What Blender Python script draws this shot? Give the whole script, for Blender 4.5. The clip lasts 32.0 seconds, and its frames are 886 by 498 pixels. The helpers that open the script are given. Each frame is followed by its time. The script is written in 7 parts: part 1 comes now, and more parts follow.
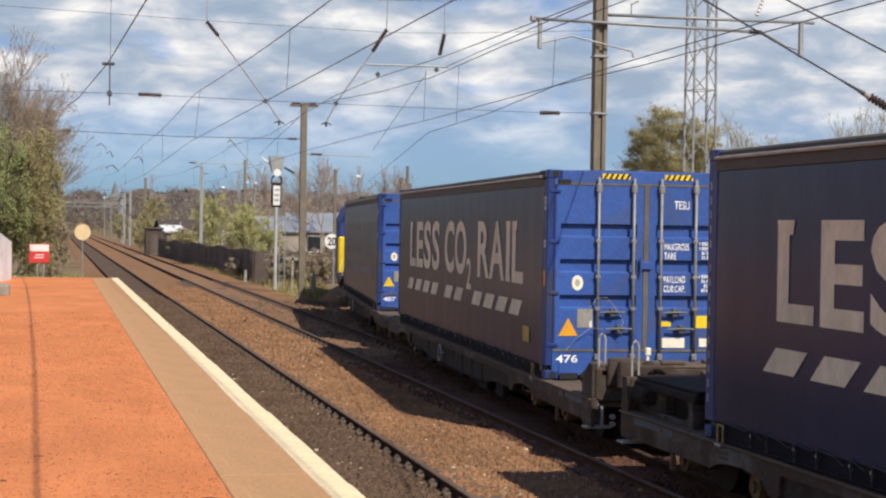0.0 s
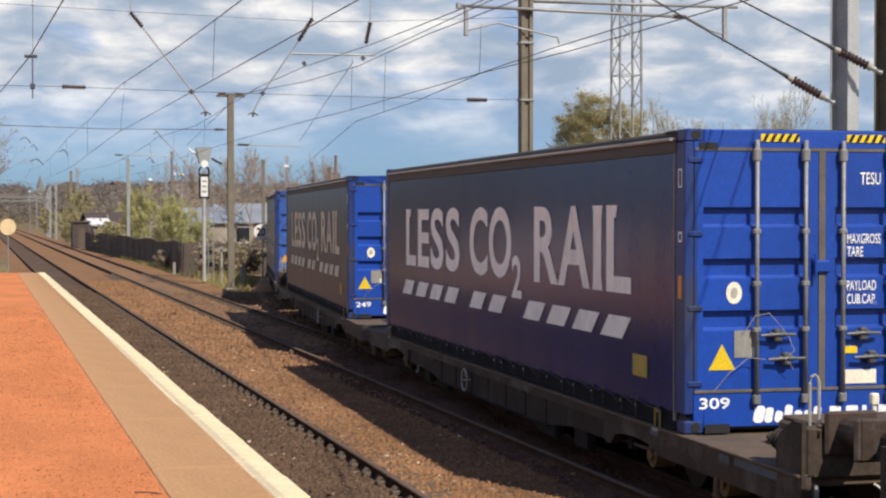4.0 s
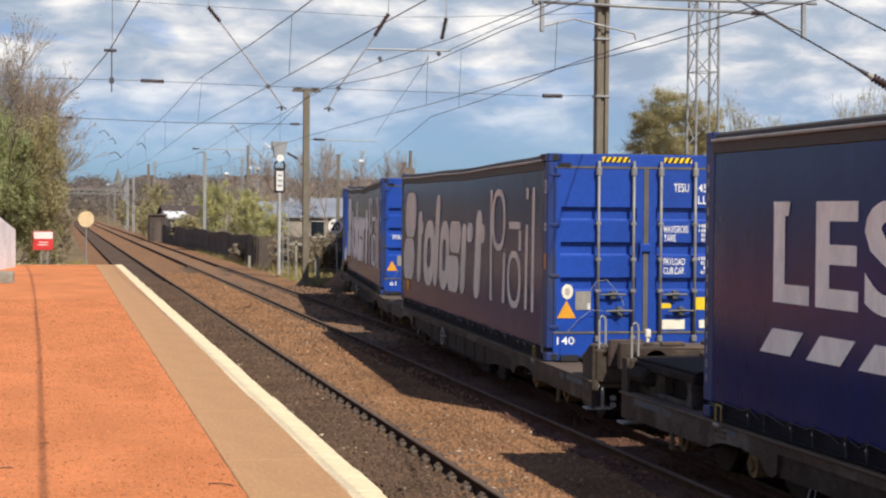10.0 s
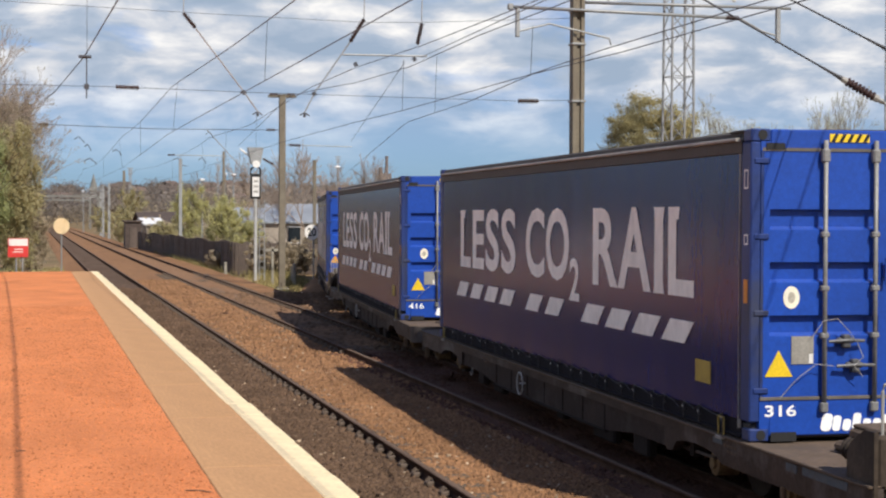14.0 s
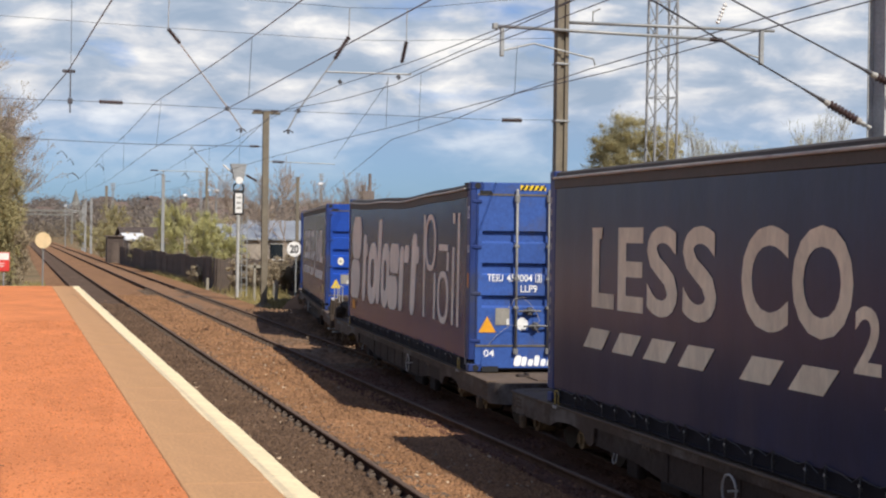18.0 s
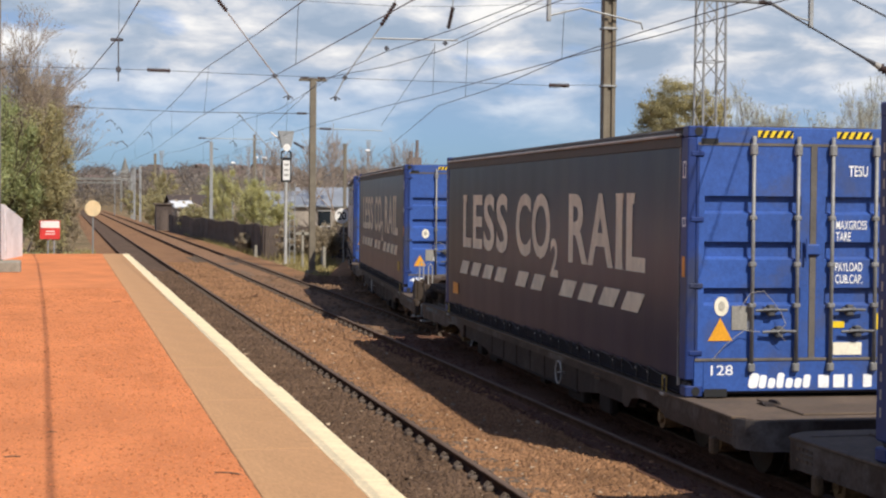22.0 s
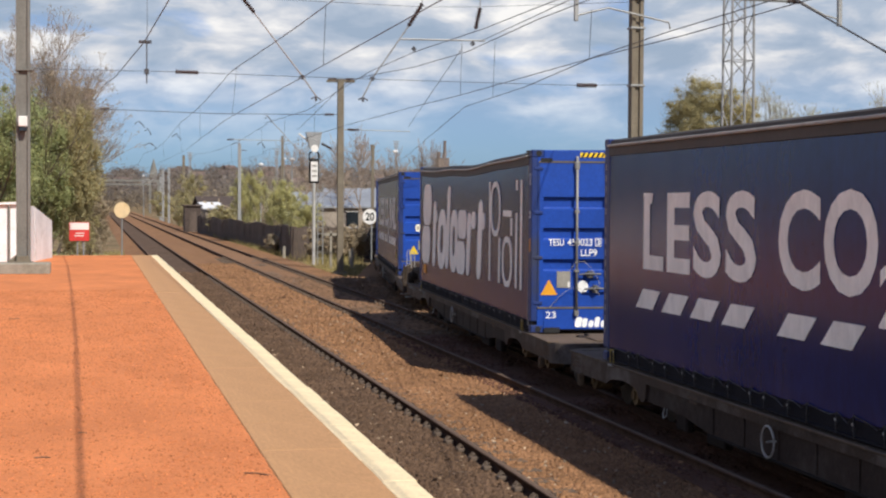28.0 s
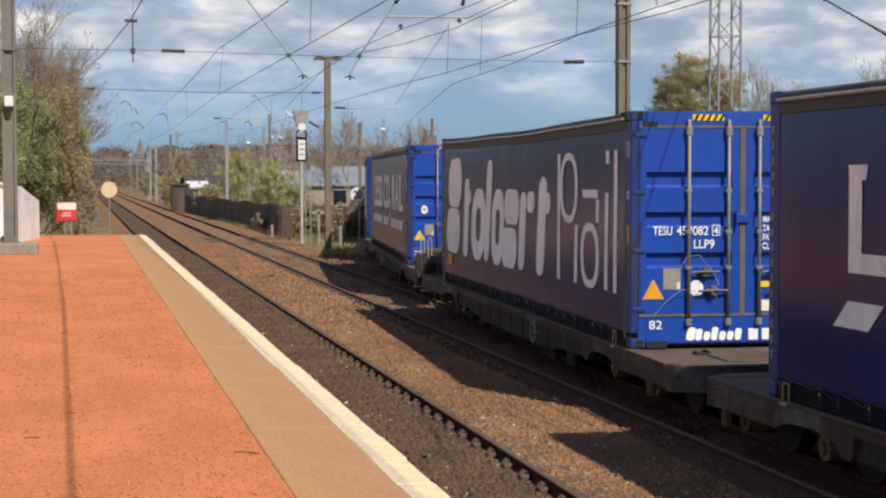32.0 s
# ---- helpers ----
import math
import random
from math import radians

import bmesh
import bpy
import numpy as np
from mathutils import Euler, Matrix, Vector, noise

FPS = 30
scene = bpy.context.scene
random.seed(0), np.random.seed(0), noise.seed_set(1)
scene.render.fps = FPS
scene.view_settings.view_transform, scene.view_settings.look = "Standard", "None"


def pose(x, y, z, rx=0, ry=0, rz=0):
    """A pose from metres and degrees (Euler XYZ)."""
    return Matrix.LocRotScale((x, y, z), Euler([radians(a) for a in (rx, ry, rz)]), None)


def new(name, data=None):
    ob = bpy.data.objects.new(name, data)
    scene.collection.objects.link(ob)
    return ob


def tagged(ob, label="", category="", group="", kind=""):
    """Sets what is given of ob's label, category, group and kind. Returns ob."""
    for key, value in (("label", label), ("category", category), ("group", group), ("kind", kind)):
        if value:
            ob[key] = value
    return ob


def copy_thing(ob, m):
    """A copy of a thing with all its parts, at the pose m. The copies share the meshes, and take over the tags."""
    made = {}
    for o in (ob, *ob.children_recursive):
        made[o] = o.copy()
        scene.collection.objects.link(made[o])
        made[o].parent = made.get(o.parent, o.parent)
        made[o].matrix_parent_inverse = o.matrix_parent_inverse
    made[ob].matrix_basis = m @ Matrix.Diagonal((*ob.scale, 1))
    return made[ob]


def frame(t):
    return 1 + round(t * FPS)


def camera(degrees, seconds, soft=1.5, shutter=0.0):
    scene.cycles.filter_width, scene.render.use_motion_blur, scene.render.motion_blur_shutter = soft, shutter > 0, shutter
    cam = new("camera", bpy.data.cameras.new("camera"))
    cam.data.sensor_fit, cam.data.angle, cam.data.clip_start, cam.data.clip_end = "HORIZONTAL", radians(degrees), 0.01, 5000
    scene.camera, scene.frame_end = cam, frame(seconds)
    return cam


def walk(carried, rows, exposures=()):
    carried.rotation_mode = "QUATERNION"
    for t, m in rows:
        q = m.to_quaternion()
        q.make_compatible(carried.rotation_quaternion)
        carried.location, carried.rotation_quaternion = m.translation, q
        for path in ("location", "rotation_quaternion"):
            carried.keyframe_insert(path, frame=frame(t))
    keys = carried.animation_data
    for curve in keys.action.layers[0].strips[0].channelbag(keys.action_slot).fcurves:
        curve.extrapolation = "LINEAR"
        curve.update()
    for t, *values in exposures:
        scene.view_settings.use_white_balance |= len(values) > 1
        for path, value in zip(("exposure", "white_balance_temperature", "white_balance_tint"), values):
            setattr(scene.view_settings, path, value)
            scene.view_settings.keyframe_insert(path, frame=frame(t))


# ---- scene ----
# ================= camera and its walk =================
EYE = (0.0, 0.0, 2.784)
cam = camera(30.5, 32.0, soft=2.2)
TURNS = [
    (0, 89.26, -0.92, -13.43), (0.5, 89.83, -0.84, -13.75), (1, 89.78, -0.88, -13.72), (1.5, 89.70, -0.67, -13.75),
    (2, 89.51, -0.64, -13.52), (2.5, 88.98, -0.62, -13.73), (3, 88.90, -0.54, -15.13), (3.5, 88.75, -0.13, -15.55),
    (4, 88.86, 0.03, -15.92), (4.5, 88.86, 0.20, -16.40), (6.5, 87.96, 0.02, -14.92), (7, 87.99, -0.10, -14.64),
    (7.5, 88.08, -0.06, -14.35), (8, 88.15, -0.09, -13.96), (8.5, 88.56, -0.23, -13.68), (9, 88.65, -0.40, -13.46),
    (9.5, 88.66, -0.56, -13.45), (10, 88.70, -0.47, -13.31), (10.5, 88.64, -0.42, -13.12), (11, 88.69, -0.40, -13.50),
    (11.5, 88.82, -0.35, -13.42), (12, 88.81, -0.42, -13.71), (12.5, 88.75, -0.56, -13.64), (13, 88.83, -0.36, -13.80),
    (13.5, 89.07, -0.19, -13.90), (14, 88.89, -0.23, -14.14), (14.5, 88.68, -0.24, -14.30), (16.5, 88.61, -0.41, -13.99),
    (17, 88.79, -0.44, -13.98), (17.5, 89.57, -0.15, -14.60), (18, 89.54, -0.80, -14.75), (18.5, 88.99, -0.58, -14.43),
    (19, 88.62, -0.42, -14.90), (19.5, 88.33, 0.16, -14.59), (20, 88.23, 0.18, -16.01), (20.5, 87.94, -0.08, -17.03),
    (21, 87.74, -0.27, -15.70), (21.5, 87.94, -0.63, -14.52), (22, 88.33, -0.52, -13.08), (22.5, 88.31, -0.28, -12.42),
    (23, 88.29, -0.11, -12.10), (23.5, 88.30, -0.16, -11.98), (24, 88.37, -0.30, -12.22), (24.5, 88.43, -0.32, -12.56),
    (25, 88.36, -0.38, -12.53), (25.5, 88.24, -0.53, -12.52), (27.5, 88.34, -0.38, -12.27), (28, 88.34, -0.31, -12.10),
    (28.5, 88.41, -0.24, -11.96), (29, 88.17, -0.24, -11.88), (29.5, 88.05, -0.24, -11.81), (30, 87.85, -0.06, -11.68),
    (30.5, 87.80, -0.14, -12.12), (31, 87.81, -0.01, -12.27), (31.5, 87.74, -0.09, -12.37), (32, 87.55, 0.05, -12.53)]
walk(cam, [(t, pose(*EYE, rx, ry, rz)) for t, rx, ry, rz in TURNS], exposures=((0, 0.08), (10, 0.12), (20, 0.12), (26, 0.10), (29, 0.06), (31, 0.0), (32, -0.02)))

# ================= light =================
SUN_WAY = Vector((0.34, -0.90, 1.0)).normalized()      # from the place towards the sun
sun_data = bpy.data.lights.new("sun", "SUN")
sun_data.energy, sun_data.angle, sun_data.color = 4.8, radians(0.55), (1.0, 0.93, 0.82)
sun = new("sun", sun_data)
sun.rotation_mode = "QUATERNION"
sun.rotation_quaternion = SUN_WAY.to_track_quat("Z", "Y")

world = bpy.data.worlds.new("sky")
scene.world = world
world.use_nodes = True
wn, wl = world.node_tree.nodes, world.node_tree.links
wn.clear()


def sky_world():
    out, bg = wn.new("ShaderNodeOutputWorld"), wn.new("ShaderNodeBackground")
    sky = wn.new("ShaderNodeTexSky")
    sky.sky_type, sky.sun_disc = "NISHITA", False
    sky.sun_elevation = math.asin(SUN_WAY.z)
    sky.sun_rotation = math.atan2(SUN_WAY.x, SUN_WAY.y)
    sky.air_density, sky.dust_density, sky.ozone_density = 1.0, 0.6, 2.0
    co, sep = wn.new("ShaderNodeTexCoord"), wn.new("ShaderNodeSeparateXYZ")
    wl.new(co.outputs["Generated"], sep.inputs[0])

    def noise_at(sx, sz, detail, rough, off):
        mp = wn.new("ShaderNodeMapping")
        mp.inputs["Scale"].default_value = (sx, sx, sz)
        mp.inputs["Location"].default_value = (off, off * 0.7, off * 1.3)
        wl.new(co.outputs["Generated"], mp.inputs[0])
        nz = wn.new("ShaderNodeTexNoise")
        nz.inputs["Scale"].default_value, nz.inputs["Detail"].default_value = 1.0, detail
        nz.inputs["Roughness"].default_value, nz.inputs["Distortion"].default_value = rough, 0.3
        wl.new(mp.outputs[0], nz.inputs["Vector"])
        return nz.outputs["Fac"]

    def ramp(src, stops):
        r = wn.new("ShaderNodeValToRGB")
        els = r.color_ramp.elements
        while len(els) < len(stops):
            els.new(0.5)
        for e, (p, c) in zip(els, stops):
            e.position, e.color = p, (c if isinstance(c, tuple) else (c, c, c)) + (1,)
        wl.new(src, r.inputs[0])
        return r.outputs["Color"]

    def mix(kind, fac, a, b):
        m = wn.new("ShaderNodeMix")
        m.data_type, m.blend_type = "RGBA", kind
        for sock, val in ((m.inputs[0], fac), (m.inputs[6], a), (m.inputs[7], b)):
            if isinstance(val, (int, float)):
                sock.default_value = val
            elif isinstance(val, tuple):
                sock.default_value = val + (1,)
            else:
                wl.new(val, sock)
        return m.outputs[2]

    cover = ramp(noise_at(9, 24, 5, 0.52, 3.1), [(0.22, 0.0), (0.40, 1.0)])
    low = ramp(sep.outputs["Z"], [(0.024, 0.0), (0.085, 1.0)])      # a clear band near the horizon
    high = ramp(sep.outputs["Z"], [(0.25, 1.0), (0.62, 0.15)])      # the cloud breaks up overhead
    fac = mix("MULTIPLY", 1.0, mix("MULTIPLY", 1.0, cover, low), high)
    tone = ramp(noise_at(16, 46, 6, 0.55, 7.7), [(0.36, (4.2, 5.3, 6.9)), (0.47, (5.5, 6.4, 7.8)), (0.55, (8.0, 8.3, 9.0)), (0.66, (11.6, 11.4, 11.2))])
    blue = mix("MULTIPLY", 1.0, sky.outputs[0], (0.54, 0.80, 1.34))
    wl.new(mix("MIX", fac, blue, tone), bg.inputs["Color"])
    bg.inputs["Strength"].default_value = 0.079
    wl.new(bg.outputs[0], out.inputs[0])


sky_world()


# ================= materials =================
def material(name, color, rough=0.6, metal=0.0, dark=0.75, scale=3.0, grain=40.0, bump=0.15, stain=None, stain_at=0.6, stain_scale=1.2, gloss=0.5, random_tint=0.0, stretch=(1, 1, 1)):
    """Two scales of tone, a fine relief, and stains of another colour in patches."""
    m = bpy.data.materials.new(name)
    m.use_nodes = True
    n, l = m.node_tree.nodes, m.node_tree.links
    bsdf = n["Principled BSDF"]
    bsdf.inputs["Metallic"].default_value, bsdf.inputs["Roughness"].default_value = metal, rough
    bsdf.inputs["Specular IOR Level"].default_value = gloss
    co, mp = n.new("ShaderNodeTexCoord"), n.new("ShaderNodeMapping")
    mp.inputs["Scale"].default_value = stretch
    l.new(co.outputs["Object"], mp.inputs[0])

    def tex(sc, detail, r=0.6):
        t = n.new("ShaderNodeTexNoise")
        t.inputs["Scale"].default_value, t.inputs["Detail"].default_value, t.inputs["Roughness"].default_value = sc, detail, r
        l.new(mp.outputs[0], t.inputs["Vector"])
        return t.outputs["Fac"]

    def mix(kind, fac, a, b):
        x = n.new("ShaderNodeMix")
        x.data_type, x.blend_type = "RGBA", kind
        for sock, val in ((x.inputs[0], fac), (x.inputs[6], a), (x.inputs[7], b)):
            if isinstance(val, (int, float)):
                sock.default_value = val
            elif isinstance(val, tuple):
                sock.default_value = val + (1,)
            else:
                l.new(val, sock)
        return x.outputs[2]

    def ramp(src, a, b, lo, hi):
        r = n.new("ShaderNodeValToRGB")
        r.color_ramp.elements[0].position, r.color_ramp.elements[1].position = lo, hi
        r.color_ramp.elements[0].color, r.color_ramp.elements[1].color = (a, a, a, 1), (b, b, b, 1)
        l.new(src, r.inputs[0])
        return r.outputs["Color"]

    big, fine = tex(scale, 5), tex(grain, 4, 0.7)
    c = mix("MULTIPLY", 1.0, color, ramp(big, dark, 1.12, 0.3, 0.7))
    c = mix("MULTIPLY", 1.0, c, ramp(fine, 0.5 + dark / 2 - 0.12, 1.12, 0.3, 0.7))
    if stain:
        c = mix("MIX", ramp(tex(stain_scale, 8, 0.68), 0.0, 0.85, stain_at - 0.06, stain_at + 0.12), c, stain)
    if random_tint:
        info = n.new("ShaderNodeNewGeometry")
        c = mix("MULTIPLY", 1.0, c, ramp(info.outputs["Random Per Island"], 1 - random_tint, 1 + random_tint, 0.0, 1.0))
    l.new(c, bsdf.inputs["Base Color"])
    if bump:
        bp = n.new("ShaderNodeBump")
        bp.inputs["Strength"].default_value, bp.inputs["Distance"].default_value = bump, 0.02
        l.new(fine, bp.inputs["Height"])
        l.new(bp.outputs[0], bsdf.inputs["Normal"])
    return m


M_TARMAC = material("red_platform_surface", (0.67, 0.230, 0.084), 0.9, dark=0.82, scale=1.0, grain=34, bump=0.7, stain=(0.47, 0.150, 0.060), stain_at=0.60, stain_scale=13.0, gloss=0.2, stretch=(1, 0.55, 1))
M_TARMAC_GRIT = material("red_grit", (0.60, 0.215, 0.085), 0.9, dark=0.65, random_tint=0.30, gloss=0.2)
M_TAN = material("tan_paving", (0.465, 0.255, 0.119), 0.85, dark=0.93, scale=2.3, grain=40, bump=0.12, stain=(0.30, 0.175, 0.095), stain_at=0.64, gloss=0.25, stretch=(1, 0.2, 1))
M_EDGE = material("worn_cream_edge_paint", (0.87, 0.70, 0.43), 0.8, dark=0.88, scale=2.5, grain=35, bump=0.35, stain=(0.52, 0.35, 0.20), stain_at=0.60, stain_scale=4.0, gloss=0.25)
M_SEAM = material("dark_seam", (0.31, 0.145, 0.07), 0.95, bump=0.3, gloss=0.1)
M_CONCRETE = material("weathered_concrete", (0.36, 0.33, 0.27), 0.9, dark=0.7, scale=2, grain=30, bump=0.4, stain=(0.16, 0.15, 0.11), stain_at=0.58, gloss=0.2)
M_BRICK = material("platform_wall_stone", (0.16, 0.12, 0.09), 0.95, dark=0.6, scale=3, grain=20, bump=0.4)
M_BALLAST = material("brown_ballast", (0.28, 0.148, 0.075), 0.95, dark=0.7, scale=0.8, grain=18, bump=1.0, stain=(0.34, 0.19, 0.08), stain_at=0.6, stain_scale=0.5, gloss=0.15)
M_PALE_STONE = material("pale_stone", (0.42, 0.31, 0.21), 0.95, dark=0.7, random_tint=0.4, bump=0.2, gloss=0.15)
# branch ballast in two tones: train shade put into the first, sunlit ground the second
M_SHADED_STONE = material("dirty_ballast_stone", (0.135, 0.068, 0.046), 0.95, dark=0.7, scale=0.7, grain=30, bump=0.3, random_tint=0.3, gloss=0.15)
M_SUNLIT_STONE = material("dusty_ballast_stone", (0.20, 0.122, 0.075), 0.95, dark=0.7, scale=0.7, grain=30, bump=0.3, random_tint=0.25, gloss=0.15)
M_BALLAST_STONE = material("brown_ballast_stone", (0.300, 0.160, 0.082), 0.95, dark=0.72, scale=0.7, grain=30, bump=0.3, random_tint=0.22, gloss=0.15)
M_OIL = material("oily_ballast", (0.130, 0.083, 0.055), 0.95, dark=0.65, scale=1.2, grain=18, bump=1.0, gloss=0.15)
M_OIL_STONE = material("oily_ballast_stone", (0.142, 0.089, 0.057), 0.95, dark=0.7, scale=0.8, grain=30, bump=0.3, random_tint=0.26, gloss=0.15)
M_RAIL_SIDE = material("rusty_rail_side", (0.115, 0.068, 0.046), 0.95, 0.0, dark=0.6, grain=25, bump=0.3, gloss=0.05)
M_RAIL_TOP = material("worn_rail_top", (0.155, 0.108, 0.082), 0.95, 0.0, dark=0.8, stretch=(1, 0.1, 1), bump=0.05, gloss=0.05)
# branch rail colours, darkened to stand for the train's shade
M_RAIL_SHADED = material("brake_dusted_rail_side", (0.075, 0.041, 0.030), 0.95, 0.0, dark=0.6, grain=25, bump=0.3, gloss=0.05)
M_RAIL_DARK = material("dark_rail_top", (0.078, 0.052, 0.039), 0.95, 0.0, dark=0.8, stretch=(1, 0.1, 1), bump=0.05, gloss=0.05)
M_SLEEPER = material("concrete_sleeper", (0.15, 0.105, 0.07), 0.95, dark=0.6, bump=0.4)
M_CLIP = material("rail_clip", (0.135, 0.098, 0.072), 0.85, 0.1)
M_GROUND = material("rough_ground", (0.24, 0.18, 0.098), 0.98, dark=0.55, scale=0.25, grain=3, bump=0.8, stain=(0.29, 0.185, 0.105), stain_at=0.52, stain_scale=0.1, gloss=0.1)
M_GRASS = material("dry_spring_grass", (0.36, 0.30, 0.13), 0.95, dark=0.6, random_tint=0.4, gloss=0.1)
M_GALV = material("galvanised_steel", (0.34, 0.345, 0.34), 0.6, 0.45, dark=0.8, scale=2, grain=25, bump=0.1)
M_MAST = material("brown_weathered_mast", (0.21, 0.178, 0.13), 0.8, 0.15, dark=0.75, scale=1.5, grain=20, bump=0.2, stain=(0.10, 0.06, 0.035), stain_at=0.62)
M_MAST_GREY = material("grey_mast_paint", (0.19, 0.185, 0.165), 0.75, 0.1, dark=0.8, scale=1.5, grain=20, bump=0.15)
M_MAST_PALE = material("pale_grey_mast", (0.42, 0.43, 0.43), 0.6, dark=0.8, scale=1.5, grain=20, bump=0.1)
M_WIRE = material("dark_overhead_wire", (0.10, 0.10, 0.11), 0.6, 0.5, bump=0)
M_WIRE_PALE = material("pale_stranded_wire", (0.42, 0.42, 0.42), 0.5, 0.5, bump=0)
M_INSUL = material("brown_porcelain", (0.05, 0.024, 0.02), 0.5, bump=0)
M_WHITE = material("white_paint", (0.74, 0.72, 0.68), 0.6, dark=0.9, scale=1.5, bump=0.05, stain=(0.5, 0.46, 0.38), stain_at=0.68)
M_WALL_WHITE = material("white_rendered_wall", (0.80, 0.80, 0.80), 0.85, dark=0.86, scale=0.8, grain=14, bump=0.2, stain=(0.42, 0.38, 0.33), stain_at=0.63, stain_scale=1.4)
M_RED = material("red_sign", (0.52, 0.035, 0.03), 0.5, dark=0.9, bump=0)
M_SIGN_TAN = material("yellowed_sign_back", (0.76, 0.57, 0.33), 0.7, dark=0.88, scale=3, bump=0.05, stain=(0.62, 0.43, 0.22), stain_at=0.58, stain_scale=3)
M_BLACK = material("black_rubber", (0.012, 0.012, 0.013), 0.8, bump=0.1)
M_BIN = material("blue_bin", (0.028, 0.024, 0.17), 0.45, dark=0.85, bump=0.05)
M_BLUE = material("container_blue_paint", (0.008, 0.058, 0.35), 0.42, dark=0.82, scale=1.2, grain=22, bump=0.06, stain=(0.02, 0.045, 0.20), stain_at=0.66, stain_scale=2.4)
M_BLUE_WORN = material("worn_container_blue", (0.032, 0.092, 0.34), 0.5, dark=0.75, scale=1.2, grain=22, bump=0.08, stain=(0.055, 0.075, 0.17), stain_at=0.58, stain_scale=2.0)
M_BLUE_DULL = material("container_blue_frame", (0.010, 0.032, 0.155), 0.5, dark=0.75, scale=1.5, grain=22, bump=0.08, stain=(0.035, 0.04, 0.07), stain_at=0.6)
M_CURTAIN = material("navy_side_curtain", (0.0045, 0.0160, 0.110), 0.22, gloss=0.22, dark=0.8, scale=0.8, grain=9, bump=0.05, stain=(0.015, 0.022, 0.066), stain_at=0.62, stain_scale=0.9, stretch=(1, 1, 0.45))
M_CURTAIN_DIRTY = material("grimy_side_curtain", (0.0165, 0.0255, 0.072), 0.30, gloss=0.22, dark=0.75, scale=0.8, grain=9, bump=0.05, stain=(0.028, 0.031, 0.062), stain_at=0.54, stain_scale=0.9, stretch=(1, 1, 0.45))
M_CURTAIN_GREY = material("greyed_side_curtain", (0.0115, 0.0185, 0.054), 0.30, gloss=0.18, dark=0.75, scale=0.8, grain=9, bump=0.05, stain=(0.025, 0.029, 0.052), stain_at=0.54, stain_scale=0.9, stretch=(1, 1, 0.45))
M_LETTER = material("pale_grey_lettering", (0.87, 0.83, 0.77), 0.6, dark=0.94, scale=0.9, grain=6, bump=0.02, stain=(0.68, 0.63, 0.57), stain_at=0.64, stretch=(1, 1, 0.5))
M_LETTER_TAN = material("tan_dusty_lettering", (0.68, 0.60, 0.45), 0.65, dark=0.85, scale=0.9, grain=6, bump=0.02, stain=(0.40, 0.34, 0.26), stain_at=0.62, stretch=(1, 1, 0.5))
M_LETTER_GREY = material("grey_dusty_lettering", (0.72, 0.64, 0.545), 0.65, dark=0.9, scale=0.9, grain=6, bump=0.02, stain=(0.50, 0.44, 0.37), stain_at=0.64, stretch=(1, 1, 0.5))
M_LETTER_DULL = material("faded_lettering", (0.27, 0.25, 0.235), 0.7, dark=0.75, scale=0.9, grain=10, bump=0.02, stain=(0.12, 0.11, 0.105), stain_at=0.55, stretch=(1, 1, 0.5))
M_ROOF = material("container_roof_grime", (0.055, 0.047, 0.040), 0.8, dark=0.7, scale=1.5, grain=15, bump=0.2)
M_RAIL_BROWN = material("brown_curtain_rail", (0.042, 0.033, 0.029), 0.6, dark=0.75, scale=1.5, grain=15, bump=0.1)
M_PALE_ROD = material("pale_rod", (0.40, 0.38, 0.35), 0.6, 0.2, bump=0)
M_STRAP_POST = material("dull_grey_ratchets", (0.060, 0.058, 0.060), 0.6, 0.1, dark=0.6, scale=4, grain=20, bump=0.1, gloss=0.3)
M_STRAP = material("dark_strap", (0.014, 0.013, 0.018), 0.8, bump=0.05, gloss=0.12)
M_STEEL = material("lock_rod_steel", (0.27, 0.265, 0.255), 0.55, 0.3, dark=0.7, scale=4, bump=0.1, stain=(0.11, 0.07, 0.05), stain_at=0.62)
M_HANDLE = material("dull_handle_steel", (0.115, 0.115, 0.12), 0.55, 0.3, dark=0.7, scale=4, bump=0.1)
M_AMBER = material("amber_plate", (0.80, 0.36, 0.02), 0.5, dark=0.9, bump=0, stain=(0.5, 0.22, 0.03), stain_at=0.66)
M_SEAL = material("grey_brown_door_seal", (0.13, 0.115, 0.10), 0.8, dark=0.75, scale=3, bump=0.05)
M_GASKET = material("dark_gasket", (0.035, 0.033, 0.036), 0.75, bump=0.05)
M_TEXTWHITE = material("white_stencil_paint", (0.82, 0.82, 0.80), 0.6, dark=0.92, bump=0)
M_BADGE_MID = material("worn_badge_print", (0.50, 0.46, 0.37), 0.7, dark=0.7, scale=20, grain=60, bump=0.0)
M_BADGE = material("cream_badge", (0.82, 0.76, 0.60), 0.6, dark=0.9, bump=0)
M_YELLOW = material("yellow_plate", (0.80, 0.55, 0.015), 0.5, dark=0.9, bump=0, stain=(0.5, 0.30, 0.03), stain_at=0.66)
M_MUSTARD = material("faded_mustard_plate", (0.44, 0.31, 0.05), 0.6, dark=0.85, bump=0, stain=(0.24, 0.17, 0.06), stain_at=0.6)
M_ORANGE = material("orange_plate", (0.72, 0.27, 0.02), 0.5, dark=0.9, bump=0)
M_PLATE = material("grey_data_plate", (0.33, 0.31, 0.27), 0.6, 0.2, dark=0.8, bump=0)
M_WAGON = material("wagon_grime", (0.074, 0.051, 0.041), 0.65, 0.05, dark=0.5, scale=1.3, grain=18, bump=0.3, stain=(0.165, 0.148, 0.138), stain_at=0.56, stain_scale=1.0, gloss=0.2)
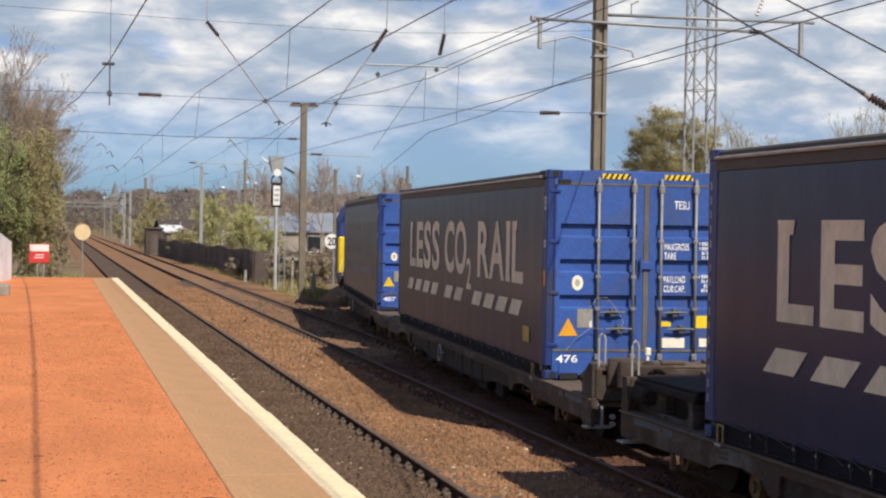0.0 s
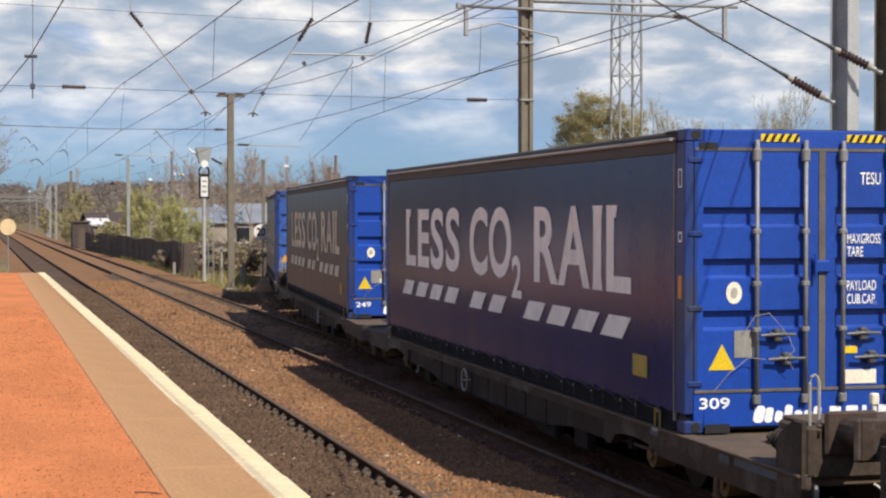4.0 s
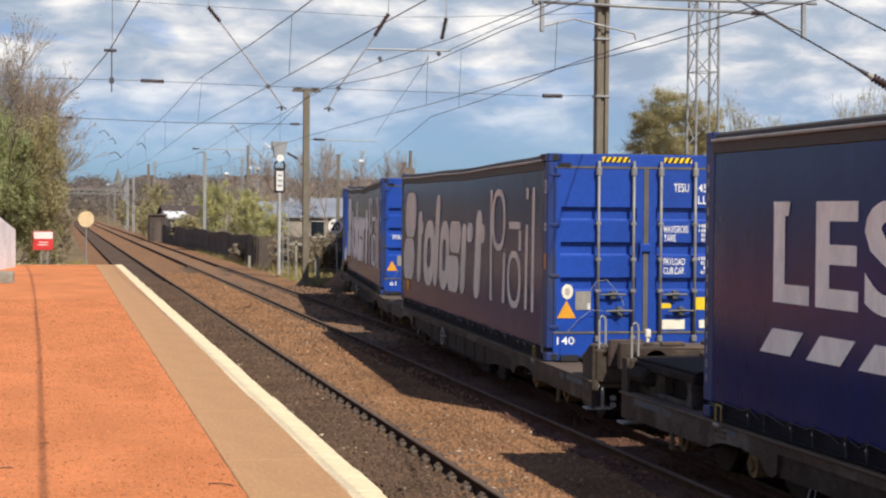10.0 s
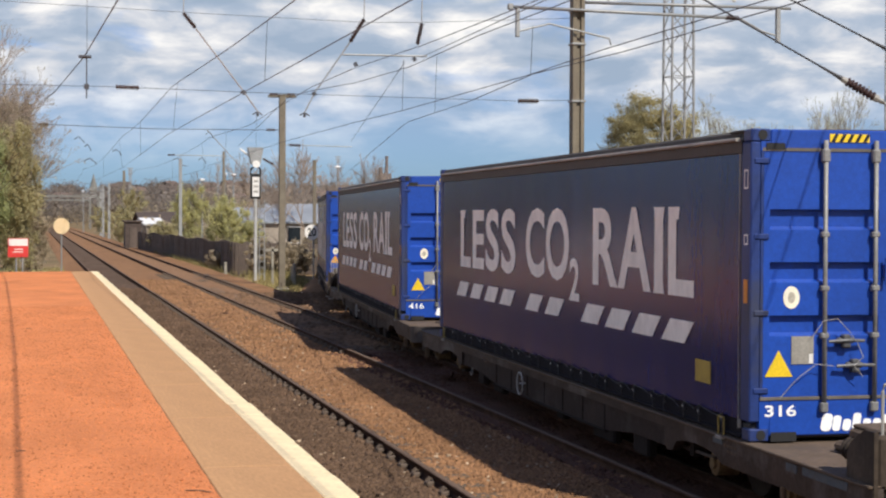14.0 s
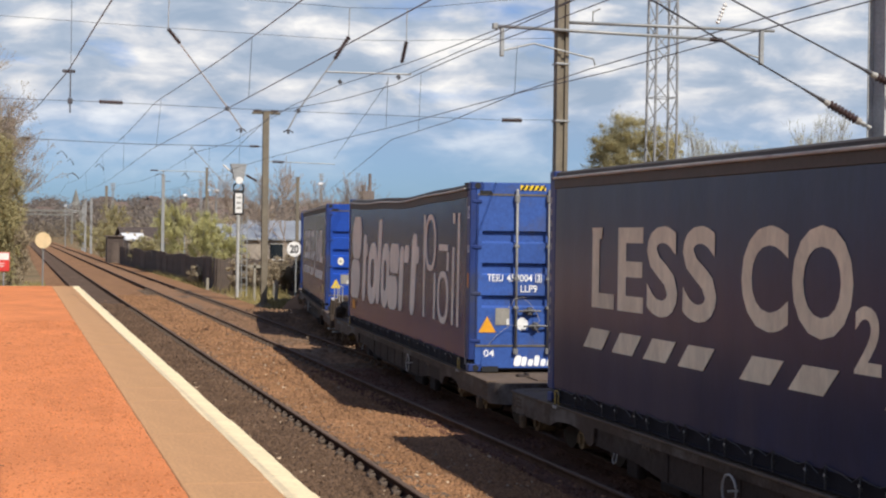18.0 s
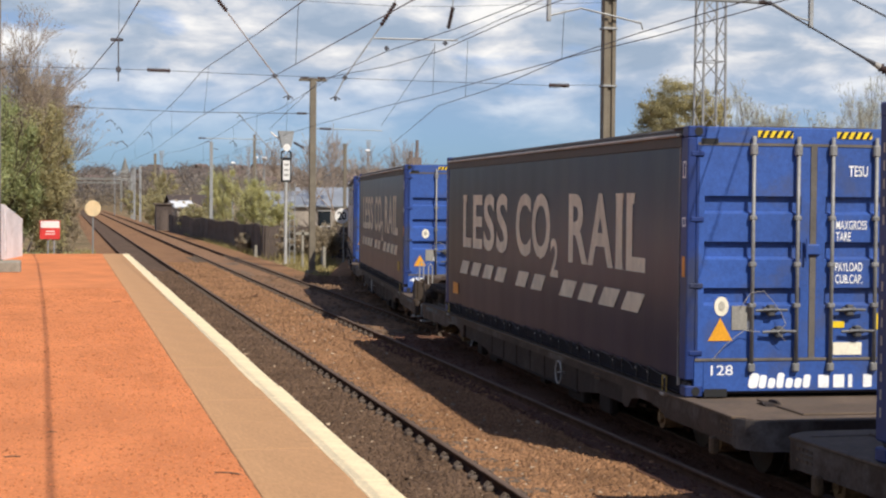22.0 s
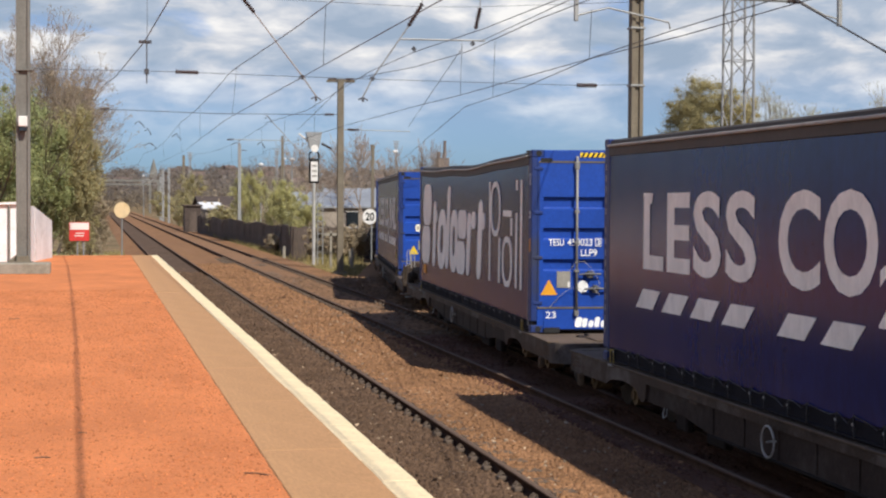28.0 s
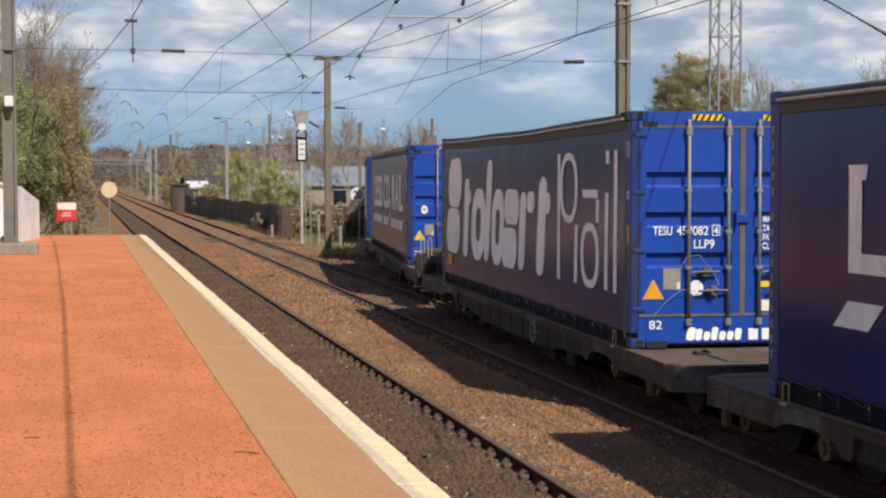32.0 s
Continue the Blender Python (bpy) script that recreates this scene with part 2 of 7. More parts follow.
M_END = material("dusty_brown_end_gear", (0.105, 0.078, 0.058), 0.8, dark=0.5, scale=2.2, grain=18, bump=0.3, stain=(0.045, 0.034, 0.028), stain_at=0.55, stain_scale=3.0, gloss=0.2)
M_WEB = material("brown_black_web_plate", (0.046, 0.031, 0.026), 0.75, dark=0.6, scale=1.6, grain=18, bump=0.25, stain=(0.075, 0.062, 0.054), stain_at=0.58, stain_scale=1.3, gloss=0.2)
M_TAN_CAP = material("tan_dusty_axle_cap", (0.24, 0.165, 0.085), 0.85, dark=0.55, scale=6, grain=25, bump=0.3, stain=(0.10, 0.06, 0.035), stain_at=0.55, stain_scale=5, gloss=0.2)
M_FADED_BLUE = material("faded_blue_paint", (0.12, 0.16, 0.20), 0.6, dark=0.55, scale=4, grain=20, bump=0.15, stain=(0.07, 0.06, 0.055), stain_at=0.5, stain_scale=4, gloss=0.25)
M_LATCH = material("faded_yellow_latch", (0.48, 0.34, 0.08), 0.65, dark=0.6, scale=8, grain=25, bump=0.15, stain=(0.16, 0.12, 0.06), stain_at=0.55, stain_scale=9, gloss=0.25)
# grime colour taken darker to include the shade beneath and around the wagon frames
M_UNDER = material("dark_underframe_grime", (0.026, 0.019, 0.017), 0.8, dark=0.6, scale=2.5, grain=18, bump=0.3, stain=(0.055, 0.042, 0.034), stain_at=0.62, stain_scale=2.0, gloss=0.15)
M_WAGON_DECK = material("wagon_deck_dust", (0.130, 0.088, 0.058), 0.9, dark=0.6, scale=1.6, grain=18, bump=0.3, stain=(0.08, 0.06, 0.045), stain_at=0.58, stain_scale=2.2)
M_WHEEL = material("wheel_steel", (0.05, 0.036, 0.028), 0.7, 0.5, dark=0.6, bump=0.2)
M_LOCO = material("locomotive_blue", (0.010, 0.028, 0.16), 0.4, dark=0.8, bump=0.05)
M_GLASS = material("dark_window_glass", (0.02, 0.025, 0.03), 0.08, dark=0.95, bump=0)
M_BARK = material("bark", (0.14, 0.105, 0.07), 0.95, dark=0.6, grain=12, bump=0.6)
M_BARK_PALE = material("pale_twigs", (0.44, 0.39, 0.31), 0.95, dark=0.7, bump=0.2)
M_TWIG_BROWN = material("brown_twigs", (0.38, 0.30, 0.24), 0.95, dark=0.7, bump=0.2)


def leaf_material(name, color, tint=0.18, dark=0.8, through_light=0.38):
    m = material(name, color, 0.7, dark=dark, scale=0.6, grain=6, bump=0, random_tint=tint, gloss=0.3)
    n, l = m.node_tree.nodes, m.node_tree.links
    b = n["Principled BSDF"]
    tr, ms = n.new("ShaderNodeBsdfTranslucent"), n.new("ShaderNodeMixShader")
    src = b.inputs["Base Color"].links[0].from_socket
    l.new(src, tr.inputs["Color"])
    ms.inputs[0].default_value = through_light
    l.new(b.outputs[0], ms.inputs[1])
    l.new(tr.outputs[0], ms.inputs[2])
    l.new(ms.outputs[0], n["Material Output"].inputs["Surface"])
    return m


for m, film in ((M_CURTAIN, 0.06), (M_CURTAIN_DIRTY, 0.13), (M_CURTAIN_GREY, 0.09)):        # road film: a dusty sheen
    b = m.node_tree.nodes["Principled BSDF"]
    b.inputs["Sheen Weight"].default_value, b.inputs["Sheen Roughness"].default_value = film, 0.09
    b.inputs["Sheen Tint"].default_value = (1.0, 0.90, 0.82, 1)
M_LEAF_DARK = leaf_material("evergreen_leaf", (0.43, 0.455, 0.215), 0.18, 0.8, 0.45)
M_LEAF_OLIVE = leaf_material("olive_leaf", (0.49, 0.43, 0.23), 0.15, 0.82, 0.5)
M_LEAF_FRESH = leaf_material("fresh_spring_leaf", (0.64, 0.61, 0.315), 0.18, 0.85, 0.6)
M_LEAF_BROWN = leaf_material("brown_bramble_leaf", (0.42, 0.34, 0.23))
M_LEAF_PALE = leaf_material("pale_blossom", (0.62, 0.63, 0.50))
M_LEAF_FAR = leaf_material("far_wood_leaf", (0.275, 0.235, 0.200), 0.10, 0.9, 0.62)
M_LEAF_MID = leaf_material("middle_wood_leaf", (0.33, 0.275, 0.205), 0.2, 0.75, 0.55)
M_ROOF_SLATE = material("pale_metal_roof", (0.27, 0.29, 0.32), 0.6, dark=0.8, scale=0.4, grain=3, bump=0.1)
M_TILE = material("brown_roof_tiles", (0.165, 0.115, 0.095), 0.85, dark=0.7, scale=0.5)
M_ROOF_PALE = material("white_sheet_roof", (0.72, 0.72, 0.72), 0.6, dark=0.85, scale=0.4, grain=3, bump=0.1)
M_HOUSE = material("house_render", (0.34, 0.29, 0.24), 0.9, dark=0.75, scale=0.5, grain=4, bump=0.1)
M_FENCE = material("tarred_fence_board", (0.125, 0.094, 0.076), 0.9, dark=0.6, scale=1.5, grain=12, bump=0.3, stretch=(1, 1, 0.2))
M_HUT = material("dark_timber_hut", (0.085, 0.062, 0.052), 0.9, dark=0.6, grain=10, bump=0.3)
M_LAMP = bpy.data.materials.new("lit_lamp_white")
M_LAMP.use_nodes = True
M_LAMP.node_tree.nodes["Principled BSDF"].inputs["Base Color"].default_value = (0.9, 0.9, 0.9, 1)
M_LAMP.node_tree.nodes["Principled BSDF"].inputs["Roughness"].default_value = 0.25


# ================= builders =================
class Geo:
    """Collects vertices and faces, then makes one mesh."""

    def __init__(self):
        self.v, self.f = [], []

    def add(self, vs, fs):
        k = len(self.v)
        self.v += [tuple(p) for p in vs]
        self.f += [tuple(k + i for i in f) for f in fs]
        return self

    def box(self, x0, x1, y0, y1, z0, z1, c=0.0):
        if c <= 0:
            vs = [(x, y, z) for z in (z0, z1) for y in (y0, y1) for x in (x0, x1)]
            return self.add(vs, [(0, 2, 3, 1), (4, 5, 7, 6), (0, 1, 5, 4), (2, 6, 7, 3), (0, 4, 6, 2), (1, 3, 7, 5)])
        c = min(c, (x1 - x0) * 0.45, (y1 - y0) * 0.45, (z1 - z0) * 0.45)
        lo, hi = (x0, y0, z0), (x1, y1, z1)
        vs, idx = [], {}
        for cx in (0, 1):
            for cy in (0, 1):
                for cz in (0, 1):
                    s = (cx, cy, cz)
                    for ax in range(3):
                        p = [(hi if s[a] else lo)[a] + (0 if a == ax else (-c if s[a] else c)) for a in range(3)]
                        idx[s, ax] = len(vs)
                        vs.append(tuple(p))
        fs = []
        for ax in range(3):
            a, b = (ax + 1) % 3, (ax + 2) % 3
            for side in (0, 1):
                loop = []
                for u, w in ((0, 0), (1, 0), (1, 1), (0, 1)):
                    s = [0, 0, 0]
                    s[ax], s[a], s[b] = side, u, w
                    loop.append(idx[tuple(s), ax])
                fs.append(tuple(loop if side else loop[::-1]))
        for ax in range(3):
            a, b = (ax + 1) % 3, (ax + 2) % 3
            for u in (0, 1):
                for w in (0, 1):
                    s0, s1 = [0, 0, 0], [0, 0, 0]
                    s0[a], s0[b], s1[a], s1[b], s1[ax] = u, w, u, w, 1
                    s0, s1 = tuple(s0), tuple(s1)
                    q = (idx[s0, a], idx[s1, a], idx[s1, b], idx[s0, b])
                    fs.append(q if u == w else q[::-1])
        for s in [(x, y, z) for x in (0, 1) for y in (0, 1) for z in (0, 1)]:
            t = (idx[s, 0], idx[s, 1], idx[s, 2])
            fs.append(t if sum(s) % 2 else t[::-1])
        return self.add(vs, fs)

    def cyl(self, p, q, r, n=10, r2=None, caps=True):
        p, q = Vector(p), Vector(q)
        r2 = r if r2 is None else r2
        d = (q - p).normalized()
        a = d.orthogonal().normalized()
        b = d.cross(a)
        ring = [a * math.cos(2 * math.pi * i / n) + b * math.sin(2 * math.pi * i / n) for i in range(n)]
        vs = [p + o * r for o in ring] + [q + o * r2 for o in ring]
        fs = [(i, (i + 1) % n, n + (i + 1) % n, n + i) for i in range(n)]
        if caps:
            fs += [tuple(range(n))[::-1], tuple(range(n, 2 * n))]
        return self.add(vs, fs)

    def tube(self, pts, r, n=6):
        pts = [Vector(p) for p in pts]
        k, vs, fs = len(pts), [], []
        for i, p in enumerate(pts):
            d = (pts[min(i + 1, k - 1)] - pts[max(i - 1, 0)]).normalized()
            a = (Vector((0, 0, 1)).cross(d) if abs(d.z) < 0.95 else Vector((1, 0, 0)).cross(d)).normalized()
            b = d.cross(a)
            rr = r[i] if isinstance(r, (list, tuple)) else r
            vs += [p + (a * math.cos(2 * math.pi * j / n) + b * math.sin(2 * math.pi * j / n)) * rr for j in range(n)]
        for i in range(k - 1):
            fs += [(i * n + j, i * n + (j + 1) % n, (i + 1) * n + (j + 1) % n, (i + 1) * n + j) for j in range(n)]
        fs += [tuple(range(n))[::-1], tuple(range((k - 1) * n, k * n))]
        return self.add(vs, fs)

    def prism(self, poly, axis, a, b):
        """A polygon in the two other axes (in x, y, z order), drawn out along axis from a to b."""
        def at(p, w):
            return {0: (w, p[0], p[1]), 1: (p[0], w, p[1]), 2: (p[0], p[1], w)}[axis]
        n = len(poly)
        vs = [at(p, a) for p in poly] + [at(p, b) for p in poly]
        fs = [(i, (i + 1) % n, n + (i + 1) % n, n + i) for i in range(n)] + [tuple(range(n))[::-1], tuple(range(n, 2 * n))]
        return self.add(vs, fs)

    def mesh(self, name, mat, smooth=False, fix=True):
        me = bpy.data.meshes.new(name)
        me.from_pydata(self.v, [], self.f)
        if fix:
            bm = bmesh.new()
            bm.from_mesh(me)
            bmesh.ops.recalc_face_normals(bm, faces=bm.faces)
            bm.to_mesh(me)
            bm.free()
        if smooth:
            me.polygons.foreach_set("use_smooth", [True] * len(me.polygons))
        me.materials.append(mat)
        me.update()
        return me


def part(name, geo, mat, parent=None, label="", smooth=False, fix=True, kind=""):
    me = geo if isinstance(geo, bpy.types.Mesh) else geo.mesh(name, mat, smooth, fix)
    ob = new(name, me)
    if parent is not None:
        ob.parent = parent
    return tagged(ob, label, kind=kind)


def thing(name, at, label, category, group="", kind="", turn=0.0):
    ob = new(name)
    ob.empty_display_size = 0.2
    ob.matrix_basis = pose(*at, 0, 0, turn)
    return tagged(ob, label, category, group, kind)


def raw(name, vs, fs, mat):
    """A large mesh straight from arrays."""
    me = bpy.data.meshes.new(name)
    vs, fs = np.asarray(vs, np.float32), np.asarray(fs, np.int32)
    k = fs.shape[1]
    me.vertices.add(len(vs))
    me.vertices.foreach_set("co", vs.ravel())
    me.loops.add(fs.size)
    me.loops.foreach_set("vertex_index", fs.ravel())
    me.polygons.add(len(fs))
    me.polygons.foreach_set("loop_start", np.arange(0, fs.size, k, dtype=np.int32))
    me.polygons.foreach_set("loop_total", np.full(len(fs), k, np.int32))
    me.materials.append(mat)
    me.update(calc_edges=True)
    me.validate()
    return me


def lettering(text, height, width=None, bold=0.0, shear=0.0):
    """Flat letters as a mesh, capitals of that height, squeezed to that width, from x = 0."""
    cu = bpy.data.curves.new("letters", "FONT")
    cu.body, cu.size, cu.shear, cu.offset, cu.resolution_u = text, 1.0, shear, bold, 4
    ob = bpy.data.objects.new("letters", cu)
    scene.collection.objects.link(ob)
    dg = bpy.context.evaluated_depsgraph_get()
    me = bpy.data.meshes.new_from_object(ob.evaluated_get(dg))
    bpy.data.objects.remove(ob)
    bpy.data.curves.remove(cu)
    co = np.empty(len(me.vertices) * 3, np.float32)
    me.vertices.foreach_get("co", co)
    co = co.reshape(-1, 3)
    lo, hi = co.min(0), co.max(0)
    k = height / (hi[1] - lo[1])
    kx = k if width is None else width / (hi[0] - lo[0])
    co = (co - (lo[0], lo[1], 0)) * (kx, k, 0)
    me.vertices.foreach_set("co", co.ravel().astype(np.float32))
    me.update()
    return me


def on_rear(me, u, z, y):
    """Letters laid on a face that looks towards -y."""
    me.transform(Matrix.Translation((u, y, z)) @ Matrix.Rotation(radians(90), 4, "X"))
    return me


def on_side(me, along, z, x):
    """Letters laid on a face that looks towards -x; they run towards -y."""
    me.transform(Matrix(((0, 0, -1, x), (-1, 0, 0, along), (0, 1, 0, z), (0, 0, 0, 1))))
    return me


rng = np.random.default_rng(7)


# ================= ground, tracks, platform =================
TRACK_1, TRACK_2, GAUGE = 3.50, 7.20, 1.435
PLAT_Z, PLAT_X, PLAT_END = 0.94, 2.07, 55.4
BED = -0.155                       # top of the ballast, below the rail tops


# the line on which the train runs: it leaves track 2 by a curve to the right
BR_X15, BR_Y0, BR_EASE, BR_R, BR_H0 = 7.886, -12.534, 24.89, 325.5, -0.0291
_s = np.linspace(BR_Y0 - 420, BR_Y0 + 520, 9401)
_ds = _s[1] - _s[0]
_h = BR_H0 + np.cumsum(np.clip((_s - BR_Y0) / BR_EASE, 0, 1) / BR_R) * _ds
_x, _y = np.cumsum(np.sin(_h)) * _ds, np.cumsum(np.cos(_h)) * _ds
_x += BR_X15 - np.interp(15.0, _s, _x)
_y += 15.0 - np.interp(15.0, _s, _y)


def on_line(s):
    """Place and heading (radians to the right of +y) at s metres along the train's line."""
    return float(np.interp(s, _s, _x)), float(np.interp(s, _s, _y)), float(np.interp(s, _s, _h))


def smooth_noise(x, y, size, seed):
    return np.array([noise.noise(Vector((a / size, b / size, seed))) for a, b in zip(x, y)])


def ground_sheet():
    xs = np.concatenate([-np.geomspace(3000, 30, 22), np.arange(-24, 60, 3.0), np.geomspace(62, 3000, 24)])
    ys = np.concatenate([-np.geomspace(3000, 30, 14), np.arange(-24, 140, 4.0), np.geomspace(146, 4500, 60)])
    X, Y = np.meshgrid(xs, ys)
    x, y = X.ravel(), Y.ravel()
    z = -0.42 + 0.18 * smooth_noise(x, y, 9, 1.5) * (np.abs(x - 5) > 5)
    far = np.clip((y - 420) / 560, 0, 1)
    z += (3 * far * far - 2 * far ** 3) * (14.5 + 6 * smooth_noise(x, y, 260, 4.2) + 3.5 * smooth_noise(x, y, 90, 9.2))
    nx = len(xs)
    i = np.arange(len(x)).reshape(len(ys), nx)
    fs = np.stack([i[:-1, :-1], i[:-1, 1:], i[1:, 1:], i[1:, :-1]], -1).reshape(-1, 4)
    me = raw("ground", np.stack([x, y, z], -1), fs, M_GROUND)
    me.polygons.foreach_set("use_smooth", [True] * len(me.polygons))
    tagged(new("ground", me), "rough lineside ground rising to a distant hill", "ground", kind="structure")


def bed_strip(name, centre, width, y0, y1, step, mat, top, label, foot=None):
    """A ballast bed, uneven on top, with sloping shoulders; centre(y) gives its middle."""
    ys = np.arange(y0, y1 + step, step)
    offs = np.linspace(-width / 2, width / 2, max(4, int(width / 0.35)))
    if foot:
        offs = np.concatenate([[-width / 2 - foot], offs, [width / 2 + foot]])
    vs = []
    for y in ys:
        cx = centre(y)
        for o in offs:
            edge = abs(o) > width / 2 + 0.01
            vs.append((cx + o, y, -0.5 if edge else top + 0.030 * noise.noise(Vector(((cx + o) * 1.7, y * 1.7, 2.0))) + 0.02 * noise.noise(Vector(((cx + o) * 6, y * 6, 5.0)))))
    n = len(offs)
    i = np.arange(len(vs)).reshape(len(ys), n)
    fs = np.stack([i[:-1, :-1], i[:-1, 1:], i[1:, 1:], i[1:, :-1]], -1).reshape(-1, 4)
    me = raw(name, vs, fs, mat)
    me.polygons.foreach_set("use_smooth", [True] * len(me.polygons))
    return tagged(new(name, me), label, "ballast", kind="structure")


def stones(name, x0, x1, y0, y1, count, size, z, mat, label, density=None, height=None):
    """Broken stones, each a skewed block, sunk in the bed."""
    x = rng.uniform(x0, x1, count)
    u = rng.uniform(0, 1, count)
    y = y0 + (y1 - y0) * u ** 1.35
    r = size * rng.uniform(0.55, 1.25, count) * (1 + 0.5 * u)
    base = np.array([[-1, -1, -1], [1, -1, -1], [1, 1, -1], [-1, 1, -1], [-.7, -.75, 1], [.75, -.7, 1], [.7, .75, 1], [-.75, .7, 1]], float)
    p = base[None] * (0.5 * r)[:, None, None] * np.array([1.1, 0.9, 0.75]) + rng.normal(0, 0.16, (count, 8, 3)) * r[:, None, None]
    a, b = rng.uniform(0, 6.28, count), rng.normal(0, 0.34, count)
    ca, sa, cb, sb = np.cos(a), np.sin(a), np.cos(b), np.sin(b)
    py, pz = p[..., 1] * cb[:, None] - p[..., 2] * sb[:, None], p[..., 1] * sb[:, None] + p[..., 2] * cb[:, None]
    px = p[..., 0] * ca[:, None] - py * sa[:, None]
    py = p[..., 0] * sa[:, None] + py * ca[:, None]
    zz = z + rng.uniform(-0.42, 0.12, count) * r + (height(x, y) if height else 0)
    v = np.stack([px + x[:, None], py + y[:, None], pz + zz[:, None]], -1).reshape(-1, 3)
    q = np.array([[4, 5, 6, 7], [0, 1, 5, 4], [1, 2, 6, 5], [2, 3, 7, 6], [3, 0, 4, 7]])
    f = (q[None] + (np.arange(count) * 8)[:, None, None]).reshape(-1, 4)
    return tagged(new(name, raw(name, v, f, mat)), label, "ballast", kind="stuff")


RAIL = [(-0.07, -0.155), (0.07, -0.155), (0.07, -0.14), (0.011, -0.115), (0.011, -0.045), (0.036, -0.034), (0.036, -0.006),
        (-0.036, -0.006), (-0.036, -0.034), (-0.011, -0.045), (-0.011, -0.115), (-0.07, -0.14)]


def rail_part(line, offset, s0, s1, step, track, band=None, flank=None):
    """One rail: rusty sides and a worn running band."""
    g, cap = [], []
    ss = np.arange(s0, s1 + step * 0.5, step)
    for s in ss:
        x, y, h = line(s)
        for px, pz in RAIL:
            g.append((x + (px + offset) * math.cos(h), y - (px + offset) * math.sin(h), pz))
        for px, pz in ((-0.036, -0.006), (-0.028, 0.0), (0.028, 0.0), (0.036, -0.006)):
            cap.append((x + (px + offset) * math.cos(h), y - (px + offset) * math.sin(h), pz))

    def skin(n, closed):
        i = np.arange(len(ss) * n).reshape(len(ss), n)
        j = np.roll(i, -1, 1) if closed else i[:, 1:]
        i = i if closed else i[:, :-1]
        return np.stack([i[:-1], j[:-1], j[1:], i[1:]], -1).reshape(-1, 4)
    ob = part("rail", raw("rail", g, skin(len(RAIL), True), flank or M_RAIL_SIDE), None, track)
    part("running_band", raw("running_band", cap, skin(4, False), band or M_RAIL_TOP), None, ob)
    return ob


def straight(cx):
    return lambda s: (cx, s, 0.0)


def build_tracks():
    bed_strip("ballast_bed", lambda y: 6.3, 7.9, -30, 60, 0.5, M_BALLAST, BED, "brown stone ballast between and beside the tracks", 0.9)
    bed_strip("ballast_bed", lambda y: 6.0, 7.2, 60, 420, 4, M_BALLAST, BED - 0.006, "brown stone ballast of the far main lines", 0.9)
    bed_strip("oily_bed", lambda y: TRACK_1 + 0.02, 1.32, -30, 120, 0.6, M_OIL, BED + 0.022, "dark oily ballast between the platform track rails")
    bed_strip("oily_bed", lambda y: TRACK_1 + 0.02, 1.32, 120, 420, 4, M_OIL, BED + 0.02, "dark oily ballast of the far platform track")
    bed_strip("oily_bed", lambda y: TRACK_2 + 0.02, 1.30, 36, 420, 2, material("dull_ballast", (0.285, 0.165, 0.096), 0.95, dark=0.7, grain=16, bump=1.0, gloss=0.05), BED + 0.03, "dull brown ballast between the second track rails")
    # shade under the train is coloured into the bed up to y = 34, paler beyond
    bed_strip("dirty_bed", lambda y: float(np.interp(y, _y, _x)) - 0.1, 3.5, -20, 34, 0.8, M_SHADED_STONE, BED + 0.040, "branch line ballast coloured dark for the train's shade")
    bed_strip("dirty_bed", lambda y: float(np.interp(y, _y, _x)) - 0.1, 3.5, 34, 62, 0.8, M_SUNLIT_STONE, BED + 0.016, "paler brown sunlit-toned ballast under the branch line")
    bed_strip("branch_bed", lambda y: float(np.interp(y, _y, _x)), 3.6, 45, 190, 2, M_BALLAST, BED + 0.012, "brown ballast of the branch line", 0.7)
    for name, cx, lab in (("railway_track", TRACK_1, "platform railway track with rusty rails"), ("railway_track", TRACK_2, "second railway track with rusty rails")):
        t = thing(name, (0, 0, 0), lab, "railway track", kind="structure")
        for side in (-1, 1):
            rail_part(straight(cx), side * (GAUGE / 2 + 0.036), -30, 420, 10, t)
    t = thing("railway_track", (0, 0, 0), "branch railway track curving away", "railway track", kind="structure")
    for side in (-1, 1):
        # darker sides and band carry the shade of the passing train
        rail_part(on_line, side * (GAUGE / 2 + 0.036), 12, 230, 2.5, t, M_RAIL_DARK, M_RAIL_SHADED)
    # sleepers and clips of the two main tracks where they are near
    sl = Geo().prism([(-0.13, -0.30), (0.13, -0.30), (0.12, -0.128), (-0.12, -0.128)], 0, -1.26, 1.26).mesh("sleeper", M_SLEEPER)
    clip = Geo()
    for sx in (-1, 1):
        for inner in (-1, 1):
            c = sx * 0.753 + inner * 0.095
            clip.box(c - 0.05, c + 0.05, -0.065, 0.065, -0.125, -0.070, 0.012)
            clip.tube([(c - 0.035, -0.045, -0.07), (c, -0.035, -0.035), (c + 0.025, 0.0, -0.055), (c, 0.04, -0.035), (c - 0.035, 0.045, -0.07)], 0.012, 5)
    clip = clip.mesh("rail_clip", M_CLIP)
    for cx, y0, y1 in ((TRACK_1, 6, 62), (TRACK_2, 34, 84)):
        t = thing("sleepers", (cx, 0, 0), "sleepers bedded in ballast", "sleepers", kind="structure")
        for k in range(int((y1 - y0) / 0.65)):
            o = part("sleeper", sl, None, t)
            o.location = (0, y0 + k * 0.65, 0)
            c = part("rail_clip", clip, None, o)
    # loose stones
    stones("ballast_stones", 4.35, 6.45, 9, 30, 60000, 0.036, BED + 0.01, M_BALLAST_STONE, "loose brown ballast stones between the tracks")
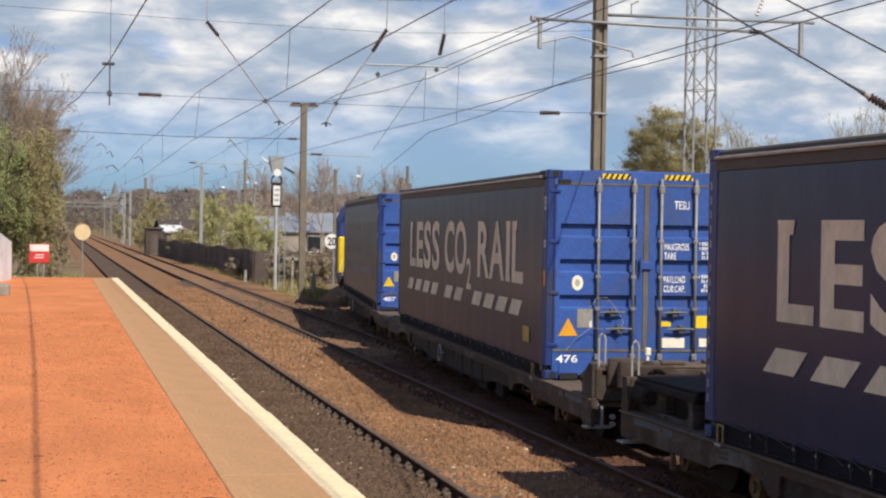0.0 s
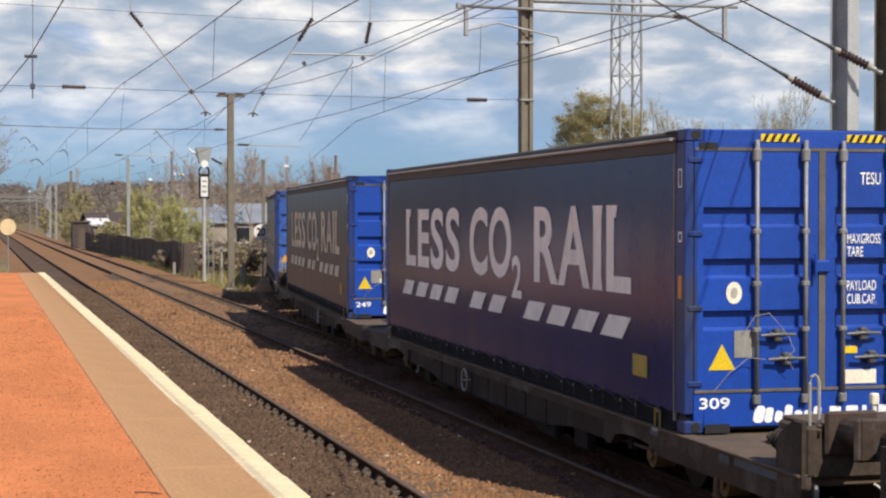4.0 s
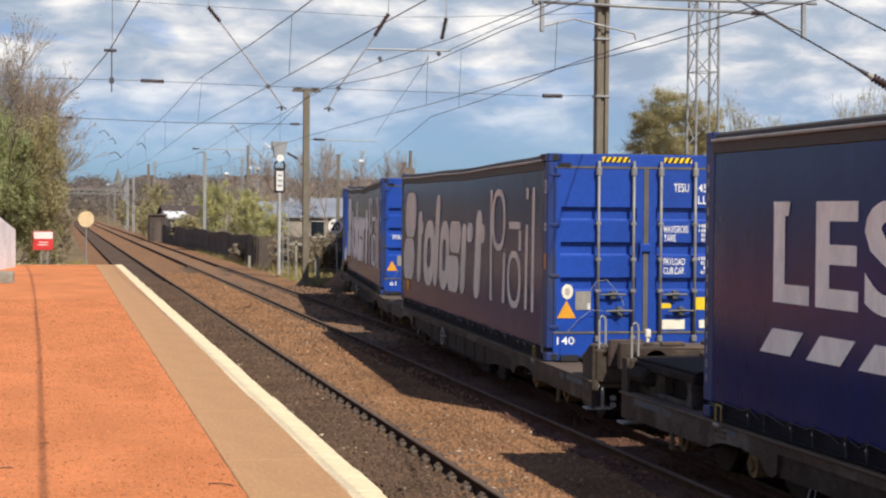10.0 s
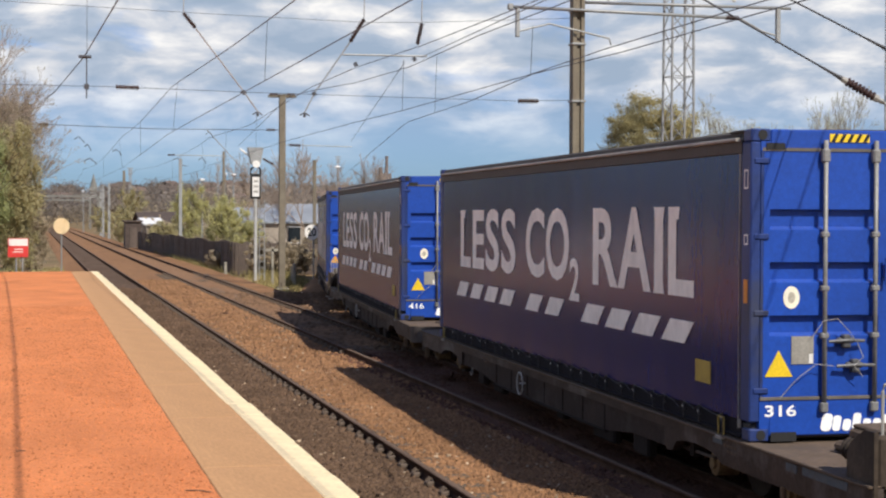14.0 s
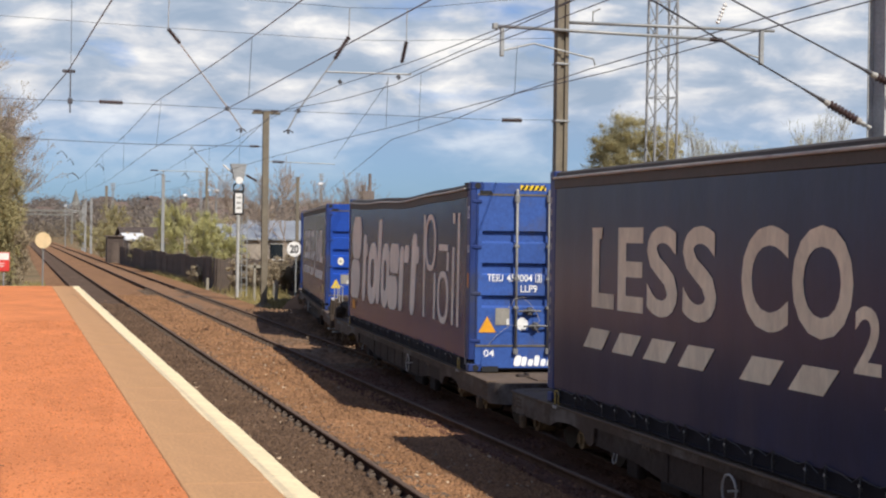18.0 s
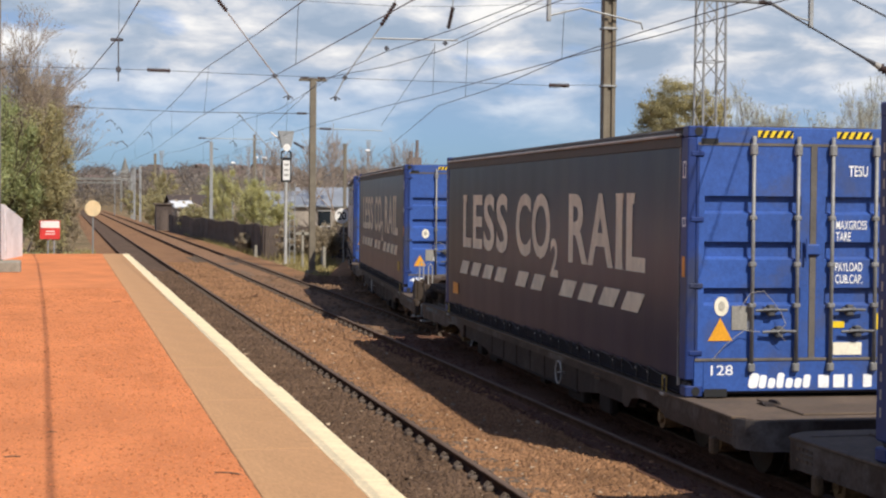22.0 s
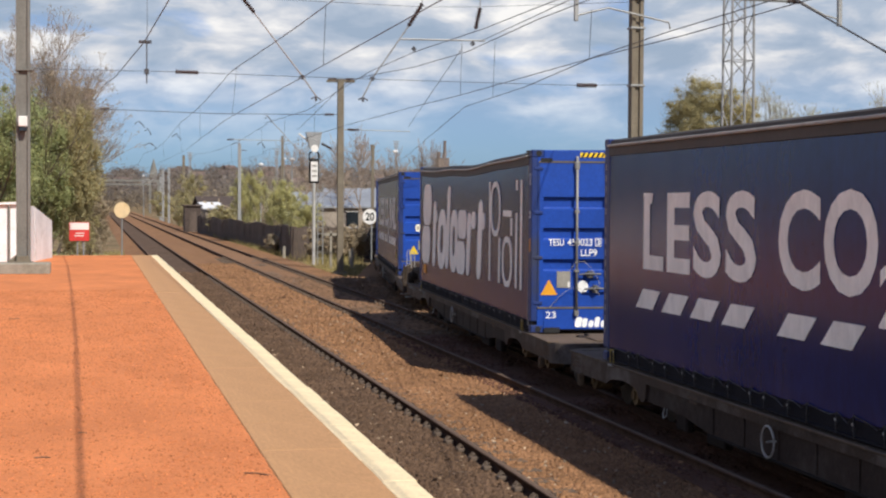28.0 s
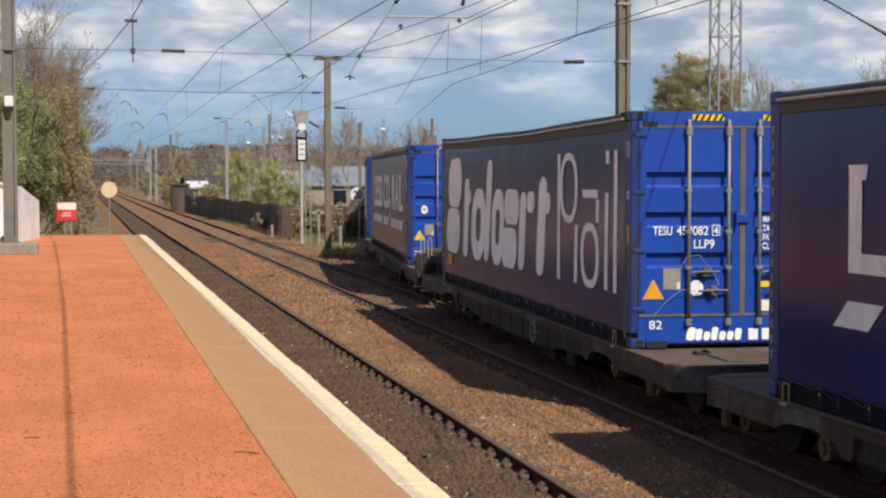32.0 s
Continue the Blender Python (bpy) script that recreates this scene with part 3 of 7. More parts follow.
    stones("ballast_stones", 4.35, 6.45, 28, 75, 20000, 0.062, BED + 0.01, M_BALLAST_STONE, "brown ballast stones further along")
    # stones follow the bed: dark tone for the train's shade, then the sunlit tone
    stones("dirty_stones", 6.1, 9.8, 12, 34, 20000, 0.036, BED + 0.034, M_SHADED_STONE, "ballast stones coloured dark for shade under the passing wagons")
    stones("dusty_stones", 6.4, 11.5, 33, 62, 9000, 0.065, BED + 0.01, M_SUNLIT_STONE, "paler sunlit-toned ballast stones where the branch leaves")
    stones("oily_stones", TRACK_1 - 0.66, TRACK_1 + 0.66, 9, 34, 30000, 0.037, BED + 0.028, M_OIL_STONE, "dark oily ballast stones between the rails")
    stones("oily_stones", TRACK_1 - 0.66, TRACK_1 + 0.66, 32, 66, 10000, 0.056, BED + 0.028, M_OIL_STONE, "dark oily ballast stones further along")
    stones("pale_stones", 4.35, 6.5, 9, 45, 700, 0.036, BED + 0.02, M_PALE_STONE, "paler stones strewn in the ballast")
    stones("pale_stones", TRACK_1 - 0.66, TRACK_1 + 0.66, 9, 34, 200, 0.032, BED + 0.035, M_PALE_STONE, "paler stones between the rails")
    stones("oily_stones", 2.15, TRACK_1 - 0.82, 9, 34, 4000, 0.055, BED + 0.02, M_OIL_STONE, "dark ballast stones below the platform edge")


def build_platform():
    p = thing("platform", (0, 0, 0), "railway platform with red surface, tan paving and a worn cream edge", "platform", kind="structure")
    body = Geo().box(-14, PLAT_X - 0.10, -30, PLAT_END, -0.5, PLAT_Z - 0.10)
    part("platform_wall", body, M_BRICK, p)
    # the red surface, slightly uneven
    xs = np.concatenate([[-14], np.linspace(-4, 1.188, 16)])
    ys = np.concatenate([[-30], np.arange(0, 24, 0.09), np.linspace(24, PLAT_END - 0.02, 120)])
    vs = [(x + (0.016 * noise.noise(Vector((y * 1.3, 3.0, 0))) + 0.010 * noise.noise(Vector((y * 6, 8.0, 0))) if x > 1.1 else 0), y, PLAT_Z + 0.003 * noise.noise(Vector((x * 0.8, y * 0.5, 1.0)))) for y in ys for x in xs]
    i = np.arange(len(vs)).reshape(len(ys), len(xs))
    fs = np.stack([i[:-1, :-1], i[:-1, 1:], i[1:, 1:], i[1:, :-1]], -1).reshape(-1, 4)
    me = raw("red_surface", vs, fs, M_TARMAC)
    me.polygons.foreach_set("use_smooth", [True] * len(me.polygons))
    part("red_surface", me, None, p, "orange-red gravelled surface")
    part("joint", Geo().box(1.13, 1.22, -30, PLAT_END, PLAT_Z - 0.12, PLAT_Z - 0.006), M_SEAM, p, "dark open joint")
    # tan slabs and cream edge copings, a slab a metre
    slab = Geo().box(-0.33, 0.33, 0, 1.494, -0.09, 0, 0.006).mesh("paving_slab", M_TAN)
    cope = Geo().box(-0.122, 0.11, 0, 0.914, -0.16, 0.0, 0.010).mesh("edge_coping", M_EDGE)
    r = random.Random(3)
    y = -6.0
    while y < PLAT_END - 1.4:
        o = part("paving_slab", slab, None, p)
        o.matrix_basis = pose(1.525, y, PLAT_Z + r.uniform(0, 0.003))
        y += 1.497
    y = -6.0
    while y < PLAT_END - 0.9:
        o = part("edge_coping", cope, None, p)
        o.matrix_basis = pose(1.965 + r.uniform(-0.008, 0.008), y, PLAT_Z + r.uniform(0.005, 0.010), 0, 0, r.uniform(-0.25, 0.25))
        y += 0.915
    part("coping_bed", Geo().box(1.2, PLAT_X - 0.03, -30, PLAT_END, PLAT_Z - 0.30, PLAT_Z - 0.085), M_CONCRETE, p)
    stones("platform_grit", -3.6, 1.17, 8.5, 34, 30000, 0.011, PLAT_Z + 0.0035, M_TARMAC_GRIT, "fine red grit lying on the platform")
    q = random.Random(31)
    bits = Geo()
    for _ in range(15):
        bx, by, a, ln = q.uniform(-3.2, 1.0), q.uniform(9, 30), q.uniform(-0.5, 0.5), q.uniform(0.04, 0.20)
        bits.tube([(bx, by, PLAT_Z + 0.008), (bx + ln * math.cos(a) / 2, by + ln * math.sin(a) / 2, PLAT_Z + 0.012), (bx + ln * math.cos(a), by + ln * math.sin(a) * 1.3, PLAT_Z + 0.007)], q.uniform(0.003, 0.006), 4)
    tagged(part("twig_litter", bits, M_BARK, None), "thin dark twigs lying on the platform", "litter", kind="stuff")
    # the ramp beyond the platform end
    part("end_ramp", Geo().prism([(PLAT_END, -0.5), (PLAT_END, PLAT_Z - 0.12), (PLAT_END + 9, -0.2), (PLAT_END + 9, -0.5)], 0, -1.4, 1.6), M_GROUND, p, "earth ramp at the platform end")


ground_sheet()
build_tracks()
build_platform()


# ================= the train =================
CL, CW, CH, DECK = 13.716, 2.49, 2.896, 0.72
HALF, HW = CL / 2, CW / 2


def door_geo(x0, x1, b0, b1):
    """One door leaf: raised field with three pressed bands, each with a sloping lower lip."""
    y = -HALF
    g = Geo()
    bands = ((0.98, 1.165), (1.475, 1.66), (1.965, 2.15))
    g.box(x0, x1, y + 0.072, y + 0.10, 0.41, 2.70)
    z = 0.41
    for lo, hi in bands + ((2.70, 2.70),):
        g.box(x0, x1, y + 0.012, y + 0.075, z, lo, 0.004)
        if hi > lo:
            g.box(x0, b0, y + 0.012, y + 0.075, lo - 0.004, hi + 0.004)
            g.box(b1, x1, y + 0.012, y + 0.075, lo - 0.004, hi + 0.004)
            g.prism([(y + 0.074, lo - 0.002), (y + 0.014, lo - 0.002), (y + 0.074, lo + 0.030)], 0, b0, b1)
        z = hi
    return g


def loft(g, ring, y0, y1, n=26):
    """A profile in x and z drawn along y in short bays, so that it can sag."""
    k = len(ring)
    vs = [(x, y, z) for y in np.linspace(y0, y1, n + 1) for x, z in ring]
    fs = [(b * k + i, b * k + (i + 1) % k, (b + 1) * k + (i + 1) % k, (b + 1) * k + i) for b in range(n) for i in range(k)]
    return g.add(vs, fs + [tuple(range(k)), tuple(range(n * k, n * k + k))])


def long_bar(x0, x1, y0, y1, z0, z1, c=0.008):
    return loft(Geo(), [(x0 + c, z0), (x1 - c, z0), (x1, z0 + c), (x1, z1 - c), (x1 - c, z1), (x0 + c, z1), (x0, z1 - c), (x0, z0 + c)], y0, y1)


def container_shell():
    """The body of one box, doors to the rear (-y), curtains along the sides."""
    c = thing("container", (0, 0, 0), "blue 45-foot container with navy side curtains", "container", "containers on the train")
    y0, y1 = -HALF, HALF
    # frame
    for name, x in (("corner_post", -HW), ("corner_post", HW - 0.09)):
        part(name, Geo().box(x, x + 0.09, y0 + 0.004, y0 + 0.22, 0.18, CH - 0.12, 0.012), M_BLUE_DULL, c)
        part(name, Geo().box(x, x + 0.09, y1 - 0.24, y1, 0.16, CH - 0.10, 0.02), M_BLUE_DULL, c)
    part("front_wall", Geo().box(-HW + 0.06, HW - 0.06, y1 - 0.10, y1 - 0.02, 0.1, CH - 0.06), M_BLUE_DULL, c)
    part("floor_frame", Geo().box(-HW + 0.03, HW - 0.03, y0 + 0.06, y1 - 0.06, 0.02, 0.17, 0.02), M_GASKET, c)
    for x in (-HW - 0.006, HW - 0.088):
        part("top_rail", long_bar(x, x + 0.094, y0 + 0.2, y1 - 0.2, CH - 0.225, CH - 0.095), M_RAIL_BROWN, c, "dark brown curtain rail")
        part("rail_lip", long_bar(x - 0.036 if x < 0 else x, x + 0.09 if x < 0 else x + 0.10, y0 + 0.25, y1 - 0.25, CH - 0.110, CH - 0.076), M_PALE_ROD, c, "pale lip of the curtain rail")
    roof = Geo()
    n = 9
    prof = [(-HW + 0.015, CH - 0.09), (-HW + 0.03, CH - 0.03), (-HW + 0.07, CH - 0.005)] + [(-HW + 0.25 + (CW - 0.5) * i / n, CH + 0.0 + 0.012 * math.sin(math.pi * i / n)) for i in range(n + 1)] + [(HW - 0.07, CH - 0.005), (HW - 0.03, CH - 0.03), (HW - 0.015, CH - 0.09)]
    ring = prof + [(HW - 0.02, CH - 0.13), (-HW + 0.02, CH - 0.13)]
    loft(roof, ring, y0 + 0.14, y1 - 0.16)
    part("roof", roof, M_ROOF, c, "dark dusty sheeted roof")
    part("roof_lip", Geo().box(-HW + 0.01, HW - 0.01, y0 + 0.10, y0 + 0.55, CH - 0.03, CH - 0.002, 0.01), M_ROOF, c)
    for x in (-HW, HW - 0.17):
        for y in (y0, y1 - 0.18):
            for z in (0.0, CH - 0.118):
                g = Geo().box(x, x + 0.17, y, y + 0.18, z, z + 0.118, 0.012)
                cc = part("corner_casting", g, M_BLUE_DULL, c)
                if y == y0:
                    s = 1 if x < 0 else -1
                    xc = x + 0.085 + s * 0.015
                    hole = Geo()
                    hole.prism([(xc + 0.040 * math.cos(a), z + 0.06 + 0.048 * math.sin(a)) for a in np.linspace(0, 2 * math.pi, 12, endpoint=False)], 1, y - 0.004, y + 0.01)
                    part("casting_hole", hole, M_BLACK, cc)
    # rear: header, sill, doors
    part("door_header", Geo().box(-HW + 0.17, HW - 0.17, y0 + 0.004, y0 + 0.10, CH - 0.185, CH - 0.004, 0.012).box(-HW + 0.088, -HW + 0.172, y0 + 0.006, y0 + 0.10, CH - 0.20, CH - 0.116).box(HW - 0.172, HW - 0.088, y0 + 0.006, y0 + 0.10, CH - 0.20, CH - 0.116), M_BLUE, c)
    for a, b in ((-0.57, -0.225), (0.21, 0.56)):
        plate = part("hazard_strip", Geo().box(a, b, y0 - 0.003, y0 + 0.004, CH - 0.115, CH - 0.040), M_YELLOW, c, "yellow strip with black slanted bars")
        for k in range(5):
            u = a + (b - a) * k / 5 + 0.01
            part("black_bar", Geo().prism([(u, CH - 0.114), (u + 0.032, CH - 0.114), (u + 0.067, CH - 0.041), (u + 0.035, CH - 0.041)], 1, y0 - 0.006, y0 - 0.003), M_BLACK, plate)
    part("door_sill", Geo().box(-HW + 0.17, HW - 0.17, y0 + 0.004, y0 + 0.12, 0.05, 0.385, 0.010).box(-HW + 0.088, -HW + 0.172, y0 + 0.006, y0 + 0.12, 0.116, 0.385).box(HW - 0.172, HW - 0.088, y0 + 0.006, y0 + 0.12, 0.116, 0.385), M_BLUE, c)
    part("sill_lip", Geo().box(-HW + 0.09, HW - 0.09, y0 - 0.006, y0 + 0.06, 0.380, 0.412, 0.004), M_SEAL, c)
    for a, b in ((-1.06, -0.84), (0.84, 1.06)):
        part("fork_slot", Geo().box(a, b, y0 - 0.002, y0 + 0.02, 0.0, 0.085), M_BLACK, c)
    part("gasket", Geo().box(-HW + 0.09, HW - 0.09, y0 + 0.102, y0 + 0.13, 0.40, CH - 0.18), M_GASKET, c, "dark rubber door gasket")
    seal = Geo().box(-0.040, 0.020, y0 + 0.006, y0 + 0.05, 0.41, 2.70).box(-HW + 0.10, HW - 0.10, y0 + 0.004, y0 + 0.05, 2.692, 2.722)
    part("door_seal", seal, M_SEAL, c, "grey-brown rubber seal between the doors")
    for u in (-HW + 0.092, HW - 0.115):
        part("door_seal", Geo().box(u, u + 0.023, y0 + 0.008, y0 + 0.06, 0.41, 2.70), M_BLUE_DULL, c)
    for s in (-1, 1):
        part("header_slot", Geo().box(min(s * (HW - 0.13), s * (HW - 0.29)), max(s * (HW - 0.13), s * (HW - 0.29)), y0 - 0.002, y0 + 0.05, CH - 0.190, CH - 0.130), M_BLACK, c, "black slot under the corner casting")
    for x0, x1, b0, b1 in ((-HW + 0.115, -0.042, -1.075, -0.13), (0.022, HW - 0.115, 0.11, 1.075)):
        d = part("door", door_geo(x0, x1, b0, b1), M_BLUE, c, "pressed steel door leaf")
        rods = ((-0.615, -0.177) if x0 < 0 else (0.165, 0.60))
        for u in rods:
            rod = part("lock_rod", Geo().cyl((u, y0 - 0.035, 0.30), (u, y0 - 0.035, CH - 0.10), 0.019, 10), M_STEEL, d, "worn galvanised lock rod", smooth=True)
            for z in (0.98, 1.42, 1.92):
                part("rod_bracket", Geo().box(u - 0.034, u + 0.034, y0 - 0.056, y0 + 0.014, z - 0.028, z + 0.028, 0.012), M_STEEL, d)
            part("rod_bracket", Geo().box(u - 0.034, u + 0.034, y0 - 0.060, y0 + 0.01, CH - 0.31, CH - 0.18, 0.015), M_STEEL, d)
            part("rod_bracket", Geo().box(u - 0.032, u + 0.032, y0 - 0.058, y0 + 0.01, 0.265, 0.36, 0.012), M_STEEL, d)
        for (u0, u1), z in (((rods[0] + 0.03, rods[1] - 0.10), 0.925), ((rods[0] + 0.10, rods[1] - 0.01), 0.695)):
            h = Geo().tube([(u0, y0 - 0.05, z), ((u0 + u1) / 2, y0 - 0.075, z + 0.012), (u1, y0 - 0.05, z + 0.005)], 0.017, 6)
            h.box((u0 + u1) / 2 - 0.035, (u0 + u1) / 2 + 0.035, y0 - 0.07, y0 + 0.01, z - 0.06, z + 0.065, 0.012)
            h.box((u0 + u1) / 2 - 0.07, (u0 + u1) / 2 + 0.07, y0 - 0.045, y0 + 0.01, z - 0.02, z + 0.035, 0.01)
            part("lock_handle", h, M_HANDLE, d, "steel door handle and catch")
        for z in (0.47, 1.19, 1.90, 2.60):
            u = x0 - 0.02 if x0 < 0 else x1 + 0.02
            part("hinge", Geo().box(u - 0.065, u + 0.065, y0 - 0.008, y0 + 0.03, z - 0.026, z + 0.026, 0.008), M_BLUE_DULL, d)
    kp = Geo().box(-0.10, 0.055, y0 - 0.03, y0 + 0.02, 1.52, 1.64, 0.015)
    kp.cyl((-0.085, y0 - 0.035, 1.45), (-0.085, y0 - 0.035, 1.70), 0.012, 8)
    part("keeper_plate", kp, M_BLUE, c)
    for pts in ([(-0.99, y0 - 0.015, 0.40), (-0.86, y0 - 0.05, 0.58), (-0.70, y0 - 0.07, 0.72), (-0.55, y0 - 0.08, 0.70)],
                [(-0.72, y0 - 0.05, 0.98), (-0.64, y0 - 0.07, 1.12), (-0.52, y0 - 0.08, 1.14), (-0.42, y0 - 0.08, 1.02), (-0.36, y0 - 0.08, 0.93)],
                [(-0.35, y0 - 0.08, 0.92), (-0.30, y0 - 0.09, 0.78), (-0.38, y0 - 0.09, 0.70), (-0.30, y0 - 0.08, 0.60)]):
        part("seal_cable", Geo().tube(pts, 0.0038, 5), M_PALE_ROD, c, "thin pale seal cable")
    # curtains, straps and buckles
    for s in (-1, 1):
        x = s * HW
        cu = Geo()
        ys, zs = np.linspace(y0 + 0.24, y1 - 0.25, 70), np.linspace(0.185, CH - 0.19, 14)
        for yy in ys:
            for z in zs:
                bulge = 0.014 * math.sin(3.1416 * (z - 0.13) / (CH - 0.32)) + 0.011 * noise.noise(Vector((yy * 1.1, z * 0.35, s))) + 0.004 * math.sin(yy * 9.2 + 2 * noise.noise(Vector((yy * 0.6, 3, s))))
                cu.v.append((x - s * 0.007 + s * bulge * 0.4, yy, z))
        k = len(zs)
        for a in range(len(ys) - 1):
            for b in range(k - 1):
                cu.f.append((a * k + b, a * k + b + 1, (a + 1) * k + b + 1, (a + 1) * k + b))
        part("curtain", cu, M_CURTAIN, c, "taut navy side curtain", smooth=True)
        if s < 0:
            ends = part("curtain_pole", Geo().cyl((x + 0.02, y0 + 0.27, 0.1), (x + 0.02, y0 + 0.27, CH - 0.15), 0.022, 8), M_STEEL, c)
            # ratchet posts below the hem, a cord looped from one to the next
            posts, bright, cord, k2 = Geo(), Geo(), [], 0
            yy = y0 + 0.62
            while yy < y1 - 0.4:
                lean = 0.02 * noise.noise(Vector((yy * 5, 4, 2)))
                hi = 0.215 + 0.03 * noise.noise(Vector((yy * 7, 1, 2)))
                posts.tube([(x - 0.010, yy, 0.03), (x - 0.014, yy + lean, 0.12), (x - 0.010, yy + lean, hi)], 0.009, 5)
                posts.box(x - 0.020, x + 0.006, yy + lean - 0.016, yy + lean + 0.016, 0.105, 0.135, 0.005)
                if k2 % 5 != 3:
                    bright.box(x - 0.026, x - 0.018, yy + lean - 0.010, yy + lean + 0.012, 0.135, 0.160, 0.003)
                cord += [(x - 0.014, yy + lean, hi - 0.01), (x - 0.010, yy + 0.13, hi - 0.04 - 0.025 * (k2 % 3)), (x - 0.010, yy + 0.30, hi - 0.03)]
                yy, k2 = yy + (0.62, 0.43, 0.58, 0.36)[k2 % 4], k2 + 1
            part("strap_band", posts, M_STRAP_POST, c, "dull grey curtain ratchets and straps", kind="stuff")
            part("buckle_row", bright, M_PALE_ROD, c, "small pale ratchet buckles", kind="stuff")
            part("lacing_cord", Geo().tube(cord, 0.0055, 4), M_STRAP_POST, c, "slack cord along the curtain's hem")
            part("hem_rail", Geo().box(x + 0.022, x + 0.045, y0 + 0.22, y1 - 0.24, 0.02, 0.19, 0.004), M_STRAP, c, "dark hem channel")
            part("side_rail", Geo().box(x - 0.004, x + 0.04, y0 + 0.2, y1 - 0.2, 0.012, 0.045, 0.006), M_STRAP, c)
            # small marks up the rear corner post
            for z0, hgt, mt in ((2.34, 0.18, M_TEXTWHITE), (1.82, 0.10, M_TEXTWHITE), (1.28, 0.22, M_ORANGE)):
                mk = Geo().box(x - 0.003, x + 0.004, y0 + 0.06, y0 + 0.15, z0, z0 + hgt)
                if mt is M_TEXTWHITE:
                    mk = Geo().box(x - 0.003, x + 0.004, y0 + 0.06, y0 + 0.072, z0, z0 + hgt).box(x - 0.003, x + 0.004, y0 + 0.138, y0 + 0.15, z0, z0 + hgt)
                    mk.box(x - 0.003, x + 0.004, y0 + 0.072, y0 + 0.138, z0, z0 + 0.018).box(x - 0.003, x + 0.004, y0 + 0.072, y0 + 0.138, z0 + hgt - 0.018, z0 + hgt)
                part("post_mark", mk, mt, c)
            for k2 in range(15):
                part("post_mark", Geo().box(x - 0.003, x + 0.002, y1 - 0.10, y1 - 0.072, 0.36 + k2 * 0.145 + (0.1 if k2 > 9 else 0), 0.44 + k2 * 0.145 + (0.1 if k2 > 9 else 0)), M_PALE_ROD, c)
    # plates on the doors
    yb = y0 + 0.008
    part("warning_triangle", Geo().prism([(-1.112, 0.60), (-0.875, 0.60), (-0.994, 0.845)], 1, yb - 0.003, yb + 0.006), M_YELLOW, c, "yellow triangular warning plate")
    part("data_plate", Geo().box(-0.885, -0.695, yb - 0.004, yb + 0.004, 0.715, 0.975), M_PLATE, c, "dull grey data plate")
    part("paper_tag", Geo().box(-0.735, -0.700, yb - 0.007, yb - 0.003, 0.72, 0.81), M_WHITE, c)
    for a, b, z0, z1, mt, lb in ((0.625, 0.98, 0.715, 0.89, M_YELLOW, "yellow caution plate"), (0.165, 0.315, 0.735, 0.805, M_YELLOW, "small yellow plate"),
                                 (0.205, 0.49, 0.44, 0.575, M_BADGE, "cream plate"), (0.675, 0.96, 0.455, 0.57, M_BADGE, "cream plate")):
        part("door_plate", Geo().box(a, b, yb - 0.004, yb + 0.004, z0, z1), mt, c, lb)
    return c


TEXTS = {}


def cached(key, make):
    if key not in TEXTS:
        me = make()
        me.materials.clear()
        TEXTS[key] = me
    return TEXTS[key]


def mark(key, make, mat, parent, name, label=""):
    me = cached((key, mat.name), make)
    if not me.materials:
        me.materials.append(mat)
    return part(name, me, None, parent, label)


def slanted(a, b, z0, z1, lean):
    """A leaning block in side coordinates (metres from the rear, upwards)."""
    return [(a, z0), (b, z0), (b + lean, z1), (a + lean, z1)]


def side_blocks(polys, x):
    g = Geo()
    for p in polys:
        g.prism([(-HALF + a, z) for a, z in p], 0, x - 0.002, x + 0.004)
    return g


def round_block(c, w, z0, z1, lean, n=5):
    """The outline of a leaning block with rounded corners."""
    out = []
    r = min(w, z1 - z0) * 0.42
    for cx, cz, a0 in ((w / 2 - r, z1 - r, 0), (-w / 2 + r, z1 - r, 90), (-w / 2 + r, z0 + r, 180), (w / 2 - r, z0 + r, 270)):
        for k in range(n):
            a = radians(a0 + 90 * k / (n - 1))
            px, pz = cx + r * math.cos(a), cz + r * math.sin(a)
            out.append((c + px - lean * (pz - z0), pz))
    return out


def ring_prism(g, outer, inner, x0, x1):
    n = len(outer)
    vs = [(x, -HALF + p[0], p[1]) for x in (x0, x1) for loop in (outer, inner) for p in loop]
    fs = []
    for i in range(n):
        j = (i + 1) % n
        fs += [(i, j, n + j, n + i), (2 * n + i, 3 * n + i, 3 * n + j, 2 * n + j), (i, 2 * n + i, 2 * n + j, j), (n + i, n + j, 3 * n + j, 3 * n + i)]
    g.add(vs, fs)


SX = -HW - 0.003


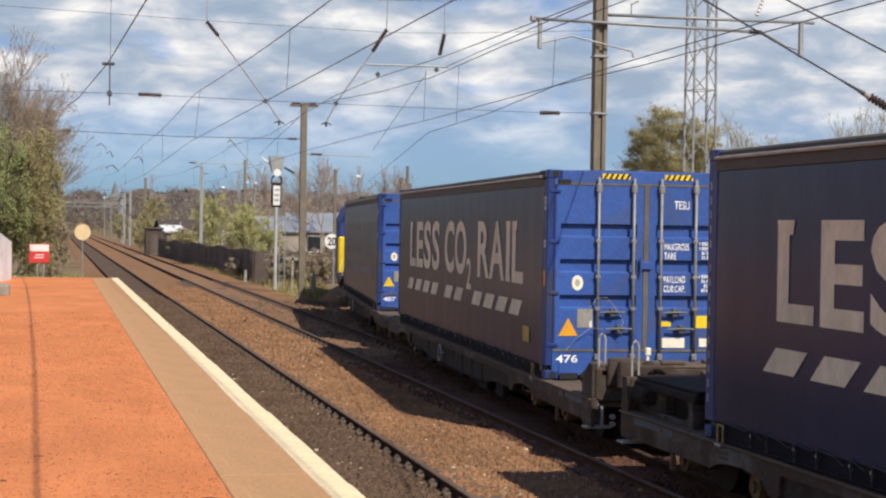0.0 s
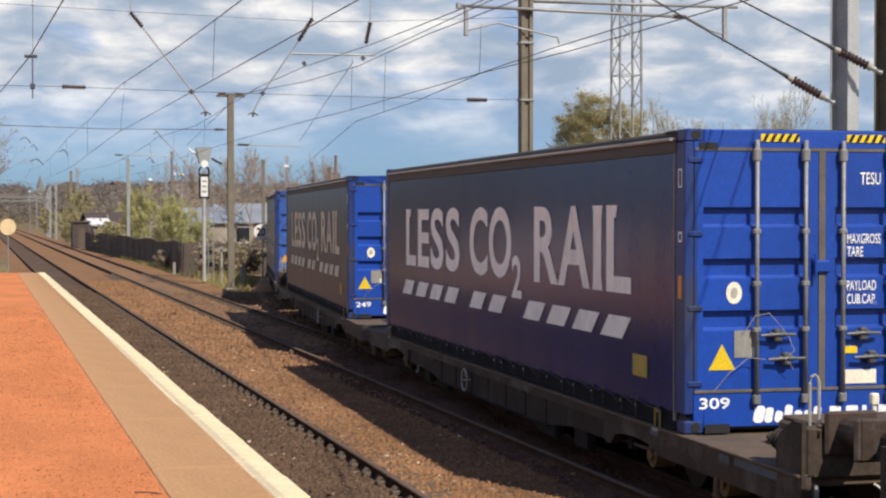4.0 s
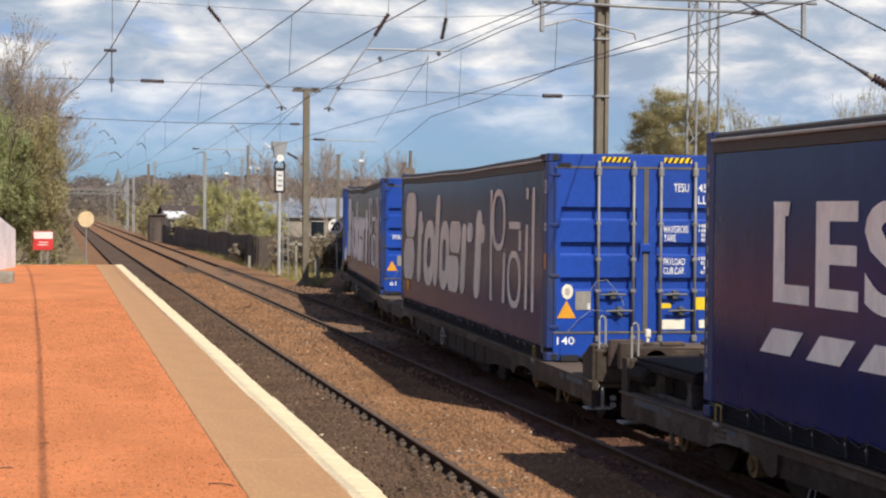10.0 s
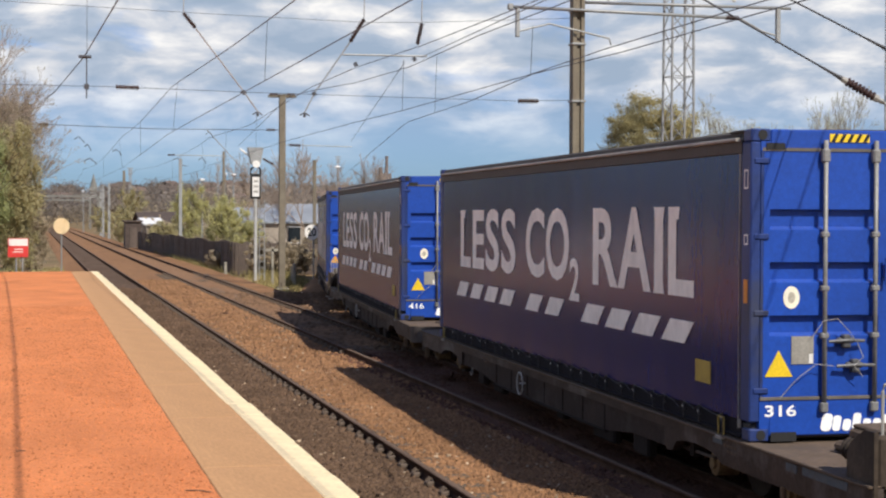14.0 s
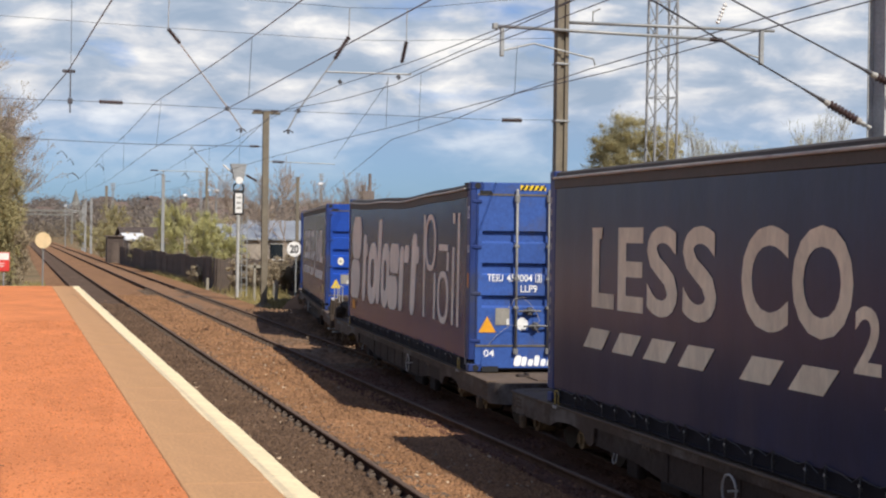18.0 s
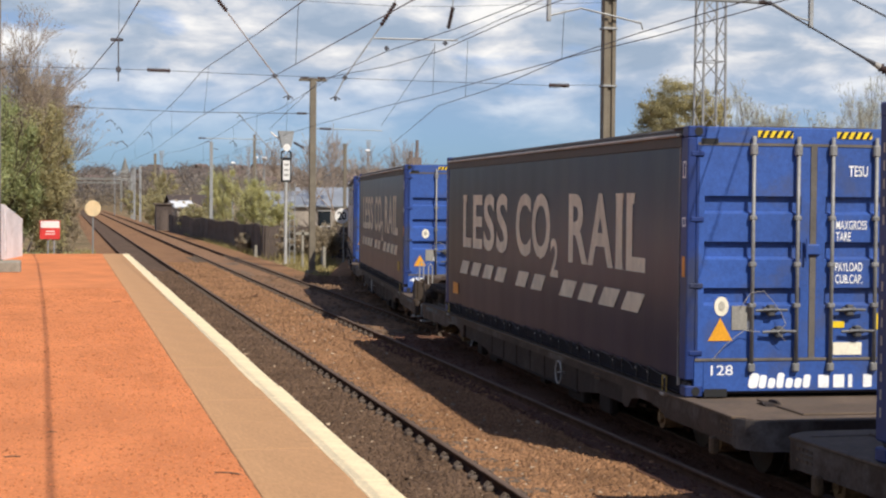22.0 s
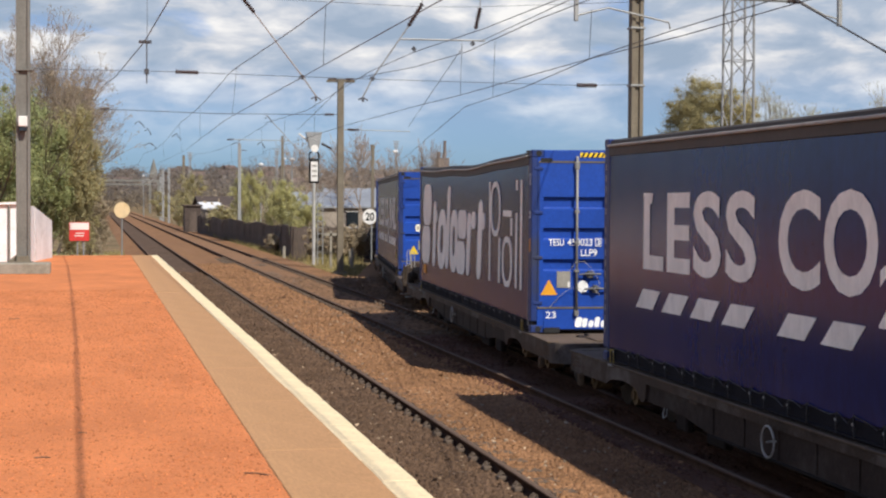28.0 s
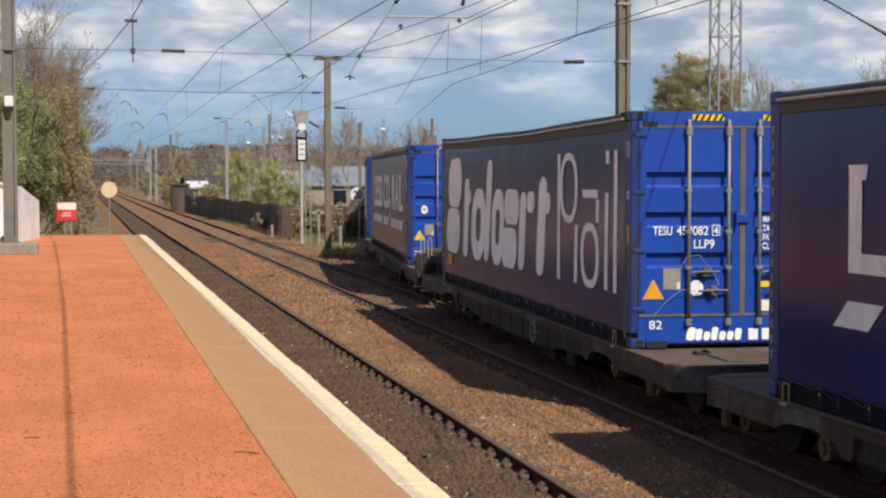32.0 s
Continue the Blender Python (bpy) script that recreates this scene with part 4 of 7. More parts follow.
def slogan(c, mat):
    """The slogan, letter by letter, over a row of leaning dashes (metres from the rear, towards it)."""
    x = SX
    z0, z1 = 1.262, 2.185
    letters = [("L", 12.06, 11.32), ("E", 11.20, 10.42), ("S", 10.32, 9.47), ("S", 9.34, 8.50), ("C", 7.94, 6.98), ("O", 6.91, 5.83), ("R", 4.82, 3.86), ("A", 3.86, 2.72), ("I", 2.61, 2.34), ("L", 2.18, 1.43)]
    for k, (ch, a, b) in enumerate(letters):
        lo, hi = (z0 - 0.012, z1 + 0.012) if ch in "SCO" else (z0, z1)
        mark(("slogan", k), lambda: on_side(lettering(ch, hi - lo, a - b, bold=0.024), -HALF + a, lo, x), mat, c, "slogan_letter", "pale grey capital letters" if k == 0 else "")
    mark(("slogan", "2"), lambda: on_side(lettering("2", 0.54, 0.43, bold=0.022), -HALF + 5.80, 1.02, x), mat, c, "slogan_letter")
    for k, ch, a, b in ((0, "L", 12.07, 11.72), (8, "I", 2.63, 2.31), (9, "L", 2.18, 1.85)):      # flared stroke ends
        for lo, hi in ((z1, z1 - 0.13),) + (((z0, z0 + 0.13),) if ch == "I" else ()):
            def make():
                q, m = (a - b) / 2, (a + b) / 2 - HALF
                return Geo().prism([(m - q, lo), (m + q, lo), (m + q * 0.8, hi), (m - q * 0.8, hi)], 0, x - 0.0015, x + 0.004).mesh("serif", mat)
            mark(("serif", k, lo), make, mat, c, "letter_serif")
    spans = [(12.33 - 0.967 * k, 0.64) for k in range(4)] + [(7.95 - 1.0 * k, 0.64) for k in range(2)] + [(5.30 - 0.977 * k, 0.68) for k in range(4)]
    for a, w in spans:
        key = ("dash", round(a, 3))
        mark(key, lambda: side_blocks([[(a, 0.785), (a - w, 0.785), (a - w - 0.27, 1.018), (a - 0.27, 1.018)]], x).mesh("dash", mat), mat, c, "dash_block")


def big_emblem(c, mat):
    """The large two-part device of the curtain as plain leaning blocks: seven heavy figures, then four slender ones."""
    x = SX
    # leaning pebbles and bars: middle, width, foot, top, slot height (0: solid), lean
    heavy = [[(12.60, 1.42, 0.63, 1.50, 0, 0.14), (12.36, 1.40, 1.52, 2.47, 0, 0.14)],
             [(11.25, 0.44, 0.61, 2.08, 0, 0.16), (10.82, 0.30, 1.60, 1.88, 0, 0.05)],
             [(10.04, 1.30, 0.60, 1.90, 0.62, 0.16)],
             [(9.22, 0.44, 0.63, 2.40, 0, 0.22), (8.28, 0.98, 0.60, 1.90, 0.62, 0.14)],
             [(7.30, 1.14, 0.61, 1.27, 0, 0.08), (7.07, 1.10, 1.33, 1.90, 0, 0.08)],
             [(6.36, 0.44, 0.62, 1.86, 0, 0.16), (5.66, 0.50, 1.55, 1.88, 0, 0.10)],
             [(5.06, 0.50, 0.61, 2.10, 0, 0.18), (4.56, 0.40, 1.55, 1.87, 0, 0.05)]]
    for k, blocks in enumerate(heavy):
        def make():
            g = Geo()
            for j, (m, w, z0, z1, slot, lean) in enumerate(blocks):
                outer = round_block(m, w, z0, z1, lean, 6)
                if slot:
                    mid = (z0 + z1) / 2
                    ring_prism(g, outer, round_block(m - lean * (mid - slot / 2 - z0), w * 0.36, mid - slot / 2, mid + slot / 2, lean, 6), x - 0.002 - 0.003 * j, x + 0.004)
                else:
                    g.prism([(-HALF + p, z) for p, z in outer], 0, x - 0.002 - 0.003 * j, x + 0.004)
            return g.mesh("block", mat)
        mark(("heavy", k), make, mat, c, "emblem_block", "heavy pale grey block of the curtain device" if k == 0 else "")
    slim = [[(3.84, 0.14, 0.64, 2.43, 0, 0.03), (3.23, 0.98, 1.46, 2.43, 0.13, 0.0), (2.84, 0.14, 0.65, 1.44, 0, 0.06)],
            [(2.10, 0.92, 0.62, 1.48, 0.13, 0.0), (1.70, 0.14, 1.50, 1.80, 0, 0.02), (2.06, 0.76, 1.82, 1.925, 0, 0.0)],
            [(1.29, 0.14, 0.64, 1.89, 0, 0.05), (1.20, 0.14, 2.26, 2.43, 0, 0.0)],
            [(0.86, 0.14, 0.63, 2.43, 0, 0.04)]]
    for k, blocks in enumerate(slim):
        def make():
            g = Geo()
            for j, (m, w, z0, z1, t, lean) in enumerate(blocks):
                if t:
                    ring_prism(g, round_block(m, w, z0, z1, 0, 6), round_block(m, w - 2 * t, z0 + 0.10, z1 - 0.10, 0, 6), x - 0.002 - 0.003 * j, x + 0.004)
                else:
                    g.prism([(-HALF + p, z) for p, z in slanted(m - w / 2, m + w / 2, z0, z1, -lean)], 0, x - 0.002 - 0.003 * j, x + 0.004)
            return g.mesh("block", mat)
        mark(("slim", k), make, mat, c, "emblem_block", "slender pale grey block of the curtain device" if k == 0 else "")


def rear_text(c, key, text, h, w, u, z, mat=None, bold=0.01, name="stencil_text"):
    mark((key, text), lambda: on_rear(lettering(text, h, w, bold=bold), u, z, -HALF + 0.002), mat or M_TEXTWHITE, c, name)


def disc_on_rear(c, u, z, rx, rz, mat, name, label, depth=0.004):
    g = Geo().prism([(u + rx * math.cos(a), z + rz * math.sin(a)) for a in np.linspace(0, 2 * math.pi, 20, endpoint=False)], 1, -HALF + 0.010 - depth, -HALF + 0.014)
    return part(name, g, mat, c, label)


def bars_on_rear(c, name, rows, mat, label, y=None):
    g = Geo()
    for a, b, z0, z1, lean in rows:
        g.prism([(a, z0), (b, z0), (b + lean, z1), (a + lean, z1)], 1, -HALF - 0.003, -HALF + 0.012)
    return part(name, g, mat, c, label)


def check_figure(c, figure, u, z):
    """A single figure in a thin white box."""
    t, w, h = 0.008, 0.085, 0.135
    bars_on_rear(c, "check_box", [(u, u + w, z, z + t, 0), (u, u + w, z + h - t, z + h, 0), (u, u + t, z, z + h, 0), (u + w - t, u + w, z, z + h, 0)], M_TEXTWHITE, "thin white figure box")
    rear_text(c, "check", figure, 0.10, 0.045, u + 0.02, z + 0.018)


# number on the rear, side device, number code, finish (0 clean, 1 dusty, 2 grimy, 3 dull letters, 4 dusty curtain, 5 worn doors); from the locomotive backwards
FLEET = [("407", "slogan", "", 2), ("476", "slogan", "", 1), ("249", "slogan", "", 4), ("309", "slogan", "450309 0", 0), ("61", "emblem", "450061 3", 0),
         ("140", "emblem", "450140", 3), ("416", "slogan", "450416", 0), ("316", "slogan", "450316 6", 0), ("04", "emblem", "450004 3", 5),
         ("450", "slogan", "450450 0", 1), ("128", "slogan", "", 1), ("434", "slogan", "", 0), ("23", "emblem", "450023 3", 0), ("225", "slogan", "450225", 0),
         ("82", "emblem", "450082 4", 0), ("", "slogan", "", 0)]


def dress(c, number, device, code, grime):
    """The writing and plates that set one container apart."""
    letter = (M_LETTER, M_LETTER_TAN, M_LETTER_DULL, M_LETTER_GREY, M_LETTER_TAN, M_LETTER_GREY)[grime]
    (slogan if device == "slogan" else big_emblem)(c, letter)
    if device == "slogan" and number != "128":
        part("curtain_plate", cached("cplate", lambda: Geo().box(SX - 0.004, SX + 0.004, -HALF + 0.96, -HALF + 1.36, 0.44, 0.66).mesh("curtain_plate", M_MUSTARD)), None, c, "faded mustard plate on the curtain")
        TEXTS["cplate"].materials or TEXTS["cplate"].materials.append(M_MUSTARD)
    else:
        part("curtain_plate", cached("oplate", lambda: Geo().box(SX - 0.004, SX + 0.004, HALF - 1.22, HALF - 0.79, 0.385, 0.585).mesh("curtain_plate", M_ORANGE)), None, c, "orange plate on the curtain")
        TEXTS["oplate"].materials or TEXTS["oplate"].materials.append(M_ORANGE)
    wide = 0.30 if len(number) == 3 else 0.20
    if number:
        thin = device == "emblem" or number == "128"
        rear_text(c, "num", number, 0.108, wide * (0.72 if thin else 0.9), -1.04 if wide < 0.3 else -1.11, 0.230, bold=0.006 if thin else 0.020, name="fleet_number")
        if wide == 0.30:
            rear_text(c, "numr", number, 0.108, wide * 0.9, 0.87, 0.230, bold=0.020, name="fleet_number")
    # the maker's device on the sill, as plain leaning bars
    rows = [(-0.64, -0.545, 0.085, 0.250, 0.03)] + [(-0.535 + 0.087 * k, -0.535 + 0.087 * k + 0.070, 0.085, 0.085 + hh, 0.02) for k, hh in enumerate((0.145, 0.11, 0.165, 0.11, 0.11, 0.145))]
    rows += [(0.06 + 0.15 * k, 0.06 + 0.15 * k + (0.105, 0.11, 0.04, 0.085)[k], 0.085, 0.225, 0.0) for k in range(4)]
    for k, row in enumerate(rows):
        def make():
            a, b, z0, z1, lean = row
            r = min(b - a, z1 - z0) * (0.40 if k < 7 else 0.10)
            out = []
            for cx, cz, a0 in ((b - r, z1 - r, 0), (a + r, z1 - r, 90), (a + r, z0 + r, 180), (b - r, z0 + r, 270)):
                out += [(cx + r * math.cos(radians(a0 + 30 * j)) + lean * (cz - z0) / (z1 - z0), cz + r * math.sin(radians(a0 + 30 * j))) for j in range(4)]
            return Geo().prism(out, 1, -HALF - 0.003, -HALF + 0.012).mesh("sill_bar", M_TEXTWHITE)
        mark(("sill", k), make, M_TEXTWHITE, c, "sill_bar", "white bar device on the sill" if k == 0 else "")
    if device == "slogan" or number == "140":
        rear_text(c, "code", "TESU", 0.118, 0.19, 0.335, 2.375)
        if code:
            rear_text(c, "code", code.split()[0], 0.118, 0.36, 0.645, 2.375)
            rear_text(c, "code", "LLP9", 0.118, 0.235, 0.645, 2.205)
            if " " in code:
                check_figure(c, code.split()[1], 1.045, 2.365)
        for word, z, w in (("MAXGROSS", 1.80, 0.31), ("TARE", 1.675, 0.15), ("PAYLOAD", 1.345, 0.27), ("CUB.CAP.", 1.215, 0.27)):
            rear_text(c, "word", word, 0.098, w, 0.215, z)
        rows = []
        for z in (1.875, 1.81, 1.745, 1.68, 1.415, 1.35, 1.285, 1.22):
            first = 0 if z in (1.875, 1.81, 1.415) else 1 if z != 1.285 else 2
            rows += [(0.66 + 0.032 * q, 0.66 + 0.032 * q + (0.009 if (q + first) % 3 == 0 else 0.018), z, z + 0.047, 0) for q in range(first, 5)] + [(0.86 + 0.034 * q, 0.86 + 0.034 * q + 0.02, z + 0.004 * (q % 2), z + 0.046, 0) for q in range(3)]
        tagged(bars_on_rear(c, "weight_panel", rows, M_TEXTWHITE, "rows of small white figures"), kind="stuff")
        low = number in ("128", "140")
        disc_on_rear(c, -0.985 if low else -0.888, 0.97 if low else 1.335, 0.070, 0.105, M_BADGE, "round_badge", "cream oval badge")
        disc_on_rear(c, -0.985 if low else -0.888, 0.97 if low else 1.335, 0.030, 0.052, M_BADGE_MID, "badge_centre", "", 0.008)
    else:
        rear_text(c, "code2", "TESU", 0.112, 0.21, -1.0, 1.38)
        rear_text(c, "code2", code.split()[0], 0.112, 0.35, -0.74, 1.38)
        rear_text(c, "code2", "LLP9", 0.112, 0.225, -0.55, 1.215)
        if " " in code:
            check_figure(c, code.split()[1], -0.35, 1.37)
        for word, z, w in (("MAXGROSS", 1.53, 0.31), ("TARE", 1.42, 0.14), ("PAYLOAD", 1.31, 0.27), ("CUB.CAP.", 1.20, 0.26)):
            rear_text(c, "word2", word, 0.085, w, 0.215, z)
        disc_on_rear(c, -0.52, 0.73, 0.078, 0.10, M_TEXTWHITE, "round_badge", "white round badge")
    if grime in (1, 2, 4, 5):
        for o in c.children:
            if o.data == CLEAN and grime != 5:
                o.data = GREYED if number == "128" else GRIMY
                tagged(o, "grimy faded side curtain")
            elif grime != 4 and o.data.materials and o.data.materials[0] == M_BLUE:
                key = ("worn", o.data.name)
                if key not in TEXTS:
                    TEXTS[key] = o.data.copy()
                    TEXTS[key].materials[0] = M_BLUE_WORN
                o.data = TEXTS[key]
    if device == "emblem" or grime == 1:                  # older boxes have amber warning plates
        for o in c.children:
            if o.name.startswith("warning_triangle"):
                if "amber" not in TEXTS:
                    TEXTS["amber"] = o.data.copy()
                    TEXTS["amber"].materials[0] = M_AMBER
                o.data = TEXTS["amber"]
                tagged(o, "amber triangular warning plate")
    if device == "emblem":                                # the roof sheet and curtain rail sag between the ends
        depth = 0.04 if number in ("140", "82") else 0.09
        for o in c.children:
            if o.name.split(".")[0] in ("curtain", "top_rail", "rail_lip", "roof"):
                key = ("sag", depth, o.data.name)
                if key not in TEXTS:
                    me = o.data.copy()
                    for v in me.vertices:
                        u = (v.co.y + HALF) / CL
                        v.co.z -= depth * min(max((v.co.z - 2.1) / 0.5, 0), 1) * (math.sin(math.pi * u) + 0.22 * math.sin(5 * math.pi * u + 1) * math.sin(math.pi * u))
                    TEXTS[key] = me
                o.data = TEXTS[key]
    words = {0: "clean", 1: "dusty", 2: "grimy faded", 3: "clean", 4: "dusty", 5: "faded"}[grime]
    what = "white slogan on navy curtain" if device == "slogan" else "large pale device on navy curtain"
    tagged(c, "%s blue container with %s%s" % (words, what, ", number " + number if number else ""))


def round_hole(m, length, z0, z1, n=7):
    r = (z1 - z0) / 2
    pts = []
    for cy, a0 in ((m + length / 2 - r, -90), (m - length / 2 + r, 90)):
        pts += [(cy + r * math.cos(radians(a0 + 180 * k / n)), z0 + r + r * math.sin(radians(a0 + 180 * k / n))) for k in range(n + 1)]
    return pts


def frame_plate(g, box, hole, x0, x1):
    """A plate across x with a hole through it."""
    a, b, z0, z1 = box
    m, zm = (a + b) / 2, (z0 + z1) / 2
    outer = []
    for y, z in hole:
        dy, dz = y - m, z - zm
        t = min((b - m) / abs(dy) if dy else 1e9, (z1 - zm) / abs(dz) if dz else 1e9)
        outer.append((m + dy * t, zm + dz * t))
    n = len(hole)
    vs = [(x, y, z) for x in (x0, x1) for loop in (outer, hole) for y, z in loop]
    fs = []
    for i in range(n):
        j = (i + 1) % n
        fs += [(i, j, n + j, n + i), (2 * n + i, 3 * n + i, 3 * n + j, 2 * n + j), (i, 2 * n + i, 2 * n + j, j), (n + i, n + j, 3 * n + j, 3 * n + i)]
    return g.add(vs, fs)


def wagon_body(inner_back):
    """One low platform wagon under a container; its bar-coupled end points back or forward."""
    w = thing("container_wagon", (0, 0, 0), "low dark grimy container wagon platform on two bogies", "wagon", "wagons of the train")
    s = -1 if inner_back else 1                      # the way to the bar-coupled end
    yi, yo = s * (HALF + 1.80), -s * (HALF + 2.45)
    lo, hi = min(yi, yo), max(yi, yo)
    ca, cb = (0.36, 0.05) if s < 0 else (0.05, 0.36)        # the rounded corners take the sill's place at the bar-coupled end
    part("deck", Geo().box(-1.22, 1.22, lo + ca, hi - cb, 0.60, 0.70, 0.015), M_WAGON_DECK, w, "dusty brown deck plates")
    for x in (-1.25, 1.17):
        # a deep end girder arched over the bogie, then a narrow flange with a web set back under it
        def arch(m, way):
            half, foot = 0.70, 0.13
            pts = [(m - way * half, 0.42)] + [(m - way * 0.60 * math.cos(radians(22.5 * k)), 0.44 + 0.085 * math.sin(radians(22.5 * k))) for k in range(1, 8)]
            return pts + [(m + way * 0.64, 0.40), (m + way * half, 0.36), (m + way * (half + foot), 0.355), (m + way * (half + foot + 0.07), 0.40), (m + way * (half + foot + 0.09), 0.585)]
        ra, fa = -5.52, 5.98
        b = [(lo + ca - 0.05, 0.70), (lo + ca - 0.05, 0.42)] + arch(ra, 1) + arch(fa, -1)[::-1] + [(hi - cb + 0.05, 0.42), (hi - cb + 0.05, 0.70)]
        sl = part("side_sill", Geo().prism(b, 0, x, x + 0.08), M_WAGON, w, "grimy side girder with worn paint")
        part("sill_flange", Geo().box(x - 0.03, x + 0.11, lo + ca - 0.05, hi - cb + 0.05, 0.685, 0.712, 0.006), M_WAGON_DECK, sl, "dust-edged flange")
        inset = 0.035 if x < 0 else -0.035
        web = [(ra + 0.86, 0.60), (ra + 0.86, 0.37), (ra + 2.1, 0.36), (ra + 3.0, 0.27), (fa - 3.0, 0.27), (fa - 2.1, 0.36), (fa - 0.86, 0.37), (fa - 0.86, 0.60)]
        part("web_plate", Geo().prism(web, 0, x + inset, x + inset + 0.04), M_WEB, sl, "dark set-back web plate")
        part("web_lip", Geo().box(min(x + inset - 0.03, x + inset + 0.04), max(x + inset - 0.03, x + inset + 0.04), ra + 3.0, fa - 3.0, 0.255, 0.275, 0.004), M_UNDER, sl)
        for k in range(7):
            yy = ra + 3.1 + (fa - ra - 6.2) * k / 6
            part("web_rib", Geo().box(min(x + inset * 0.7, x + inset), max(x + inset * 0.7, x + inset), yy - 0.02, yy + 0.02, 0.28, 0.58), M_WEB, sl)
    for x in (-1.23, 1.23):
        for y in (-HALF + 0.12, HALF - 0.12, -2.1, 2.1):
            y = y - 0.33 if y > 3 else y + 0.52 if y < -3 else y
            g = Geo()
            g.box(x - 0.036, x - 0.024, y - 0.078, y - 0.058, 0.70, 0.89, 0.003).box(x - 0.036, x - 0.024, y + 0.058, y + 0.078, 0.70, 0.89, 0.003).box(x - 0.036, x - 0.024, y - 0.078, y + 0.078, 0.870, 0.89, 0.003)
            if abs(y) > 3 and x < 0:
                part("lashing_ring", g.mesh("lashing_ring", M_LATCH), None, w, "yellow container latch")
                part("latch_foot", Geo().box(x - 0.06, x - 0.01, y - 0.075, y + 0.075, 0.668, 0.702, 0.006), M_PALE_ROD, w)
    for k in range(8):
        yy = lo + 4.2 + (hi - lo - 8.4) * k / 7
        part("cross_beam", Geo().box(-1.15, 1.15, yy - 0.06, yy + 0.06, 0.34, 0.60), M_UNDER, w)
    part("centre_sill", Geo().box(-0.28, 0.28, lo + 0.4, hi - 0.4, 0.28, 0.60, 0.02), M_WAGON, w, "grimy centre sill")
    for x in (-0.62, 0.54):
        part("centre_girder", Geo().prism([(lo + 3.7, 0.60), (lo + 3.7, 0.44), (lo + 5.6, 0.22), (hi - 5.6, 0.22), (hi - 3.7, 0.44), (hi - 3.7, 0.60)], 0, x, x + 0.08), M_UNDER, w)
    for yy, ln, dz in ((-3.9, 0.5, 0.26), (-2.7, 0.8, 0.30), (2.6, 0.55, 0.24), (3.8, 0.35, 0.18), (-0.6, 0.3, 0.2)):
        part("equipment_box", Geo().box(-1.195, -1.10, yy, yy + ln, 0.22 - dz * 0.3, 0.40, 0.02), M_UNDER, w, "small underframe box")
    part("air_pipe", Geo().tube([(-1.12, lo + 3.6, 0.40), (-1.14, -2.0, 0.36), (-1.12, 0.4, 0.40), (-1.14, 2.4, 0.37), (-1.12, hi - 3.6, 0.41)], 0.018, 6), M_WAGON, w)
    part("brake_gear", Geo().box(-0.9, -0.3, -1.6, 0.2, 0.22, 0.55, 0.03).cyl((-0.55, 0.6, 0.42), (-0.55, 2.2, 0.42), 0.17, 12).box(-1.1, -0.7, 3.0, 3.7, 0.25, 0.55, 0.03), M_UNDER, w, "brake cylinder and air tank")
    for yy, rows in ((yi - s * 0.55, 3), (yo + s * 2.9, 2), (yi - s * 5.2, 2)):
        pn = Geo()
        for k in range(rows):
            for i in range(4 - k % 2):
                pn.box(-1.256, -1.249, yy + i * 0.085 - 0.17, yy + i * 0.085 - 0.115, 0.60 - k * 0.05, 0.63 - k * 0.05)
        part("stencil_panel", pn, M_WAGON_DECK, w, "faint pale stencil bars", kind="stuff")
    for y, ln, z0, z1 in ((yo + s * 0.85, 0.85, 0.60, 0.67), (yo + s * 3.2, 0.24, 0.61, 0.665), (yo + s * 1.5, 0.22, 0.59, 0.66)):
        part("paint_patch", Geo().box(-1.2535, -1.249, y - ln / 2, y + ln / 2, z0, z1), M_FADED_BLUE, w, "faded pale blue paint")
    part("lashing_hook", Geo().tube([(-1.24, 4.30, 0.38), (-1.255, 4.29, 0.30), (-1.26, 4.35, 0.265), (-1.255, 4.41, 0.30), (-1.24, 4.40, 0.38)], 0.008, 6), M_PALE_ROD, w, "pale hanging hook")
    # hand brake wheel
    ring = Geo()
    pts = [(-1.30, 1.15 + 0.155 * math.cos(a), 0.46 + 0.155 * math.sin(a)) for a in np.linspace(0, 2 * math.pi, 17)]
    ring.tube(pts, 0.011, 6)
    ring.cyl((-1.31, 1.15, 0.46), (-1.15, 1.15, 0.46), 0.012, 8)
    part("brake_wheel", ring, M_PALE_ROD, w, "pale hand brake wheel")
    # bogies
    for yb in (-6.55, 6.84):
        bg = part("bogie", Geo().box(-1.02, -0.90, yb - 1.3, yb + 1.3, 0.36, 0.50, 0.03).box(0.90, 1.02, yb - 1.3, yb + 1.3, 0.36, 0.50, 0.03).box(-0.95, 0.95, yb - 0.16, yb + 0.16, 0.30, 0.54, 0.03), M_WAGON, w, "two-axle bogie")
        for ya in (yb - 0.9, yb + 0.9):
            wh = Geo()
            for x in (-0.75, 0.75):
                o = -1 if x < 0 else 1
                wh.cyl((x - 0.065, 0, 0), (x + 0.065, 0, 0), 0.365, 24)
                wh.cyl((x - o * 0.065, 0, 0), (x - o * 0.092, 0, 0), 0.393, 24)
            wh.cyl((-0.9, 0, 0), (0.9, 0, 0), 0.075, 12)
            part("wheelset", wh, M_WHEEL, bg, "steel wheelset").location = (0, ya, 0.365)
